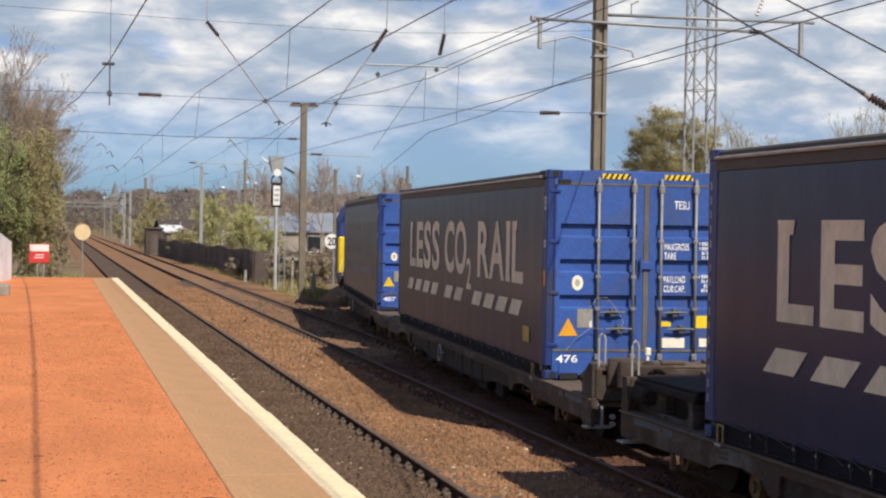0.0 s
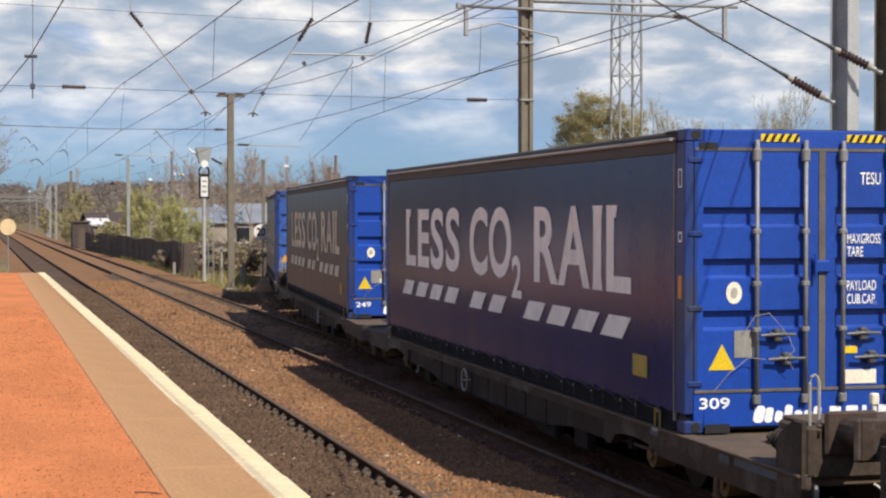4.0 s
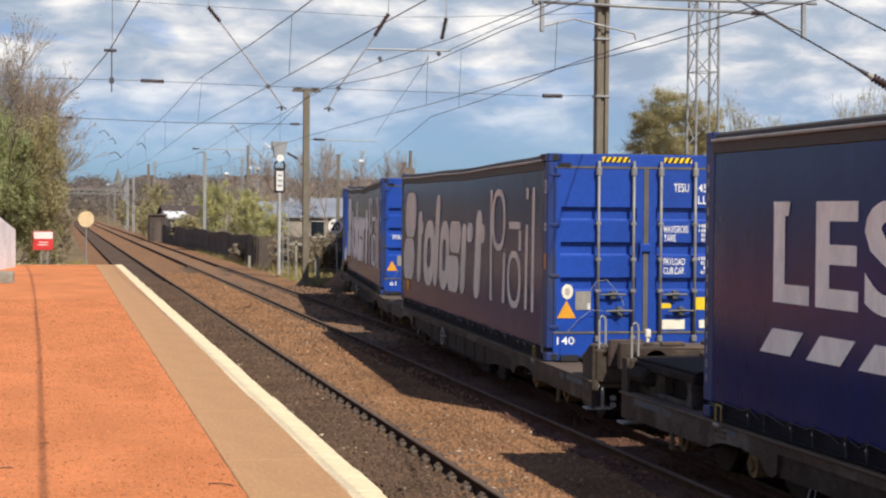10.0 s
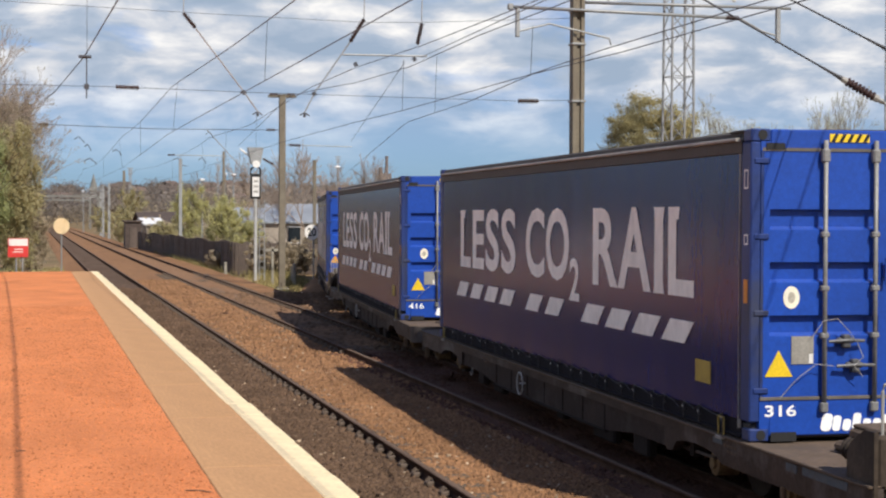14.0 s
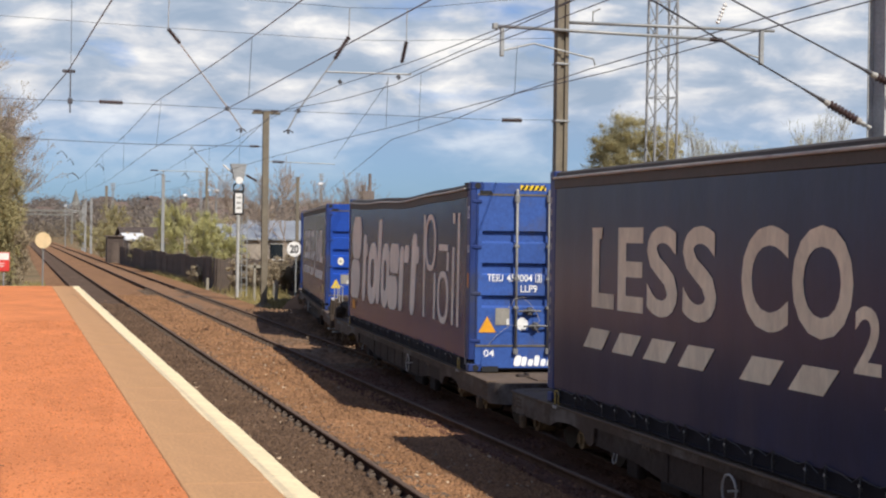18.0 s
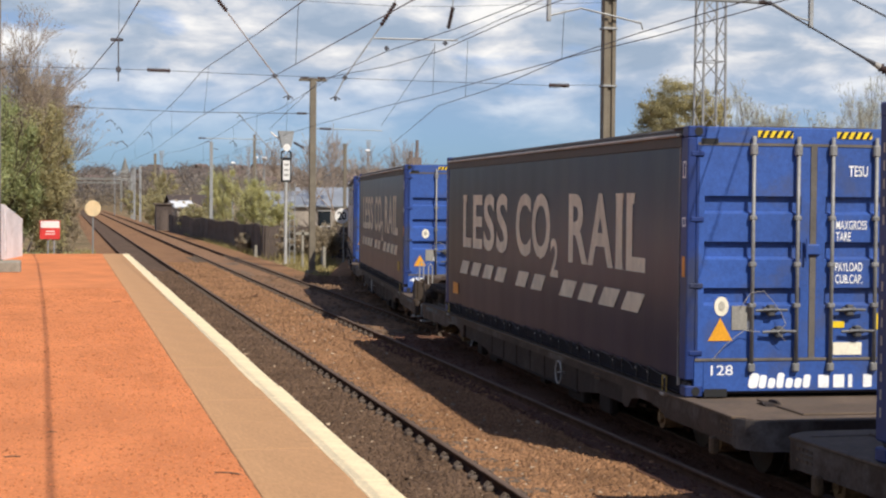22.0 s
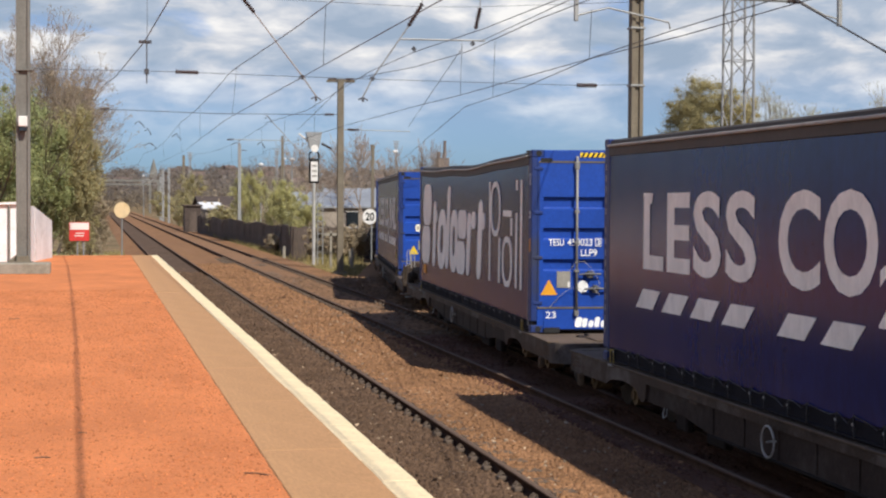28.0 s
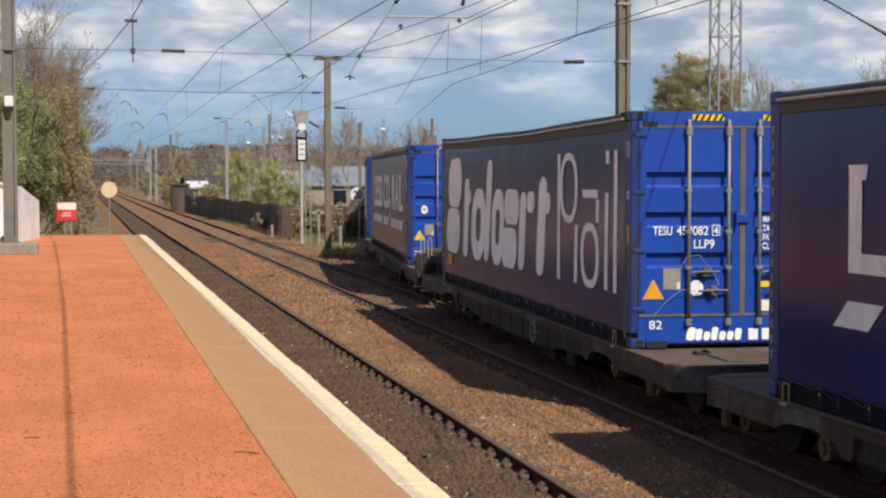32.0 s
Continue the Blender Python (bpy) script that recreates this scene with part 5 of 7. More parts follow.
            for x in (-0.98, 0.98):
                ab = Geo().box(x - 0.09, x + 0.09, ya - 0.14, ya + 0.14, 0.26, 0.48, 0.04)
                for dy in (-0.19, 0.19):
                    ab.cyl((x, ya + dy, 0.30), (x, ya + dy, 0.46), 0.06, 10)
                part("axle_box", ab, M_WAGON, bg)
                o = -1 if x < 0 else 1
                part("axle_cap", Geo().cyl((x + o * 0.08, ya, 0.345), (x + o * 0.31, ya, 0.345), 0.125, 14).cyl((x + o * 0.31, ya, 0.345), (x + o * 0.345, ya, 0.345), 0.06, 10), M_TAN_CAP, bg, "tan dusty axle cap")
    # the buffer end
    e = -s
    ye = yo

    def span(a, b):
        return (min(a, b), max(a, b))
    y0, y1 = span(ye, ye - e * 0.14)
    part("headstock", Geo().box(-1.22, 1.22, y0, y1, 0.66, 1.10, 0.03), M_END, w, "grimy steel headstock above the deck")
    reach = 1.95 if e > 0 else 0.66
    y0, y1 = span(ye, ye - e * reach)
    # front-end plate gets a darker colour for the shade of its own container
    part("headstock_top", Geo().box(-1.12, 1.12, y0, y1, 1.08, 1.115, 0.012).box(-1.15, -1.03, y0, y1, 0.98, 1.08, 0.02).box(1.03, 1.15, y0, y1, 0.98, 1.08, 0.02), M_UNDER if e > 0 else M_WAGON_DECK, w, "dusty brown raised top plate, shade-darkened on front buffer ends")
    if e > 0:
        for x in (-1.10, 1.06):
            out = round_hole((y0 + y1) / 2, 1.30, 0.76, 0.97)
            sw = Geo()
            frame_plate(sw, (y0 + 0.1, y1 - 0.05, 0.70, 1.0), out, x, x + 0.04)
            part("side_wall", sw, M_WAGON, w, "side plate with a long oval hole")
            part("inner_plate", Geo().box(x + (0.16 if x < 0 else -0.16), x + (0.18 if x < 0 else -0.14), y0 + 0.1, y1 - 0.05, 0.70, 1.0), M_UNDER, w)
            for yy in (y0 + 0.12, y1 - 0.10):
                part("side_rib", Geo().box(x - 0.05, x + 0.07, yy - 0.03, yy + 0.03, 0.70, 1.0, 0.01), M_WAGON, w)
    for k, (a, b, u) in enumerate(((0.10, 0.22, -0.45), (0.32, 0.46, 0.1), (0.05, 0.16, 0.55))):
        part("top_fitting", Geo().box(u, u + 0.28, min(ye - e * a, ye - e * b), max(ye - e * a, ye - e * b), 1.115, 1.17, 0.015), M_WAGON_DECK, w)
    for x in (-1.245, 1.215):
        if e > 0:
            cheek = [(ye + 0.01, 0.40), (ye + 0.01, 1.10), (ye - 0.16, 1.10), (ye - 0.20, 0.71), (ye - 0.3, 0.40)]
            part("end_cheek", Geo().prism(cheek, 0, x, x + 0.03), M_END, w, "narrow dark brown end plate")
            continue
        cheek = [(ye + e * 0.01, 0.36), (ye + e * 0.01, 1.13), (ye - e * 0.16, 1.13), (ye - e * 0.40, 1.00), (ye - e * 0.46, 0.90), (ye - e * 0.46, 0.40), (ye - e * 0.3, 0.36)]
        part("end_cheek", Geo().prism(cheek, 0, x, x + 0.03), M_END, w, "curved dark brown end plate")
    for x in (-0.88, 0.88):
        y0, y1 = span(ye - e * 0.1, ye - e * 0.75)
        part("buffer_housing", Geo().box(x - 0.20, x + 0.20, y0, y1, 0.70, 1.02, 0.05), M_END, w)
        sp = Geo().tube([(x - 0.26, ye - e * (0.2 + k * 0.0175), 0.92) for k in range(25)], [(0.07, 0.105, 0.105, 0.07)[k % 4] for k in range(25)], 12)
        part("draft_spring", sp, M_WHEEL, w, "ribbed dark spring")
    part("hose_loop", Geo().tube([(-0.7, ye + e * 0.02, 0.62), (-0.5, ye + e * 0.12, 0.44), (-0.2, ye + e * 0.14, 0.42), (0.05, ye + e * 0.1, 0.5)], 0.014, 6), M_PALE_ROD, w, "pale looped rod")
    for k in range(3):
        part("gusset", Geo().prism([(ye - e * 0.12, 0.70), (ye - e * 0.12, 1.08), (ye - e * 0.55, 0.71)], 0, -0.4 + k * 0.42, -0.37 + k * 0.42), M_WAGON_DECK, w)
    if e < 0:
        part("white_cap_post", Geo().box(-0.57, -0.54, min(ye - e * 0.3, ye - e * 0.27), max(ye - e * 0.3, ye - e * 0.27), 1.10, 1.24).box(-0.585, -0.525, min(ye - e * 0.315, ye - e * 0.255), max(ye - e * 0.315, ye - e * 0.255), 1.22, 1.32, 0.01), M_BADGE, w, "short post with a cream cap")
    for x in (-0.88, 0.88):
        bf = part("buffer", Geo().cyl((x, ye, 1.06), (x, ye + e * 0.36, 1.06), 0.12, 14).box(x - 0.2, x + 0.2, min(ye, ye + e * 0.05), max(ye, ye + e * 0.05), 0.86, 1.22, 0.02), M_WAGON, w, "black buffer")
        hd = Geo().cyl((x, ye + e * 0.36, 1.06), (x, ye + e * 0.56, 1.06), 0.075, 12)
        hd.box(x - 0.23, x + 0.23, min(ye + e * 0.55, ye + e * 0.60), max(ye + e * 0.55, ye + e * 0.60), 0.89, 1.23, 0.02)
        part("buffer_head", hd, M_WAGON, bf)
    part("draw_hook", Geo().tube([(0, ye, 1.02), (0, ye + e * 0.35, 1.02), (0, ye + e * 0.45, 0.93)], 0.045, 8).tube([(0.05, ye + e * 0.3, 0.98), (0.05, ye + e * 0.5, 0.72), (-0.05, ye + e * 0.5, 0.72), (-0.05, ye + e * 0.3, 0.98)], 0.02, 6), M_WAGON, w)
    part("brake_hose", Geo().tube([(0.35, ye, 0.95), (0.37, ye + e * 0.25, 0.8), (0.33, ye + e * 0.42, 0.6), (0.2, ye + e * 0.5, 0.55)], 0.028, 8), M_BLACK, w)
    for x in (-1.16, 1.02):
        part("shunter_rail", Geo().tube([(x, ye - e * 0.05, 0.62), (x, ye - e * 0.05, 1.44), (x + 0.012, ye - e * 0.05, 1.49), (x + 0.035, ye - e * 0.05, 1.51), (x + 0.058, ye - e * 0.05, 1.49), (x + 0.07, ye - e * 0.05, 1.44), (x + 0.07, ye - e * 0.05, 0.72)], 0.012, 6), M_PALE_ROD, w, "pale bent handrail")
    step = Geo().box(-1.30, -1.02, min(ye, ye - e * 0.22), max(ye, ye - e * 0.22), 0.34, 0.365, 0.006)
    step.box(-1.14, -1.11, min(ye, ye - e * 0.06), max(ye, ye - e * 0.06), 0.35, 0.62)
    part("step", step, M_PALE_ROD, w, "worn pale metal footstep")
    for dz in (0.0, 0.09):
        part("tail_disc", Geo().cyl((-1.02, ye + e * 0.02, 0.40 + dz), (-1.02, ye + e * 0.05, 0.40 + dz), 0.035, 10), M_PALE_ROD, w, "small pale round fitting")
    part("bridge_plate", Geo().box(-0.75, 0.75, min(ye - e * 0.2, ye - e * 1.9), max(ye - e * 0.2, ye - e * 1.9), 0.712, 0.80, 0.03), M_WAGON_DECK, w)
    part("red_tap", Geo().box(0.62, 0.86, min(ye - e * 0.16, ye - e * 0.04), max(ye - e * 0.16, ye - e * 0.04), 1.115, 1.18, 0.02).cyl((0.55, ye + e * 0.02, 1.18), (0.55, ye + e * 0.16, 1.20), 0.03, 8).box(0.48, 0.62, min(ye + e * 0.1, ye + e * 0.14), max(ye + e * 0.1, ye + e * 0.14), 1.20, 1.235, 0.01), M_RED, w, "red brake cock handle")
    # the bar-coupled end
    part("coupling_bar", Geo().cyl((0, yi, 0.52), (0, yi + s * 0.3, 0.52), 0.09, 10), M_WAGON, w)
    part("deck_hatch", Geo().box(-0.62, 0.35, min(yi - s * 1.6, yi - s * 0.35), max(yi - s * 1.6, yi - s * 0.35), 0.70, 0.722, 0.01).box(0.5, 1.05, min(yi - s * 1.3, yi - s * 0.5), max(yi - s * 1.3, yi - s * 0.5), 0.70, 0.718, 0.008), M_WAGON_DECK, w, "loose deck plates")
    arc = [(-1.25 + 0.34 * (1 - math.cos(radians(15 * k))), yi - s * 0.34 * (1 - math.sin(radians(15 * k)))) for k in range(7)]
    part("rounded_end", Geo().prism(arc + [(-x, y) for x, y in arc[::-1]], 2, 0.40, 0.695), M_WAGON, w, "grimy rounded wagon end")
    part("end_deck", Geo().prism([(x * 0.985, y - s * 0.02) for x, y in arc] + [(-x * 0.985, y - s * 0.02) for x, y in arc[::-1]], 2, 0.695, 0.704), M_WAGON_DECK, w, "dusty brown deck plate")
    rust = bpy.data.materials.get("rust") or material("rust", (0.13, 0.08, 0.042), 0.9, dark=0.6)
    part("rust_bracket", Geo().box(-1.30, -1.22, min(yi - s * 0.9, yi - s * 0.8), max(yi - s * 0.9, yi - s * 0.8), 0.26, 0.44, 0.02), rust, w, "rusty hanging bracket")
    part("rust_bracket", Geo().box(-1.275, -1.235, min(yo + s * 1.62, yo + s * 1.68), max(yo + s * 1.62, yo + s * 1.68), 0.27, 0.44, 0.01).box(-1.28, -1.23, min(yo + s * 1.59, yo + s * 1.71), max(yo + s * 1.59, yo + s * 1.71), 0.25, 0.29, 0.012), rust, w, "rusty hanging bracket")
    return w


def locomotive():
    lo = thing("locomotive", (0, 0, 0), "dark blue diesel locomotive with yellow cab end", "locomotive")
    L, W = 20.8, 1.32
    prof = [(-W, 0.95), (W, 0.95), (W, 3.05), (W - 0.16, 3.45), (0.62, 3.80), (-0.62, 3.80), (-W + 0.16, 3.45), (-W, 3.05)]
    body = Geo().prism(prof, 1, -L / 2 + 1.0, L / 2 - 1.0)
    part("body", body, M_LOCO, lo)
    part("underframe", Geo().box(-1.25, 1.25, -L / 2 + 0.5, L / 2 - 0.5, 0.80, 1.02, 0.03).box(-1.2, 1.2, -3.2, 3.2, 0.28, 0.85, 0.1), M_WAGON, lo)
    for e in (-1, 1):
        yc = e * (L / 2 - 1.0)
        cab = Geo()
        inner = [(x * 0.999, z) for x, z in prof]
        outer = [(x * 0.90, 0.95 if z < 1 else (z * 0.965)) for x, z in prof]
        n = len(prof)
        vs = [(x, yc, z) for x, z in inner] + [(x, yc + e * (0.75 if z < 2.3 else 0.42), z) for x, z in outer]
        cab.add(vs, [(i, (i + 1) % n, n + (i + 1) % n, n + i) for i in range(n)] + [tuple(range(n, 2 * n))])
        cb = part("cab", cab, M_LOCO, lo)
        yf = yc + e * 0.76
        part("warning_panel", Geo().box(-1.24, 1.24, min(yf, yf - e * 0.3), max(yf, yf - e * 0.3), 1.10, 2.42, 0.05), M_YELLOW, cb, "yellow warning panel")
        for x in (-0.55, 0.55):
            part("windscreen", Geo().box(x - 0.45, x + 0.45, min(yc + e * 0.5, yc + e * 0.60), max(yc + e * 0.5, yc + e * 0.60), 2.52, 3.12, 0.03), M_GLASS, cb)
        part("headstock", Geo().box(-1.25, 1.25, min(yc, yc + e * 0.9), max(yc, yc + e * 0.9), 0.72, 1.02, 0.03), M_WAGON, cb)
        for x in (-0.87, 0.87):
            part("buffer", Geo().cyl((x, yc + e * 0.85, 1.0), (x, yc + e * 1.3, 1.0), 0.11, 12).cyl((x, yc + e * 1.28, 1.0), (x, yc + e * 1.33, 1.0), 0.23, 16), M_WAGON, lo)
        yb = e * 6.2
        bg = part("bogie", Geo().box(-1.15, -1.0, yb - 2.6, yb + 2.6, 0.42, 0.78, 0.05).box(1.0, 1.15, yb - 2.6, yb + 2.6, 0.42, 0.78, 0.05), M_WAGON, lo)
        for k in (-1, 0, 1):
            wh = Geo()
            for x in (-0.75, 0.75):
                wh.cyl((x - 0.07, 0, 0), (x + 0.07, 0, 0), 0.52, 24)
            part("wheelset", wh.cyl((-0.9, 0, 0), (0.9, 0, 0), 0.09, 10), M_WHEEL, bg).location = (0, yb + k * 1.85, 0.52)
    part("roof_fan", Geo().cyl((0, -4, 3.78), (0, -4, 3.92), 0.6, 16).cyl((0, -6, 3.78), (0, -6, 3.92), 0.6, 16), M_ROOF, lo)
    return lo


# how far the train has gone: a steady pace, a little slower midway
PACE, TWIN, PITCH, REAR0 = 7.570, 37.628, 17.923, 1.180
KNOTS = [(0, 0.495), (4, 0.559), (9, 0.294), (13, -0.072), (19, -0.935), (23, -0.965), (28, -0.317), (32, 1.06)]


def gone(t):
    k = KNOTS
    i = max(j for j in range(len(k) - 1) if k[j][0] <= t or j == 0)

    def slope(j):
        a, b = k[max(j - 1, 0)], k[min(j + 1, len(k) - 1)]
        return (b[1] - a[1]) / (b[0] - a[0])
    (t0, p0), (t1, p1) = k[i], k[i + 1]
    w = t1 - t0
    u = (t - t0) / w
    return PACE * t + (2 * u ** 3 - 3 * u * u + 1) * p0 + (u ** 3 - 2 * u * u + u) * w * slope(i) + (3 * u * u - 2 * u ** 3) * p1 + (u ** 3 - u * u) * w * slope(i + 1)


def middle(k):
    pair, i = divmod(k - 2, 2)
    return REAR0 - pair * TWIN - i * PITCH + HALF


shell = container_shell()
CLEAN = [o for o in shell.children if "taut" in o.get("label", "") and o.data.vertices[0].co.x < 0][0].data
GRIMY = CLEAN.copy()
GRIMY.materials[0] = M_CURTAIN_DIRTY
GREYED = CLEAN.copy()
GREYED.materials[0] = M_CURTAIN_GREY
wagon_front, wagon_back = wagon_body(True), wagon_body(False)
BROAD = 1.157                                  # bodies are pallet-wide; running gear keeps to the gauge


def broaden(things, done):
    for t in things:
        for o in t.children_recursive:
            if o.type == "MESH" and o.data.name not in done and not o.name.startswith(("bogie", "wheelset", "axle_box", "axle_cap")):
                done.add(o.data.name)
                o.data.transform(Matrix.Diagonal((BROAD, 1, 1, 1)))


broaden((wagon_front, wagon_back), set())
CONTAINERS, WAGONS = [], []
PLATE_SHIFT = {"309": 0.098, "128": 0.098, "434": 0.14, "416": 0.055, "249": 0.05, "450": 0.08, "476": 0.035}
NUMBER_SHIFT = {"128": 0.13, "434": 0.045}
for k, (number, device, code, grime) in enumerate(FLEET):
    c = copy_thing(shell, pose(0, 0, DECK))
    dress(c, number, device, code, grime)
    for o in c.children:                          # plates were put on by hand, some nearer the rods
        if o.name.startswith(("warning_triangle", "data_plate", "paper_tag", "badge_centre")) or o.name.startswith("round_badge") and "oval" in o.get("label", ""):
            o.location.x += PLATE_SHIFT.get(number, 0)
        elif o.name.startswith("fleet_number"):
            o.location.x += NUMBER_SHIFT.get(number, 0)
    if number == "82":                            # its device sits a little nearer the doors
        for o in c.children:
            if o.name.startswith("emblem_block"):
                o.location.y -= 0.17
    CONTAINERS.append((c, middle(k)))
    WAGONS.append((copy_thing(wagon_front if k % 2 == 0 else wagon_back, pose(0, 0, 0)), middle(k)))
    if k in (2, 8, 10, 14):                       # an older pattern with the hand brake set further back
        for o in WAGONS[-1][0].children:
            if o.name.startswith("brake_wheel"):
                o.location.y = -2.95
broaden([c for c, _ in CONTAINERS], set())
for base in (shell, wagon_front, wagon_back):
    for o in list(base.children_recursive) + [base]:
        bpy.data.objects.remove(o)
LOCO = (locomotive(), middle(0) + HALF + 3.1 + 10.9)
broaden([LOCO[0]], set())
M_TOWER = material("grey_tower_steel", (0.33, 0.33, 0.33), 0.7, 0.15, dark=0.7, scale=2, grain=25, bump=0.1)
M_PALE_STEEL = material("pale_weathered_steel", (0.50, 0.49, 0.46), 0.7, 0.15, dark=0.75, scale=2, grain=25, bump=0.1)



# ================= masts and overhead line =================
def h_column(w, d, h, t=0.018):
    """An H-section column standing on z = 0: flanges across y, web between."""
    a, b, c = w / 2, d / 2, d / 2 - t
    q = t / 2
    return Geo().prism([(-a, -b), (a, -b), (a, -c), (q, -c), (q, c), (a, c), (a, b), (-a, b), (-a, c), (-q, c), (-q, -c), (-a, -c)], 2, 0, h)


def channel_column(w, d, h, t=0.06):
    """Two facing channels, a dark gap between, as a lattice-free mast."""
    a, b, c = w / 2, d / 2, w / 2 - t
    lo, hi = -0.012 - d * 0.25, 0.012 - d * 0.25
    return Geo().prism([(-a, -b), (-c, -b), (-c, lo), (c, lo), (c, -b), (a, -b), (a, b), (c, b), (c, hi), (-c, hi), (-c, b), (-a, b)], 2, 0, h)


def mast(at, w, d, h, mat, label, turn=0.0, foot=0.5, group="line masts"):
    m = thing("overhead_line_mast", at, label, "mast", group, turn=turn)
    part("column", h_column(w, d, h), mat, m)
    part("cap_plate", Geo().box(-w * 0.65, w * 0.65, -d * 0.6, d * 0.6, h, h + 0.03), mat, m)
    part("base_plate", Geo().box(-w * 0.9, w * 0.9, -d * 0.9, d * 0.9, 0.0, 0.05, 0.01).box(-0.03, 0.03, -d * 0.85, d * 0.85, 0.05, 0.30), mat, m)
    if foot:
        part("foundation", Geo().box(-foot, foot, -foot, foot, -0.9, 0.0, 0.03), M_CONCRETE, m, "concrete foundation")
    return m


def insulator(g, p, q, sheds=8, r=0.075):
    p, q = Vector(p), Vector(q)
    pts, rr = [p], [r * 0.5]
    for k in range(sheds):
        for u, w in ((0.20, 0.5), (0.25, 1.0), (0.60, 0.74), (0.65, 0.5)):
            pts.append(p + (q - p) * ((k + u) / sheds))
            rr.append(r * w)
    return g.tube(pts + [q], rr + [r * 0.5], 10)


def hang(name, pts, r, mat, label, category="overhead wire", group="overhead line", n=6):
    g = Geo().tube(pts, r, n)
    return tagged(part(name, g, mat, None, smooth=True), label, category, group)


SUPPORTS = [-60, -8, 42, 70, 117.5, 165, 215, 265, 320, 380]


def messenger_z(y):
    for a, b in zip(SUPPORTS, SUPPORTS[1:]):
        if a <= y <= b:
            return 6.12 - 0.36 * ((b - a) / 50) ** 2 * math.sin(math.pi * (y - a) / (b - a))
    return 6.15


def stagger(y):
    for k, (a, b) in enumerate(zip(SUPPORTS, SUPPORTS[1:])):
        if a <= y <= b:
            s = 0.2 if k % 2 else -0.2
            return s + (-2 * s) * (y - a) / (b - a)
    return 0


def overhead(centre, y0, y1, label, contact=4.88, shift=0.0):
    t = thing("overhead_line", (0, 0, 0), label, "overhead line", "overhead line")
    ys = [y for y in np.arange(y0, y1 + 1, 2.5)]
    r = [0.0068 if y < 60 else 0.0062 for y in ys]
    part("contact_wire", Geo().tube([(centre(y) + stagger(y), y, contact) for y in ys], r, 5), M_WIRE, t)
    part("messenger_wire", Geo().tube([(centre(y) + shift + stagger(y) * 0.4, y, messenger_z(y)) for y in ys], [q * 1.25 for q in r], 5), M_WIRE, t)
    for y in np.arange(y0 + 3, min(y1, 100), 15.5):
        part("dropper", Geo().tube([(centre(y) + stagger(y), y, contact), (centre(y) + shift + stagger(y) * 0.4, y, messenger_z(y))], 0.0045, 4), M_WIRE, t)
    return t


overhead(lambda y: TRACK_1 + 0.02, -40, 380, "dark contact and messenger wires over the platform track")
overhead(lambda y: TRACK_2 + 0.02, 70, 380, "dark contact and messenger wires over the second track")
# the wires of the second track and of the branch near the head-span, pulled from side to side
near = thing("overhead_line", (0, 0, 0), "dark contact and messenger wires over the second track near the span", "overhead line", "overhead line")
part("contact_wire", Geo().tube([(6.9, -20, 4.9), (6.88, 14.8, 4.9), (6.94, 19.3, 4.9), (7.12, 23.0, 4.9), (7.09, 31.5, 4.9), (6.96, 35.5, 4.9), (6.84, 44.6, 4.9), (7.02, 70, 4.88)], 0.0068, 5), M_WIRE, near)
part("messenger_wire", Geo().tube([(7.6, 0, 6.0), (7.42, 25.0, 6.1), (7.28, 30.4, 6.1), (6.93, 35.4, 6.1), (7.0, 42, 6.16), (7.18, 56, 5.92), (7.14, 70, 6.12)], 0.0085, 5), M_WIRE, near)
for y, x, z in ((23.0, 7.12, 5.62), (31.5, 7.09, 5.92), (52, 6.9, 5.98), (61, 6.96, 5.96)):
    part("dropper", Geo().tube([(x, y, 4.9), (x + 0.03, y, z)], 0.0045, 4), M_WIRE, near)
bran = thing("overhead_line", (0, 0, 0), "dark contact and messenger wires over the branch track", "overhead line", "overhead line")
part("contact_wire", Geo().tube([(7.3, -10, 4.9), (7.24, 14.9, 4.9), (7.27, 19.5, 4.9), (7.16, 23.0, 4.91), (7.72, 28.9, 4.9), (8.04, 35.2, 4.9), (18.54, 102.2, 4.9)], 0.0068, 5), M_WIRE, bran)
part("messenger_wire", Geo().tube([(8.0, 5, 6.1), (7.93, 24.4, 6.1), (7.86, 28.5, 6.1), (8.04, 35.0, 6.1), (7.71, 39.4, 6.1), (7.09, 42.3, 6.1), (6.82, 44.5, 6.1)], 0.0085, 5), M_WIRE, bran)
part("messenger_wire", Geo().tube([(5.25, 9.6, 5.17), (7.61, 25.8, 6.1), (9.97, 42, 7.03)], 0.0080, 5), M_WIRE, bran)
part("messenger_wire", Geo().tube([(9.51, 42, 6.87), (13.51, 70.3, 6.1)], 0.0085, 5), M_WIRE, bran)
part("dropper", Geo().tube([(7.88, 32.0, 4.9), (7.92, 32.0, 6.05)], 0.0045, 4), M_WIRE, bran)
hang("cross_wire", [(6.72, 43.0, 6.08), (7.10, 47.9, 6.1), (9.29, 76.1, 6.1)], 0.0085, M_WIRE, "dark wire leading from the span to a farther mast")

# near pair of masts with the head-span between them
HS = 42.0
ml = thing("overhead_line_mast", (-1.74, HS, PLAT_Z), "tall grey channel mast with a pale lamp box", "mast", "line masts")
part("column", channel_column(0.34, 0.30, 9.2), M_MAST_GREY, ml)
part("base_plate", Geo().box(-0.30, 0.22, -0.22, 0.22, 0.26, 0.30, 0.01).prism([(-0.42, 0.27), (-0.17, 0.27), (-0.17, 0.47)], 1, -0.03, 0.03).box(-0.17, 0.17, -0.19, -0.15, 0.28, 0.44, 0.01), M_MAST, ml)
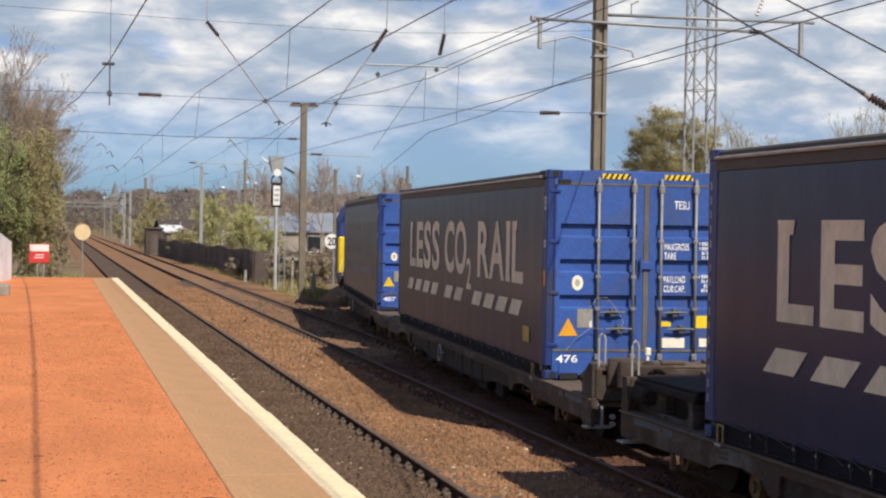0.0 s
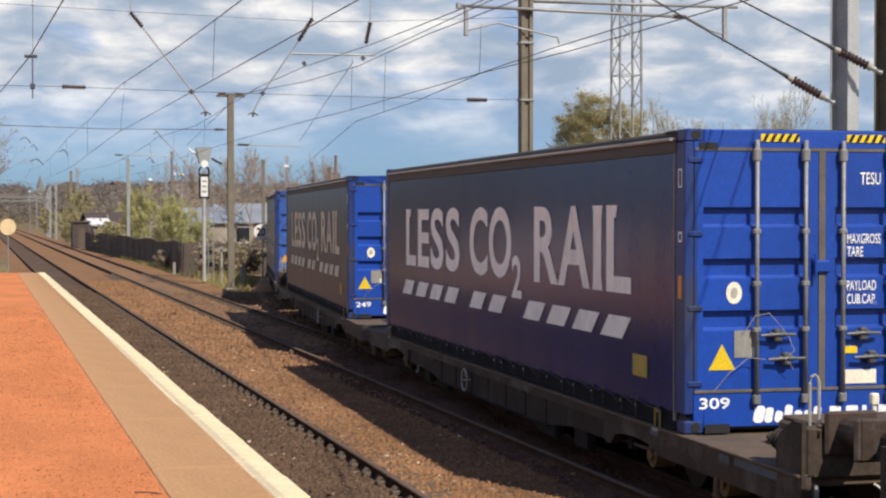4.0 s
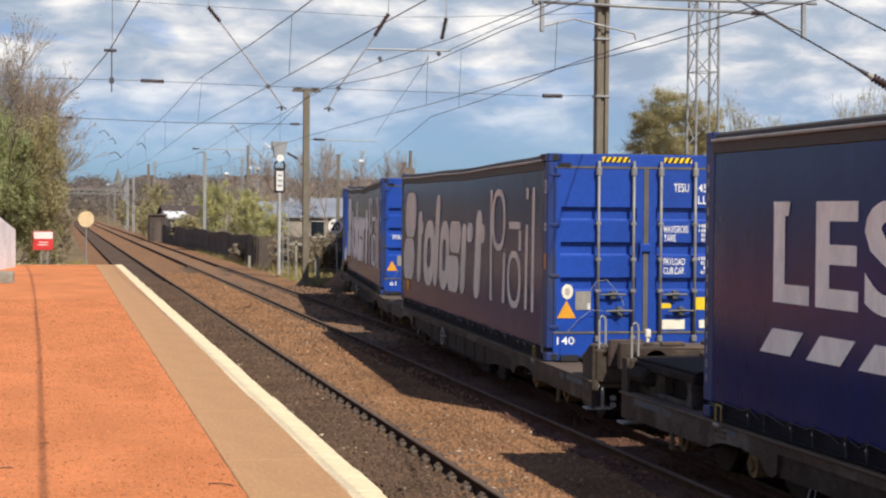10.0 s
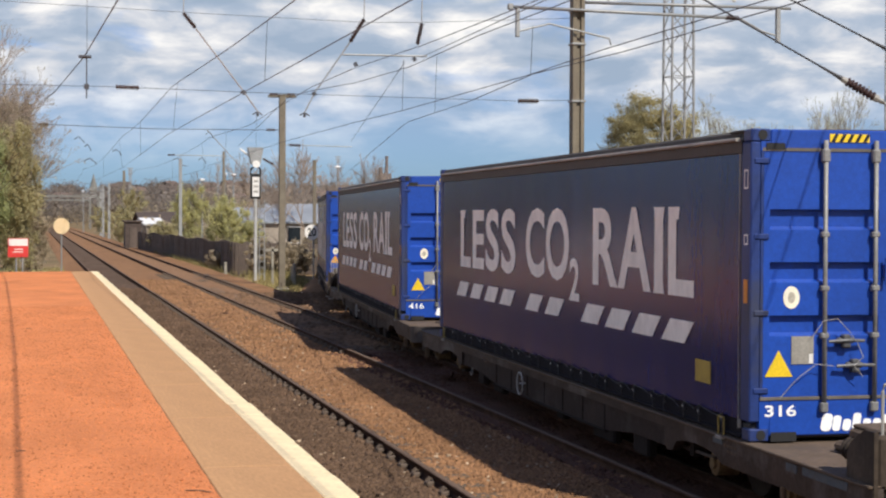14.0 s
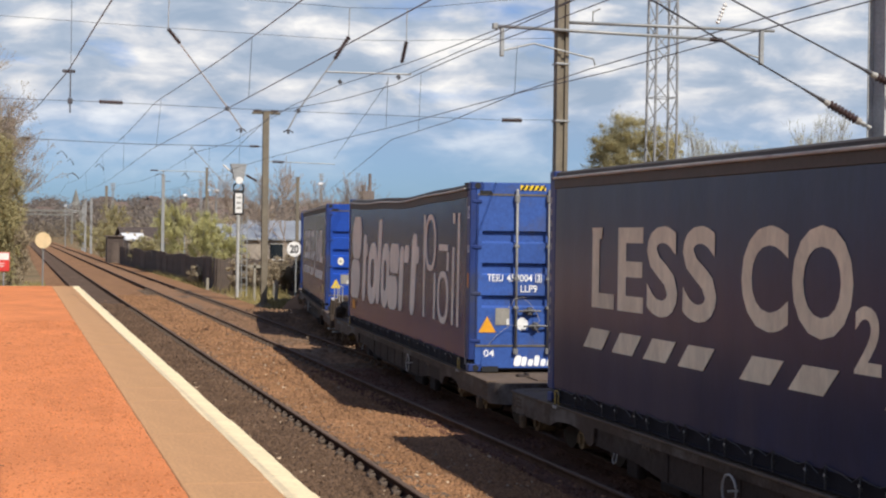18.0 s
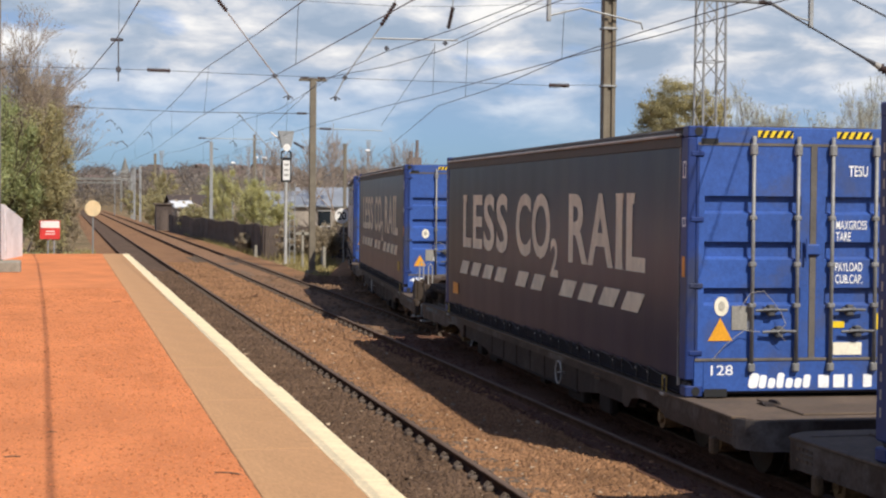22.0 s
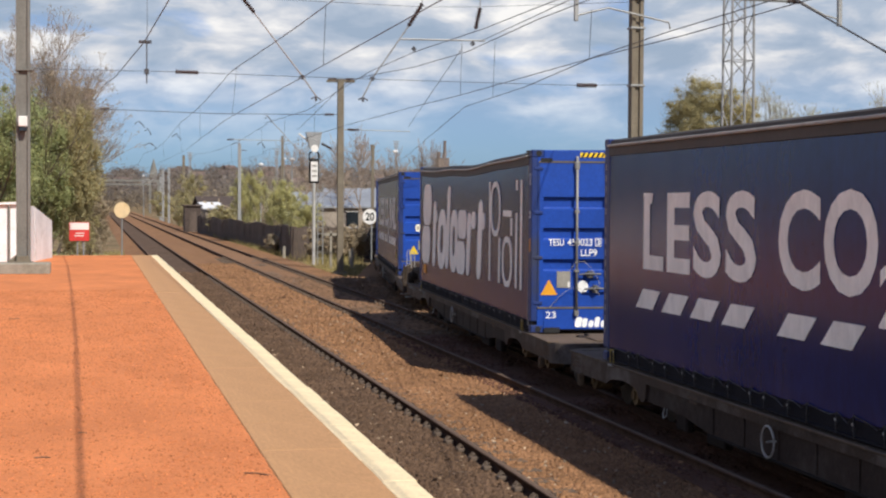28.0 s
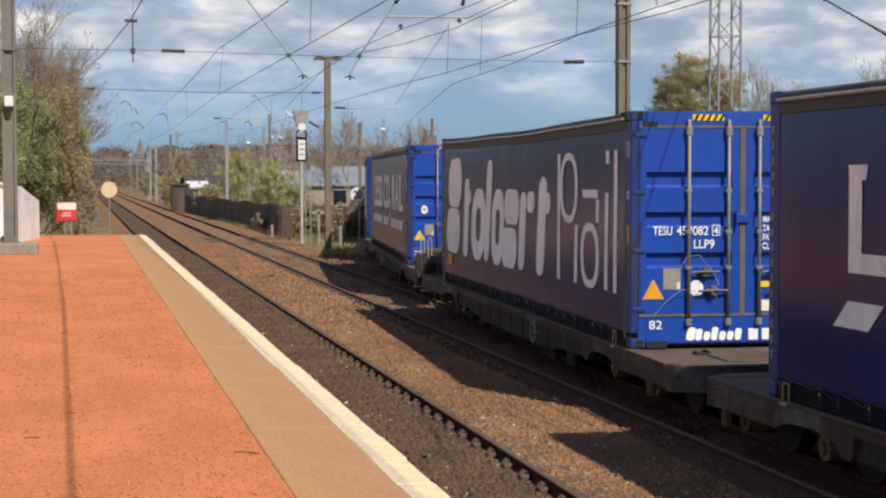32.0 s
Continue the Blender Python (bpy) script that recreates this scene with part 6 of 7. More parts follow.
part("plinth", Geo().box(-0.62, 0.66, -0.5, 0.5, -0.02, 0.27, 0.03), M_CONCRETE, ml, "weathered concrete plinth")
lb = part("lamp_box", Geo().box(-0.11, 0.11, -0.32, -0.16, 3.66, 3.92, 0.02), M_WHITE, ml, "pale lamp box")
part("lamp_lens", Geo().box(-0.09, 0.09, -0.31, -0.17, 3.54, 3.66, 0.02), M_GLASS, lb)
part("span_clamp", Geo().box(-0.20, 0.24, -0.18, 0.18, 5.06, 5.10).cyl((0.17, 0, 5.08), (0.27, 0, 5.12), 0.04, 8), M_MAST_GREY, ml)
mr = thing("overhead_line_mast", (14.32, HS, -0.4), "tall brown channel mast with tube cantilevers", "mast", "line masts")
part("column", channel_column(0.33, 0.30, 10.2, 0.10), M_MAST, mr)
part("foundation", Geo().box(-0.6, 0.6, -0.6, 0.6, -0.5, 0.05, 0.03), M_CONCRETE, mr)
for z in (6.35, 7.9, 8.8):
    part("clamp", Geo().box(-0.20, 0.20, -0.18, 0.18, z - 0.03, z + 0.03, 0.01), M_GALV, mr)

Y = HS
def cantilever(name, pts, r, label, mat=M_GALV):
    return hang(name, pts, r, mat, label, "cantilever", n=10)


b1 = cantilever("cantilever_boom", [(12.37, Y - 0.25, 8.42), (18.56, Y - 0.25, 8.34)], 0.045, "pale galvanised tube boom on the mast")
g = insulator(Geo(), (18.55, Y - 0.25, 8.34), (18.95, Y - 0.25, 8.33), 6)
part("boom_insulator", g, M_INSUL, b1, "brown ribbed insulator")
part("hanger", Geo().box(12.50, 12.60, Y - 0.31, Y - 0.19, 7.62, 8.40, 0.01), M_GALV, b1)
part("pull_arm", Geo().tube([(12.60, Y - 0.25, 7.78), (13.05, Y - 0.25, 7.90), (13.45, Y - 0.25, 8.0), (15.15, Y - 0.25, 7.66), (15.20, Y - 0.25, 7.48)], 0.026, 8), M_GALV, b1)
part("end_cap", Geo().box(12.28, 12.42, Y - 0.32, Y - 0.18, 8.34, 8.50, 0.02), M_GALV, b1)
b2 = cantilever("cantilever_boom", [(14.45, Y + 0.25, 8.68), (20.75, Y + 0.25, 8.73)], 0.045, "pale galvanised tube boom over the branch")
part("hanger", Geo().box(20.30, 20.42, Y + 0.19, Y + 0.31, 7.75, 8.70, 0.01), M_GALV, b2)
part("pull_arm", Geo().tube([(20.32, Y + 0.25, 7.95), (19.9, Y + 0.25, 8.05), (19.2, Y + 0.25, 8.40)], 0.026, 8), M_GALV, b2)
part("stay", Geo().tube([(15.3, Y + 0.25, 8.72), (15.3, Y + 0.25, 9.0), (15.5, Y + 0.25, 9.1)], 0.03, 6), M_GALV, b2)
part("post_insulator", insulator(Geo(), (19.0, Y + 0.25, 8.85), (19.25, Y + 0.25, 9.45), 6, 0.07), M_WHITE, b2, "pale ribbed insulator")

span = thing("head_span", (0, 0, 0), "cross-span wires with brown insulators between the masts", "head-span wire", "overhead line")
part("lower_span_wire", Geo().tube([(-1.55, Y, 6.06), (2.0, Y, 6.06), (5.26, Y, 6.00), (9, Y, 5.96), (12.7, Y, 5.93), (14.12, Y, 5.98)], 0.007, 5), M_WIRE, span)
part("upper_span_wire", Geo().tube([(-1.55, Y, 9.35), (3.75, Y, 8.9), (8.4, Y, 8.75), (10, Y, 8.8), (14.12, Y, 9.35)], 0.007, 5), M_WIRE, span)
part("middle_span_wire", Geo().tube([(-1.55, Y, 8.15), (3.75, Y, 8.0), (8.4, Y, 7.9), (10, Y, 7.95), (14.12, Y, 8.2)], 0.006, 5), M_WIRE, span)
for a, b in (((2.02, Y, 6.06), (2.60, Y, 6.05)), ((12.66, Y, 5.93), (13.22, Y, 5.94)), ((3.72, Y, 7.98), (4.02, Y, 7.62)), ((8.42, Y, 7.98), (8.05, Y, 7.38)), ((9.98, Y, 7.92), (9.86, Y, 7.36))):
    part("span_insulator", insulator(Geo(), a, b, 8, 0.072), M_INSUL, span, "brown ribbed insulator")
for a, b in (((3.74, Y, 8.9), (3.72, Y, 7.98)), ((8.44, Y, 8.75), (8.42, Y, 7.98)), ((9.99, Y, 8.8), (9.98, Y, 7.92))):
    part("hanger_wire", Geo().tube([a, b], 0.016, 5), M_WIRE_PALE, span)
part("pull_rod", Geo().tube([(4.02, Y, 7.62), (5.26, Y, 6.02), (5.66, Y, 5.46)], 0.022, 6), M_WIRE_PALE, span, "pale slanting pull-off rod")
part("pull_rod", Geo().tube([(8.05, Y, 7.38), (7.1, Y, 6.0), (6.82, Y, 5.45)], 0.022, 6), M_WIRE_PALE, span, "pale slanting pull-off rod")
part("spacer_bar", Geo().tube([(7.84, Y, 7.04), (10.12, Y, 7.06)], 0.026, 6), M_GALV, span)
for cx, cz, w in ((5.26, 6.0, 0.16), (5.62, 5.45, 0.26), (8.2, 6.80, 0.13), (7.1, 6.0, 0.15), (6.85, 5.45, 0.26), (9.78, 6.98, 0.14)):
    part("clamp", Geo().tube([(cx - w / 2, Y, cz - 0.02), (cx, Y, cz + 0.05), (cx + w / 2, Y, cz - 0.03)], 0.020, 6).box(cx - 0.03, cx + 0.03, Y - 0.03, Y + 0.03, cz - 0.07, cz + 0.05, 0.008), M_WIRE, span, "dark wire clamp")
hang("feeder_wire", [(1.64, -12, 5.55), (1.58, 4, 5.75), (1.55, 17, 6.2), (1.46, 30, 6.66), (1.24, 42, 6.80), (0.73, 60, 7.22), (0.1, 76, 7.75)], 0.0145, M_WIRE, "thick dark feeder wire rising to a far mast")
part("feeder_hanger", Geo().tube([(1.31, 42, 9.0), (1.31, 42, 6.79)], 0.007, 5).tube([(1.3, 42, 6.79), (1.3, 42, 5.75)], 0.018, 5).box(1.24, 1.36, 41.95, 42.05, 5.98, 6.12, 0.015).box(1.1, 1.42, 41.96, 42.04, 6.76, 6.84, 0.02), M_WIRE, span)

# second head-span further along
Y = 70.0
m2 = mast((10.44, Y, -0.3), 0.26, 0.26, 8.35, M_MAST, "brown steel mast with an insulator cross-arm", foot=0.28)
part("cross_arm", Geo().box(-0.62, 0.62, -0.06, 0.06, 8.24, 8.34, 0.02), M_MAST, m2)
part("arm_insulator", insulator(Geo(), (-0.55, 0, 8.36), (-0.2, 0, 8.38), 5, 0.08), M_INSUL, m2)
part("arm_insulator", insulator(Geo(), (0.2, 0, 8.38), (0.55, 0, 8.36), 5, 0.08), M_INSUL, m2)
mast((-0.24, Y, -0.3), 0.26, 0.26, 7.7, M_MAST, "brown steel mast half hidden by trees")
s2 = thing("head_span", (0, 0, 0), "far cross-span wires with dark insulators", "head-span wire", "overhead line")
part("lower_span_wire", Geo().tube([(-0.1, Y, 6.62), (5, Y, 6.5), (10.3, Y, 6.54)], 0.014, 5), M_WIRE, s2)
part("span_insulator", insulator(Geo(), (9.75, Y, 6.54), (10.15, Y, 6.54), 6, 0.07), M_INSUL, s2)
part("span_insulator", insulator(Geo(), (0.25, Y, 6.62), (0.6, Y, 6.61), 6, 0.07), M_INSUL, s2)
part("bracket_arm", Geo().tube([(10.55, Y, 5.90), (13.5, Y, 5.86)], 0.022, 6), M_GALV, s2)
part("span_insulator", insulator(Geo(), (10.75, Y, 5.9), (11.25, Y, 5.89), 6, 0.075), M_INSUL, s2)
part("pull_rod", Geo().tube([(7.2, Y, 6.5), (8.4, Y, 5.2), (9.1, Y, 4.5)], 0.018, 5), M_WIRE_PALE, s2)
part("stay_wire", Geo().tube([(9.1, Y, 5.55), (9.58, Y, 5.31), (10.37, Y, 4.86)], 0.014, 5), M_WIRE_PALE, s2)
part("span_insulator", insulator(Geo(), (9.62, Y, 5.29), (10.05, Y, 5.05), 6, 0.075), M_INSUL, s2)
for cx, cz, w in ((3.4, 5.5, 0.35), (2.3, 5.1, 0.5), (7.3, 6.3, 0.3), (7.0, 5.2, 0.3), (1.85, 6.0, 0.4), (2.2, 5.7, 0.25)):
    part("registration_clamp", Geo().tube([(cx - w / 2, Y, cz), (cx, Y, cz + 0.12), (cx + w / 2, Y, cz - 0.08), (cx + w / 2, Y, cz - 0.16)], 0.019, 5), M_WIRE, s2)

# masts further off
for (x, y, h, w, mt, lb) in ((10.2, 117.5, 7.2, 0.22, M_GALV, "pale galvanised mast with cantilever arms"), (10.6, 200, 8.6, 0.30, M_MAST, "brown steel mast far along the line"),
                             (9.5, 215, 7.4, 0.28, M_GALV, "pale galvanised mast far along the line"), (9.45, 232, 7.4, 0.28, M_GALV, "pale galvanised mast far along the line"),
                             (-0.6, 118, 7.6, 0.22, M_MAST, "brown mast beside the trees"), (13.57, 120, 7.9, 0.16, M_MAST, "slender brown mast beyond the fence"),
                             (18.64, 110, 7.0, 0.2, M_MAST, "brown mast beside the branch"), (10.4, 265, 7.4, 0.3, M_GALV, "pale galvanised mast in the distance")):
    m = mast((x, y, -0.35), w, w, h, mt, lb, foot=0.4)
    if y == 117.5:
        part("cantilever", Geo().tube([(-0.9, 0, h + 0.33), (3.6, 0, h + 0.30)], 0.03, 6).tube([(0, 0, h - 0.1), (0.0, 0, h + 0.33)], 0.03, 6), M_GALV, m)
        part("arm_insulator", insulator(Geo(), (-0.9, 0, h + 0.33), (-0.4, 0, h + 0.33), 5, 0.08), M_INSUL, m)
    elif y in (215, 232, 265):
        arm = Geo().tube([(0, 0, h - 0.9), (-1.4, 0, h - 0.5), (-2.7, 0, h - 0.75), (-3.0, 0, h - 1.9)], 0.035, 6)
        arm.tube([(0, 0, h - 2.0), (-2.9, 0, h - 1.5)], 0.03, 6)
        part("cantilever", arm, M_GALV, m)
        part("arm_insulator", insulator(Geo(), (-0.15, 0, h - 0.86), (-0.6, 0, h - 0.73), 5, 0.08), M_INSUL, m)
        part("arm_insulator", insulator(Geo(), (-0.15, 0, h - 1.98), (-0.6, 0, h - 1.9), 5, 0.08), M_INSUL, m)
    if y == 117.5:
        part("second_leg", Geo().box(0.20, 0.34, 1.5, 1.64, 0, 2.4), mt, m)
        part("top_bracket", Geo().tube([(0.1, 0, h), (-0.25, 0, h + 0.1), (-0.55, 0, h - 0.02)], 0.03, 6).tube([(0, 0, h - 0.4), (0.5, 0, h - 0.45)], 0.03, 6), M_WIRE, m)

# near anchor masts beyond the train
for (x, y, h, lb, mt) in ((16.02, 28.0, 9.0, "grey galvanised anchor mast with a tied-off wire", M_MAST_PALE), (17.15, 28.3, 9.0, "brown anchor mast with white plates and a round sign", M_MAST)):
    m = mast((x, y, -0.4), 0.36, 0.40, h, mt, lb, turn=25)
    if mt is M_MAST:
        part("plate", Geo().box(-0.22, 0.2, -0.25, -0.21, 2.75, 3.25), M_WHITE, m, "white plate")
        part("plate", Geo().box(-0.15, 0.2, -0.25, -0.21, 1.15, 1.5), M_WHITE, m, "white plate")
        ring = Geo().prism([(0.05 + 0.42 * math.cos(a), 2.05 + 0.42 * math.sin(a)) for a in np.linspace(0, 2 * math.pi, 28, endpoint=False)], 1, -0.25, -0.22)
        sg = part("round_sign", ring, M_RED, m, "round white sign with a red rim")
        part("sign_face", Geo().prism([(0.05 + 0.33 * math.cos(a), 2.05 + 0.33 * math.sin(a)) for a in np.linspace(0, 2 * math.pi, 28, endpoint=False)], 1, -0.256, -0.25), M_WHITE, sg)
for a, b, nm in (((15.79, 28.0, 4.96), (12.20, 28.0, 6.73), "anchor wire tied off to the grey mast"), ((16.52, 27.5, 5.51), (13.57, 27.5, 6.79), "anchor wire tied off to the brown mast")):
    a, b = Vector(a), Vector(b)
    d = (b - a).normalized()
    w = hang("anchor_wire", [a + d * 1.1, b, b + d * 9], 0.017, M_WIRE, nm)
    part("anchor_insulator", insulator(Geo(), a + d * 0.34, a + d * 1.0, 8, 0.095), M_INSUL, w, "brown ribbed insulator")
    part("end_fitting", Geo().tube([a, a + d * 0.08, a + d * 0.16, a + d * 0.24], [0.05, 0.03, 0.055, 0.03], 6), M_GALV, w)
    part("end_cap", Geo().cyl(a + d * 0.24, a + d * 0.36, 0.07, 10), M_PALE_ROD, w)
    part("end_cap", Geo().cyl(a + d * 0.98, a + d * 1.10, 0.065, 10, 0.045), M_PALE_ROD, w)
    part("end_fitting", Geo().tube([a + d * 1.08, a + d * 1.28, a + d * 1.6], [0.05, 0.03, 0.022], 6), M_WIRE, w)

# ================= signs, signal, lamp posts, bin =================
sig = thing("colour_light_signal", (10.39, 78.3, -0.3), "white signal post with ladder and dark hooded head", "railway signal")
part("post", Geo().cyl((0, 0, 0), (0, 0, 4.1), 0.085, 12), M_PALE_STEEL, sig, "pale tubular post")
hd = part("signal_head", Geo().box(-0.24, 0.24, -0.10, 0.14, 3.95, 5.15, 0.04), M_BLACK, sig)
part("head_arch", Geo().tube([(-0.24, 0, 5.1), (-0.22, 0, 5.4), (0, 0, 5.55), (0.22, 0, 5.4), (0.24, 0, 5.1)], 0.05, 6), M_BLACK, hd)
part("plate", Geo().box(-0.17, 0.17, -0.13, -0.10, 4.05, 5.0, 0.01), M_WHITE, hd, "white identification plate")
bars = Geo()
for z in (4.25, 4.5, 4.75):
    bars.box(-0.10, 0.10, -0.136, -0.129, z, z + 0.09)
part("plate_bars", bars, M_PLATE, hd)
part("horn", Geo().prism([(-0.22, 5.62), (0.22, 5.62), (0.36, 6.42), (-0.40, 6.42)], 1, -0.2, 0.2), M_GALV, sig, "grey loudspeaker housing")
part("speaker_disc", Geo().prism([(0.18 * math.cos(a), 5.62 + 0.18 * math.sin(a)) for a in np.linspace(0, 2 * math.pi, 20, endpoint=False)], 1, -0.24, -0.2), M_WHITE, sig)
part("speaker_arm", Geo().tube([(-0.3, 0, 6.0), (-0.75, 0, 6.35)], 0.05, 6), M_WHITE, sig)
lad = Geo()
for x in (0.22, 0.48):
    lad.box(x - 0.02, x + 0.02, 0.25, 0.29, 0.0, 3.9)
for k in range(12):
    lad.box(0.22, 0.48, 0.26, 0.28, 0.3 + k * 0.3, 0.33 + k * 0.3)
part("ladder", lad, M_GALV, sig, "grey access ladder")

disc = thing("round_sign", (1.07, 66.0, -0.3), "round yellowed sign seen from behind on a thin post", "sign")
part("plate", Geo().prism([(0.31 * math.cos(a), 2.69 + 0.32 * math.sin(a)) for a in np.linspace(0, 2 * math.pi, 32, endpoint=False)], 1, -0.02, 0.01), M_SIGN_TAN, disc)
part("post", Geo().cyl((0, 0.05, 0), (0, 0.05, 2.9), 0.03, 8), M_GALV, disc)

rs = thing("warning_sign", (-0.5, 55.75, PLAT_Z - 0.05), "red and white warning board on two posts", "sign")
part("board", Geo().box(-0.33, 0.33, -0.02, 0.02, 0.52, 1.15, 0.008), M_RED, rs, "red lower panel")
part("white_panel", Geo().box(-0.30, 0.31, -0.028, -0.018, 0.90, 1.13), M_WHITE, rs)
part("red_bars", Geo().box(-0.16, 0.16, -0.03, -0.018, 0.68, 0.71).box(-0.12, 0.16, -0.03, -0.018, 0.77, 0.80), M_WHITE, rs)
for x in (-0.06, 0.14):
    part("post", Geo().cyl((x, 0.05, -0.4), (x, 0.05, 1.1), 0.03, 8), M_GALV, rs)

s2d = thing("speed_sign", (13.42, 80.0, -0.3), "round white speed board on a post", "sign")
part("plate", Geo().prism([(0.36 * math.cos(a), 2.33 + 0.38 * math.sin(a)) for a in np.linspace(0, 2 * math.pi, 32, endpoint=False)], 1, -0.02, 0.01), M_WHITE, s2d)
two = lettering("20", 0.42, 0.44, bold=0.03)
two.transform(Matrix.Translation((-0.22, -0.024, 2.12)) @ Matrix.Rotation(radians(90), 4, "X"))
two.materials.append(M_BLACK)
part("lettered_number", two, None, s2d, "black figures")
part("post", Geo().cyl((0.1, 0.05, 0), (0.1, 0.05, 2.6), 0.04, 8), M_GALV, s2d)

bn = thing("litter_bin", (-1.63, 23.5, PLAT_Z), "blue square litter bin on the platform", "bin")
part("body", Geo().prism([(-0.27, 0.0), (0.25, 0.0), (0.27, 0.42), (-0.27, 0.42)], 1, -0.25, 0.25), M_BIN, bn)
part("hood", Geo().box(-0.28, 0.28, -0.27, 0.27, 0.42, 1.12, 0.015), M_BIN, bn)
part("lid", Geo().prism([(-0.26, 1.12), (0.27, 1.12), (0.22, 1.28), (-0.22, 1.28)], 1, -0.24, 0.24), M_BIN, bn)
wp = thing("white_post", (-1.62, 25.5, PLAT_Z), "tall white tubular post on the platform", "lamp post")
part("shaft", Geo().cyl((0, 0, 0), (0, 0, 6.0), 0.085, 16), M_WHITE, wp, smooth=True)
part("base", Geo().cyl((0, 0, 0), (0, 0, 0.5), 0.12, 16), M_WHITE, wp)

for (x, y, h) in ((15.99, 160, 6.6), (16.67, 140, 6.6), (27.57, 150, 7.7), (8.7, 300, 7.5), (24.0, 210, 8.5)):
    lp = thing("street_lamp", (x, y, -0.3), "pale lamp post with a white lantern", "lamp post", "lamp posts")
    part("shaft", Geo().cyl((0, 0, 0), (0, 0, h), 0.09, 8, 0.06), M_GALV, lp)
    part("lantern", Geo().box(-0.24, 0.24, -0.2, 0.2, h - 0.05, h + 0.20, 0.09), M_LAMP, lp, "white lantern")
tp = thing("marker_post", (10.75, 75.0, -0.35), "low rusty post with a crosspiece", "post")
part("post", Geo().box(-0.05, 0.05, -0.05, 0.05, 0, 1.75), M_CONCRETE, tp)
part("crosspiece", Geo().box(-0.32, 0.32, -0.05, 0.05, 1.52, 1.66, 0.01), M_CONCRETE, tp)
for (x, y, h) in ((11.6, 74, 1.0), (9.6, 84, 0.8), (12.3, 79, 0.7)):
    st = thing("marker_post", (x, y, -0.35), "short pale concrete post", "post")
    part("post", Geo().box(-0.07, 0.07, -0.07, 0.07, 0, h, 0.02), M_CONCRETE, st)

# ================= walls, fence, buildings =================
ww = thing("boundary_wall", (0, 0, 0), "low white rendered wall stepping down behind the platform", "wall", kind="structure")


def wall_run(x0, y0, x1, y1, h0, h1, base, mat, t=0.22):
    a, b = Vector((x0, y0, 0)), Vector((x1, y1, 0))
    n = Vector((y1 - y0, x0 - x1, 0)).normalized() * t
    vs = [a + Vector((0, 0, base)), b + Vector((0, 0, base)), b + Vector((0, 0, h1)), a + Vector((0, 0, h0))]
    return Geo().add(vs + [v - n for v in vs], [(0, 1, 2, 3), (7, 6, 5, 4), (0, 4, 5, 1), (1, 5, 6, 2), (2, 6, 7, 3), (3, 7, 4, 0)])


part("wall_panel", wall_run(-4.6, 46.6, -2.12, 47.6, 2.58, 2.66, 0.6, M_WALL_WHITE), M_WALL_WHITE, ww)
part("wall_panel", wall_run(-2.10, 47.6, -1.75, 50.2, 2.66, 2.58, 0.6, M_WALL_WHITE), M_WALL_WHITE, ww)
part("wall_panel", wall_run(-1.74, 50.2, -1.32, 53.2, 2.56, 2.12, 0.6, M_WALL_WHITE), M_WALL_WHITE, ww)
part("downpipe", Geo().cyl((-2.36, 47.42, 0.9), (-2.36, 47.42, 2.62), 0.035, 8), M_MAST_GREY, ww)
part("coping", Geo().add([(-4.6, 46.5, 2.58), (-2.06, 47.5, 2.66), (-2.06, 47.9, 2.66), (-4.6, 46.9, 2.58), (-4.6, 46.5, 2.64), (-2.06, 47.5, 2.72), (-2.06, 47.9, 2.72), (-4.6, 46.9, 2.64)],
                       [(0, 1, 2, 3), (7, 6, 5, 4), (0, 4, 5, 1), (1, 5, 6, 2), (2, 6, 7, 3), (3, 7, 4, 0)]), M_WALL_WHITE, ww)

fence = thing("board_fence", (0, 0, 0), "dark tarred board fence beside the line", "fence", kind="structure")
brd = Geo().box(-0.02, 0.02, -0.145, 0.145, 0, 1.75, 0.006).mesh("fence_board", M_FENCE)
r = random.Random(11)
pts = [(10.55, 88.0), (10.3, 100), (10.0, 118), (9.3, 152)]
run = 0.0
for (xa, ya), (xb, yb) in zip(pts, pts[1:]):
    L = math.hypot(xb - xa, yb - ya)
    for k in range(int(L / 0.292)):
        u = k * 0.292 / L
        o = part("fence_board", brd, None, fence)
        o.matrix_basis = pose(xa + (xb - xa) * u + 0.02 * (k % 2), ya + (yb - ya) * u, -0.38 + 0.07 * math.sin(k * 0.13) + r.uniform(-0.02, 0.03), r.uniform(-0.7, 0.7), r.uniform(-1, 1), math.degrees(math.atan2(-(xb - xa), yb - ya)))
back = thing("board_fence", (0, 0, 0), "dark fence turning away from the line", "fence", kind="structure")
for k in range(22):
    o = part("fence_board", brd, None, back)
    o.matrix_basis = pose(10.6 + k * 0.3, 88 + k * 0.02, -0.40 + r.uniform(-0.05, 0.1), 0, 0, 90)

hut = thing("lineside_hut", (9.0, 155, -0.35), "small dark flat-roofed lineside hut", "hut")
part("wall_block", Geo().box(-0.75, 0.75, -1.2, 1.2, 0, 2.6, 0.02), M_HUT, hut)
part("roof", Geo().box(-0.9, 0.9, -1.35, 1.35, 2.6, 2.75, 0.02), M_FENCE, hut)
part("door", Geo().box(-0.35, 0.35, -1.24, -1.2, 0.1, 2.1, 0.01), M_FENCE, hut)


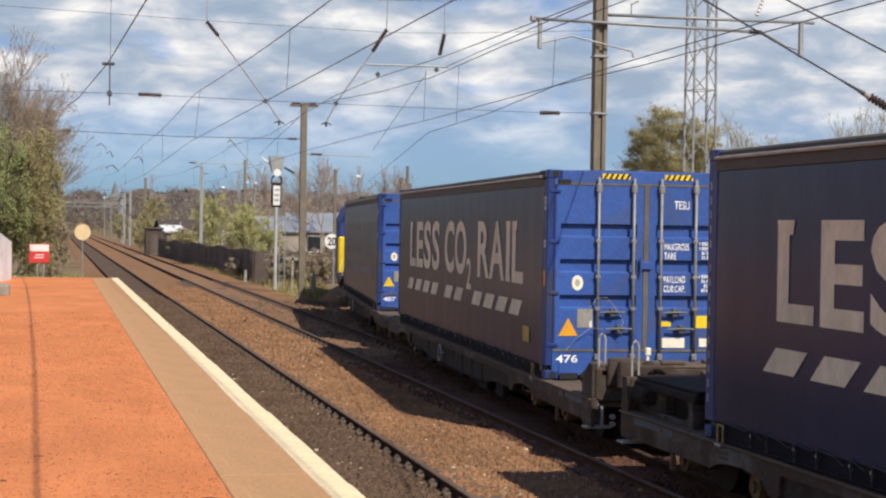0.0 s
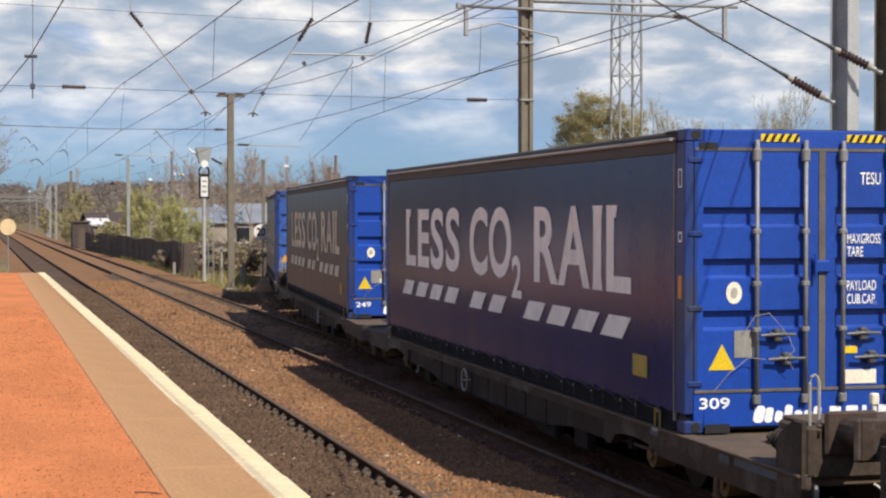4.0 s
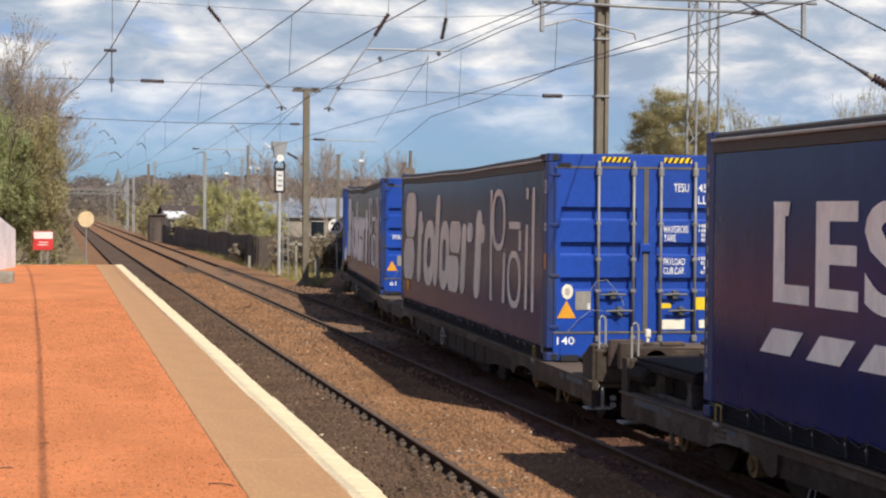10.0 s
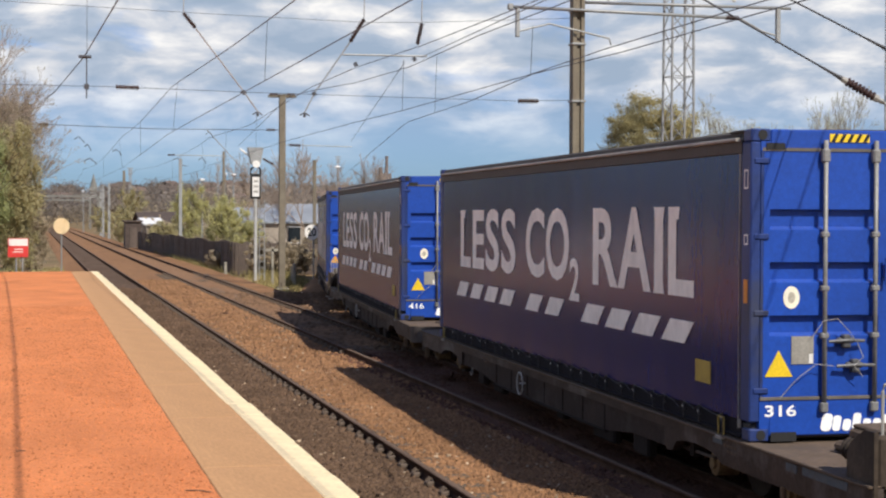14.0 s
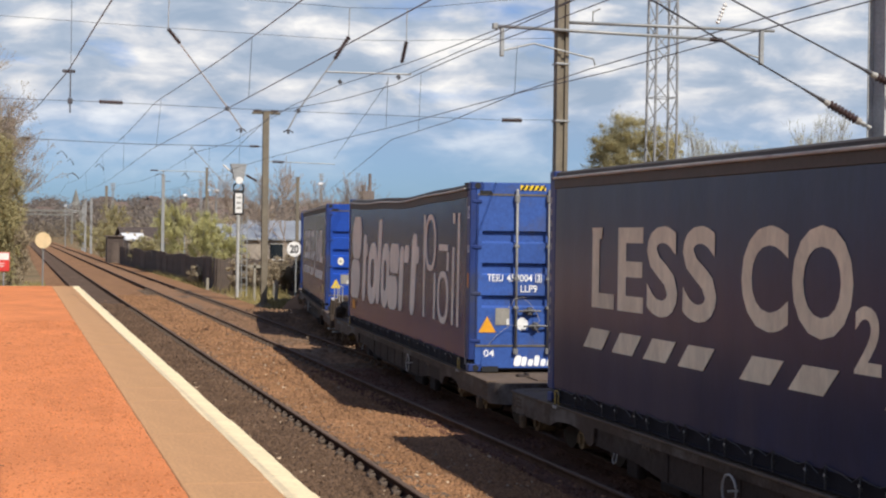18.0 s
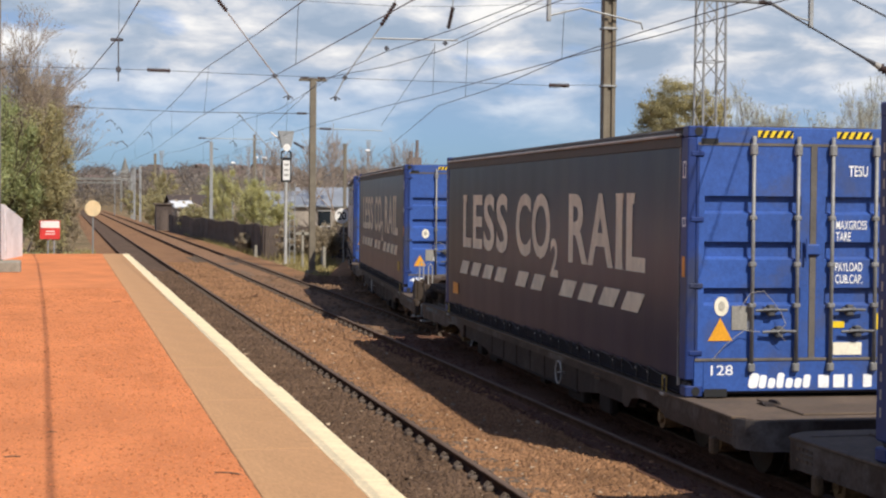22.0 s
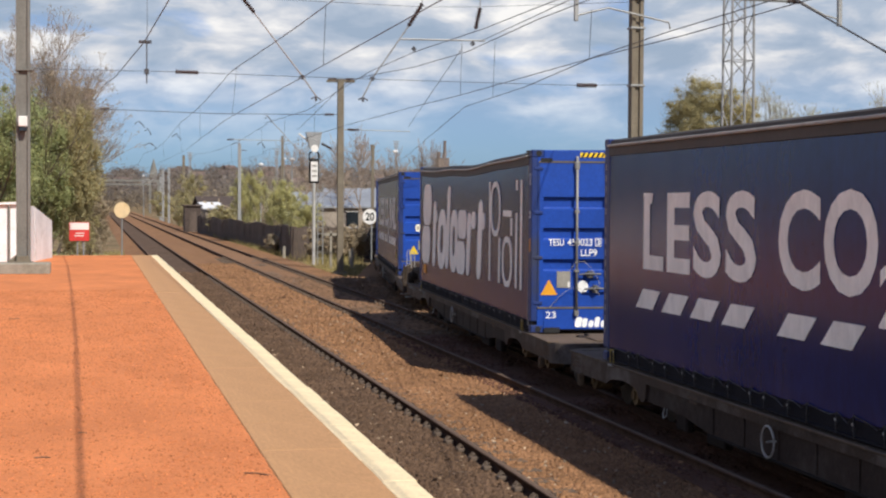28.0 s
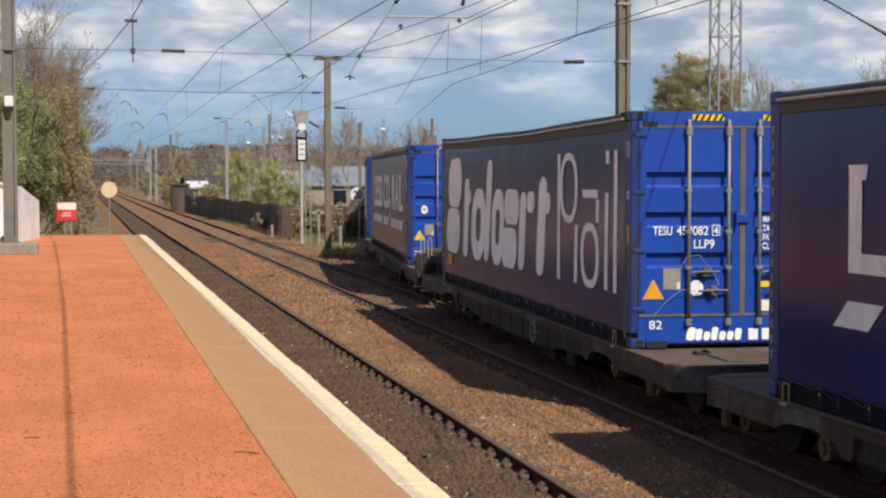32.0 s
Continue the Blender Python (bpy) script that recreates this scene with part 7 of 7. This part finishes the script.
def building(name, at, w, d, h, rise, wall, roof, label, turn=0, windows=3, category="building", group=""):
    b = thing(name, at, label, category, group, turn=turn)
    part("wall_block", Geo().box(-w / 2, w / 2, -d / 2, d / 2, 0, h), wall, b)
    ov = 0.3
    part("roof", Geo().prism([(-d / 2 - ov, h - 0.05), (0, h + rise), (d / 2 + ov, h - 0.05), (d / 2 + ov, h + 0.08), (0, h + rise + 0.15), (-d / 2 - ov, h + 0.08)], 0, -w / 2 - ov, w / 2 + ov).prism([(-d / 2, h), (d / 2, h), (0, h + rise)], 0, -w / 2, w / 2), roof, b)
    for k in range(windows):
        u = -w / 2 + w * (k + 0.5) / windows
        wd = part("window", Geo().box(u - 0.5, u + 0.5, -d / 2 - 0.03, -d / 2 + 0.02, h * 0.4, h * 0.4 + 1.2), M_GLASS, b)
        part("window_sill", Geo().box(u - 0.58, u + 0.58, -d / 2 - 0.07, -d / 2 - 0.01, h * 0.4 - 0.1, h * 0.4), M_WHITE, wd)
        part("window_lintel", Geo().box(u - 0.58, u + 0.58, -d / 2 - 0.05, -d / 2 - 0.01, h * 0.4 + 1.2, h * 0.4 + 1.28), M_WHITE, wd)
    return b


building("depot_shed", (22, 134, -0.3), 13, 8, 2.6, 1.1, M_HOUSE, M_ROOF_SLATE, "low shed with a pale metal roof", 0, 4)
building("depot_shed", (10.9, 160, -0.3), 1.5, 4, 2.3, 0.5, M_HOUSE, M_ROOF_PALE, "small shed with a white sheet roof", 8, 1)
building("lineside_store", (11.9, 164, -0.3), 3.6, 4, 2.5, 0.9, M_HOUSE, M_HUT, "small store with a brown roof", 6, 2)
building("depot_shed", (33, 178, -0.3), 16, 9, 3.0, 1.4, M_HOUSE, M_ROOF_SLATE, "long shed with a pale metal roof", -6, 5)


def ground_z(x, y):
    far = min(max((y - 420) / 560, 0), 1)
    v = Vector((x / 260, y / 260, 4.2)), Vector((x / 90, y / 90, 9.2))
    return -0.42 + (3 * far * far - 2 * far ** 3) * (14.5 + 6 * noise.noise(v[0]) + 3.5 * noise.noise(v[1]))


M_HOUSE_TAN = material("tan_house_render", (0.29, 0.225, 0.18), 0.9, dark=0.8, scale=0.5, grain=4, bump=0.1)
M_HOUSE_PALE = material("pale_house_render", (0.36, 0.325, 0.30), 0.9, dark=0.8, scale=0.5, grain=4, bump=0.1)
r = random.Random(5)
for k in range(36):
    y = r.uniform(700, 980)
    az = r.uniform(-2, 17)
    x = y * math.tan(radians(az))
    building("far_house", (x, y, ground_z(x, y) - 0.3), r.uniform(4.5, 8), r.uniform(5, 7), r.uniform(3.4, 5.2), 2.0, r.choice((M_HOUSE, M_HOUSE_TAN, M_HOUSE_PALE)), r.choice((M_TILE, M_FENCE, M_FENCE)), "distant house with a pitched roof on the hill", r.uniform(-40, 40), 2, "house", "houses on the hill")
sp = thing("church_spire", (31.5, 900, ground_z(31.5, 900) - 0.5), "dark distant church tower with a pointed spire", "church")
part("tower", Geo().box(-2.0, 2.0, -2.0, 2.0, 0, 5), M_MAST_GREY, sp)
part("spire", Geo().cyl((0, 0, 5), (0, 0, 12), 2.0, 8, 0.1), M_MAST_GREY, sp)
for az, el in ((3.25, 1.67), (6.26, 1.84), (10.44, 2.13)):
    x, y = 690 * math.sin(radians(az)), 690 * math.cos(radians(az))
    z = ground_z(x, y) - 0.5
    top = 2.78 + 690 * math.tan(radians(el)) - z
    fm = thing("floodlight_mast", (x, y, z), "hazy grey floodlight mast on the hill", "mast", "floodlight masts")
    for sx in (-1, 1):
        part("leg", Geo().cyl((sx * 0.35, 0, 0), (sx * 0.35, 0, top), 0.16, 6), M_TOWER, fm)
    for k in range(9):
        part("strut", Geo().cyl((-0.35, 0, top * (0.4 + k * 0.06)), (0.35, 0, top * (0.46 + k * 0.06)), 0.09, 5), M_TOWER, fm)
    part("lamp_frame", Geo().box(-0.95, 0.95, -0.2, 0.2, top - 2.6, top - 2.2).box(-1.15, 1.15, -0.2, 0.2, top - 1.4, top - 1.0).box(-1.25, 1.25, -0.2, 0.2, top - 0.3, top), M_TOWER, fm, "three rows of grey lamps")
x, y = 690 * math.sin(radians(12.15)), 690 * math.cos(radians(12.15))
z = ground_z(x, y) - 0.5
top = 2.78 + 690 * math.tan(radians(2.12)) - z
M_CHIMNEY = material("hazy_grey_brick", (0.17, 0.14, 0.13), 0.9, dark=0.8, scale=0.5, grain=4, bump=0.1)
fc = thing("factory_chimney", (x, y, z), "distant brown brick chimney above the roofs", "chimney")
part("chimney_shaft", Geo().cyl((0, 0, 0), (0, 0, top), 1.0, 12, 0.62), M_CHIMNEY, fc)
part("crown", Geo().cyl((0, 0, top), (0, 0, top + 0.4), 0.72, 12), M_CHIMNEY, fc)
part("boiler_house", Geo().box(-3.4, 1.3, -3, 3, 0, top - 7.0).box(-3.2, -2.0, -1.5, 1.5, top - 7.0, top - 4.4), M_CHIMNEY, fc, "brown brick works beside the stack")
for (x, y, w) in ((4.5, 330, 16), (3.5, 410, 20)):
    fg = thing("signal_gantry", (x, y, -0.4), "dark steel gantry across the far tracks", "gantry", "gantries")
    for sx in (-1, 1):
        part("leg", Geo().box(sx * w / 2 - 0.25, sx * w / 2 + 0.25, -0.25, 0.25, 0, 7.6), M_MAST_GREY, fg)
    part("beam", Geo().box(-w / 2, w / 2, -0.3, 0.3, 6.9, 7.3), M_MAST_GREY, fg)

# lattice tower
tw = thing("lattice_tower", (37.0, 90, -0.4), "grey steel lattice tower", "tower")
H_T, wb, wt = 26.0, 0.74, 0.60
for sx in (-1, 1):
    for sy in (-1, 1):
        part("leg", Geo().cyl((sx * wb, sy * wb, 0), (sx * wt, sy * wt, H_T), 0.075, 6), M_TOWER, tw)
lv = np.linspace(0, H_T, 19)
for a, b in zip(lv, lv[1:]):
    wa, wbb = wb + (wt - wb) * a / H_T, wb + (wt - wb) * b / H_T
    for k, (p, q) in enumerate((((-1, -1), (1, -1)), ((1, -1), (1, 1)), ((1, 1), (-1, 1)), ((-1, 1), (-1, -1)))):
        i = int(round(a / (lv[1] - lv[0])))
        if i % 2:
            p, q = q, p
        part("diagonal", Geo().cyl((p[0] * wa, p[1] * wa, a), (q[0] * wbb, q[1] * wbb, b), 0.035, 5), M_TOWER, tw)
        if i % 4 == 0:
            part("strut", Geo().cyl((p[0] * wa, p[1] * wa, a), (q[0] * wa, q[1] * wa, a), 0.030, 5), M_TOWER, tw)


# ================= trees and plants =================
def leaf_cloud(blobs, count, size, seed, ruffle=1.0, reach=9.0):
    """Small leaf cards strewn through a set of ellipsoids (x, y, z, rx, ry, rz), denser near their skins."""
    q = np.random.default_rng(seed)
    b = np.array(blobs, float)
    vol = b[:, 3] * b[:, 4] * b[:, 5]
    which = q.choice(len(b), count, p=vol ** 0.75 / (vol ** 0.75).sum())
    d = q.normal(0, 1, (count, 3))
    d /= np.linalg.norm(d, axis=1)[:, None]
    rad = np.minimum(np.abs(q.normal(0, 0.62, count)) + 0.12, reach)
    c = b[which, :3] + d * b[which, 3:] * rad[:, None]
    face = d + ruffle * q.normal(0, 0.6, (count, 3)) + (0, 0, 0.25)      # leaves look outwards and up, more or less
    u = np.cross(face, q.normal(0, 1, (count, 3)))
    u /= np.linalg.norm(u, axis=1)[:, None]
    w = np.cross(u, face)
    w /= np.linalg.norm(w, axis=1)[:, None]
    s = size * q.uniform(0.5, 1.3, count)[:, None]
    v = np.stack([c - u * s, c + w * s * 0.55, c + u * s, c - w * s * 0.55], 1).reshape(-1, 3)
    return v, np.arange(count * 4).reshape(-1, 4)


def limbs(base, height, spread, seed, levels=4, r0=0.16, first=0.35, n=5, up=0.25, tip=0.013):
    """A tapered trunk that forks into limbs and twigs. Returns the mesh and the twig ends."""
    q = random.Random(seed)
    g, ends = Geo(), []

    def grow(p, d, length, r, lev):
        pts, rr = [p], [r]
        for k in range(3 if lev < levels - 1 else 1):
            d = (d + Vector((q.gauss(0, 0.13), q.gauss(0, 0.13), q.gauss(0.03, 0.08)))).normalized()
            pts.append(pts[-1] + d * length / (3 if lev < levels - 1 else 1))
            rr.append(max(r * (1 - 0.17 * (k + 1)), tip))
        g.tube(pts, rr, n if lev < 2 else 3)
        if lev >= levels:
            ends.append(pts[-1])
            return
        for k in range(q.choice((3, 3, 4)) if lev else 5):
            a, t = q.uniform(0, 6.28), q.uniform(0.35, 0.85) * spread
            o = d.orthogonal().normalized()
            o = (o * math.cos(a) + d.cross(o) * math.sin(a)).normalized()
            nd = (d + o * t + Vector((0, 0, up))).normalized()
            j = (q.choice((0, 1, 1)) if lev == levels - 1 else q.choice((1, 2, 3, 3))) if lev else q.choice((2, 3, 3))
            grow(pts[j], nd, length * q.uniform(0.55, 0.8), rr[j] * 0.62, lev + 1)
    grow(Vector(base), Vector((q.gauss(0, 0.05), q.gauss(0, 0.05), 1)).normalized(), height * first, r0, 0)
    return g, ends


def tree(name, at, height, blobs, count, size, leaf, bark, label, seed, spread=0.9, levels=3, category="tree", first=0.4):
    t = thing(name, at, label, category, "trees" if category == "tree" else "bushes")
    g, ends = limbs((0, 0, 0), height, spread, seed, levels, r0=height * 0.02, first=first)
    part("trunk", g, bark, t, fix=False)
    v, f = leaf_cloud(blobs, count, size, seed)
    part("crown", raw("crown", v, f, leaf), None, t)
    return t


def lumps(cx, cy, cz, rx, ry, rz, k, seed, r=0.5):
    q = random.Random(seed)
    out = []
    for _ in range(k):
        a, e = q.uniform(0, 6.28), q.uniform(-1, 1)
        w = q.uniform(0.3, 0.9)
        s = q.uniform(0.6, 1.2) * r
        out.append((cx + rx * w * math.cos(a) * math.sqrt(1 - e * e), cy + ry * w * math.sin(a) * math.sqrt(1 - e * e), cz + rz * w * e, rx * s, ry * s, rz * s * 0.8))
    return out


# evergreens and a bare tree behind the platform wall
tree("evergreen_tree", (-3.7, 61, -0.3), 7.2, lumps(0, 0, 4.5, 2.1, 1.8, 3.1, 150, 1, 0.20), 64000, 0.046, M_LEAF_DARK, M_BARK, "dense green evergreen tree behind the white wall", 1)
tree("evergreen_tree", (-2.0, 62.5, -0.3), 6.8, lumps(0, 0, 4.2, 1.45, 1.4, 3.0, 110, 2, 0.19), 44000, 0.045, M_LEAF_DARK, M_BARK, "green evergreen tree beside the platform end", 2)
tree("ivy_tree", (-0.75, 63.0, -0.3), 6.0, lumps(0.0, 0, 3.75, 1.35, 1.2, 3.3, 150, 3, 0.20), 52000, 0.042, M_LEAF_OLIVE, M_BARK, "olive-brown bushy tree by the line", 3)
tree("ivy_tree", (-0.15, 66.0, -0.3), 4.2, lumps(0, 0, 2.4, 0.75, 1.3, 2.0, 60, 4, 0.22), 16000, 0.042, M_LEAF_BROWN, M_BARK, "brown-leaved bush by the line", 4)
tree("ivy_tree", (-1.9, 76.0, -0.3), 5.2, lumps(0, 0, 3.0, 1.7, 2.2, 2.3, 60, 5, 0.2), 16000, 0.06, M_LEAF_BROWN, M_BARK, "brown leafy tree along the line", 5)
tree("ivy_tree", (-1.6, 96.0, -0.3), 4.2, lumps(0, 0, 2.2, 2.0, 6, 1.8, 60, 6, 0.2), 13000, 0.085, M_LEAF_OLIVE, M_BARK, "olive bushes along the line", 6)
for k, (x, y, h) in enumerate(((-2.3, 66.0, 11.4), (-3.6, 68, 11.2), (-1.9, 69, 10.2), (-1.6, 66.5, 9.2))):
    t = thing("bare_tree", (x, y, -0.3), "brown tree with fine twigs, barely in bud", "tree", "trees")
    g, ends = limbs((0, 0, 0), h, 0.70, 21 + k, 6, r0=0.09, first=0.30, up=0.2, tip=0.0075)
    part("branch_crown", g, M_TWIG_BROWN, t, fix=False)
    v, f = leaf_cloud([(e.x, e.y, e.z, 0.26, 0.26, 0.26) for e in ends[::2]], 15000, 0.030, 21 + k)
    part("bud_cloud", raw("bud_cloud", v, f, M_LEAF_BROWN), None, t, "brown opening buds")
for k, (x, y, s) in enumerate(((-1.3, 56.6, 0.4), (-0.9, 57.5, 0.4), (-1.6, 57.0, 0.5), (0.2, 58, 0.3))):
    tree("bramble", (x, y, 0.25), 0.8, lumps(0, 0, 0.45, s * 1.4, s * 1.6, s, 7, 40 + k, 0.5), 1500, 0.05, M_LEAF_FRESH, M_BARK, "low green weeds at the platform end", 40 + k, category="bush", levels=2)

# right-hand trees beyond the train
tree("broadleaf_tree", (37.7, 96, -0.4), 9.5, lumps(0, 0, 8.15, 3.5, 3.2, 3.3, 320, 8, 0.15), 110000, 0.048, M_LEAF_OLIVE, M_BARK, "round olive-brown tree coming into leaf", 8, levels=4)
for k, (x, y, h) in enumerate(((42.6, 100, 10.6), (44.0, 100, 10.9), (45.4, 101, 10.2), (40.6, 82, 9.6), (43.2, 84, 10.6), (46.0, 85, 9.6), (49.5, 83, 10.5))):
    t = thing("pale_tree", (x, y, -0.4), "pale budding tree with fine twigs", "tree", "trees")
    g, ends = limbs((0, 0, 0), h, 0.62, 61 + k, 6, r0=0.08, first=0.32, up=0.4, tip=0.007)
    part("branch_crown", g, M_BARK_PALE, t, fix=False)
    bl = [(e.x, e.y, e.z, 0.22, 0.22, 0.22) for e in ends[::3]]
    v, f = leaf_cloud(bl, 9000, 0.036, 61 + k)
    part("bud_cloud", raw("bud_cloud", v, f, M_LEAF_PALE), None, t)

# bushes and scrub beyond the second track
SCRUB = [(11.6, 85.5, 1.9, 0.9, 0.9, M_LEAF_BROWN, "brown bramble thicket before the fence"), (12.6, 84.0, 1.7, 0.9, 0.9, M_LEAF_BROWN, "brown bramble thicket before the fence"), (10.2, 95.0, 1.2, 0.5, 2.2, M_LEAF_BROWN, "low brown weeds at the foot of the fence"),
         (11.0, 119, 5.9, 1.5, 2.0, M_LEAF_FRESH, "fresh green spring bush behind the fence"), (12.3, 108, 4.7, 1.4, 1.5, M_LEAF_FRESH, "bright green spring bush behind the fence"),
         (14.8, 116, 3.5, 1.5, 2, M_LEAF_FRESH, "fresh green spring bush behind the fence"), (13.6, 86, 2.0, 1.3, 1.6, M_LEAF_BROWN, "brown bramble thicket beside the branch"), (15.6, 90, 2.4, 1.7, 2, M_LEAF_BROWN, "brown bramble thicket beside the branch"),
         (12.4, 92, 1.9, 1.2, 2, M_LEAF_BROWN, "brown bramble thicket beside the branch"), (10.9, 140, 2.8, 2.0, 3, M_LEAF_OLIVE, "olive bush behind the fence"), (18.2, 100, 3.0, 2.0, 2.5, M_LEAF_BROWN, "brown scrub beside the branch"),
         (9.2, 172, 4.2, 1.6, 3, M_LEAF_OLIVE, "olive bush beside the line"), (10.7, 186, 6.6, 2.1, 3, M_LEAF_OLIVE, "olive spring tree beside the line"), (17.5, 190, 5.2, 3.4, 4, M_LEAF_FRESH, "green spring trees beyond the sheds"),
         (24, 200, 5.5, 4.2, 4, M_LEAF_OLIVE, "olive spring trees beyond the sheds"), (32, 215, 6.0, 5, 4, M_LEAF_BROWN, "brown leafless trees beyond the sheds"), (10.0, 240, 4.6, 2.4, 5, M_LEAF_OLIVE, "olive trees by the line")]
for k, (x, y, h, rx, ry, lf, lb) in enumerate(SCRUB):
    tree("spring_bush", (x, y, -0.4), h, lumps(0, 0, h * 0.55, rx, ry, h * 0.52, 80, 80 + k, 0.17), int(22000 if y < 150 else 14000), 0.028 + y * 0.00022, lf, M_BARK, lb, 80 + k, category="bush", levels=3)
for k, (x, y, h) in enumerate(((18.8, 122, 8.6), (21.5, 128, 9.2), (16.5, 128, 8.0), (25.5, 145, 9.5), (30, 150, 9.8), (20.5, 165, 9.6), (35, 165, 9.6), (14.5, 150, 7.6), (27, 180, 11.0))):
    t = thing("bare_tree", (x, y, -0.4), "leafless brown tree beyond the scrub", "tree", "trees")
    g, ends = limbs((0, 0, 0), h, 0.8, 121 + k, 5 if k < 5 else 4, r0=0.12, first=0.34, up=0.25)
    part("branch_crown", g, M_TWIG_BROWN, t, fix=False)


def far_woods():
    q = random.Random(17)
    blobs, nearer = [], []
    for _ in range(1900):
        y = 250 + 800 * q.random() ** 1.25
        az = q.uniform(-8, 34)
        x = y * math.tan(radians(az))
        if abs(x - 5) < 11 + y * 0.004 and y < 430:
            continue
        h = q.uniform(3, 7) if y < 420 else q.uniform(4, 9)
        z = ground_z(x, y)
        for _k in range(2):
            w = h * q.uniform(0.45, 0.9)
            (nearer if y < 480 else blobs).append((x + q.uniform(-w, w), y + q.uniform(-4, 4), z + h * q.uniform(0.35, 0.6), w, w, h * 0.5))
    v, f = leaf_cloud(blobs, 150000, 0.66, 33, 0.2, 1.05)
    tagged(new("far_woods", raw("far_woods", v, f, M_LEAF_FAR)), "brown and dull green woods on the distant hill", "woods", kind="stuff")
    v, f = leaf_cloud(nearer, 130000, 0.30, 34, 0.4, 1.1)
    tagged(new("middle_woods", raw("middle_woods", v, f, M_LEAF_MID)), "brown and olive scrub woods before the hill", "woods", kind="stuff")


def far_hedges():
    q = random.Random(19)
    blobs = []
    for _ in range(150):
        y = q.uniform(150, 420)
        side = q.random() < 0.25
        x = q.uniform(-9, -3.5) if side else q.uniform(10.5, 14) + (y - 150) * q.uniform(0, 0.22)
        h = q.uniform(1.6, 4.0)
        blobs.append((x, y, h * 0.4 - 0.3, q.uniform(1, 2.4), q.uniform(1, 4), h * 0.55))
    v, f = leaf_cloud(blobs, 36000, 0.20, 35)
    tagged(new("lineside_scrub", raw("lineside_scrub", v, f, M_LEAF_BROWN)), "brown scrub along the distant line", "scrub", kind="stuff")


def grass():
    q = np.random.default_rng(23)
    n = 60000
    x = np.concatenate([q.uniform(9.0, 13, n // 2), q.uniform(9.3, 30, n // 4), q.uniform(-3.2, 1.7, n // 4)])
    y = np.concatenate([q.uniform(60, 135, n // 2), q.uniform(60, 160, n // 4), q.uniform(56.3, 100, n // 4)])
    x, y = np.concatenate([x, q.uniform(14, 32, 16000)]), np.concatenate([y, q.uniform(26, 50, 16000)])
    keep = q.uniform(0, 1, len(x)) < np.clip(0.5 + 1.2 * np.array([noise.noise(Vector((a * 0.35, b * 0.25, 7))) for a, b in zip(x, y)]), 0.05, 1)
    tr = np.interp(y, _y, _x)
    keep &= np.abs(x - tr) > 2.2
    x, y = x[keep], y[keep]
    n = len(x)
    h, a = q.uniform(0.08, 0.34, n) * np.where(y < 50, 2.2, np.where((x > 9.5) & (y > 80), 1.9, 1.0)), q.uniform(0, 6.28, n)
    w = 0.02
    lx, ly = q.normal(0, 0.09, n), q.normal(0, 0.09, n)
    z = np.where(x < 2, np.clip(0.82 - (y - 55.4) * 0.125, -0.42, 0.9), -0.44)
    v = np.stack([np.stack([x - w * np.cos(a), y - w * np.sin(a), z], -1), np.stack([x + w * np.cos(a), y + w * np.sin(a), z], -1), np.stack([x + lx, y + ly, z + h], -1)], 1).reshape(-1, 3)
    tagged(new("dry_grass", raw("dry_grass", v, np.arange(3 * n).reshape(-1, 3), M_GRASS)), "dry pale spring grass beside the line", "grass", kind="stuff")


for k, (x, y, h, rx, lf, lb) in enumerate(((24, 45, 4.2, 2.6, M_LEAF_DARK, "dark green bush beyond the anchor masts"), (29, 50, 4.8, 3.0, M_LEAF_DARK, "dark green bush beyond the anchor masts"), (27, 44, 2.4, 2.0, M_LEAF_FRESH, "fresh green bush beyond the anchor masts"),
                                            (33, 54, 5.5, 3.2, M_LEAF_OLIVE, "olive bush beyond the anchor masts"), (38, 60, 6.0, 3.4, M_LEAF_DARK, "dark green tree beyond the anchor masts"), (21.5, 38, 1.6, 1.4, M_LEAF_FRESH, "low green bush beyond the anchor masts"))):
    tree("spring_bush", (x, y, -0.4), h, lumps(0, 0, h * 0.55, rx, rx, h * 0.52, 60, 140 + k, 0.2), 15000, 0.05, lf, M_BARK, lb, 140 + k, category="bush", levels=3)


far_woods()
far_hedges()
grass()


# ================= what moves =================
def motions():
    def along(s, z):
        (xa, ya, _), (xb, yb, _) = on_line(s - 5.66), on_line(s + 5.66)
        return pose((xa + xb) / 2, (ya + yb) / 2, z, 0, 0, -math.degrees(math.atan2(xb - xa, yb - ya)))
    times = list(range(0, 33))
    for ob, s0 in CONTAINERS:
        walk(ob, [(t, along(s0 + gone(t), DECK)) for t in times])
    for ob, s0 in WAGONS:
        walk(ob, [(t, along(s0 + gone(t), 0.0)) for t in times])
    # wheels roll on the rails
    for ob, _ in WAGONS + [LOCO]:
        for o in ob.children_recursive:
            if o.name.startswith("wheelset"):
                x, y, z = o.location
                walk(o, [(k / 15, pose(x, y, z, -math.degrees(gone(k / 15) / z))) for k in range(481)])
    walk(LOCO[0], [(t, along(LOCO[1] + gone(t), 0.0)) for t in times])


motions()
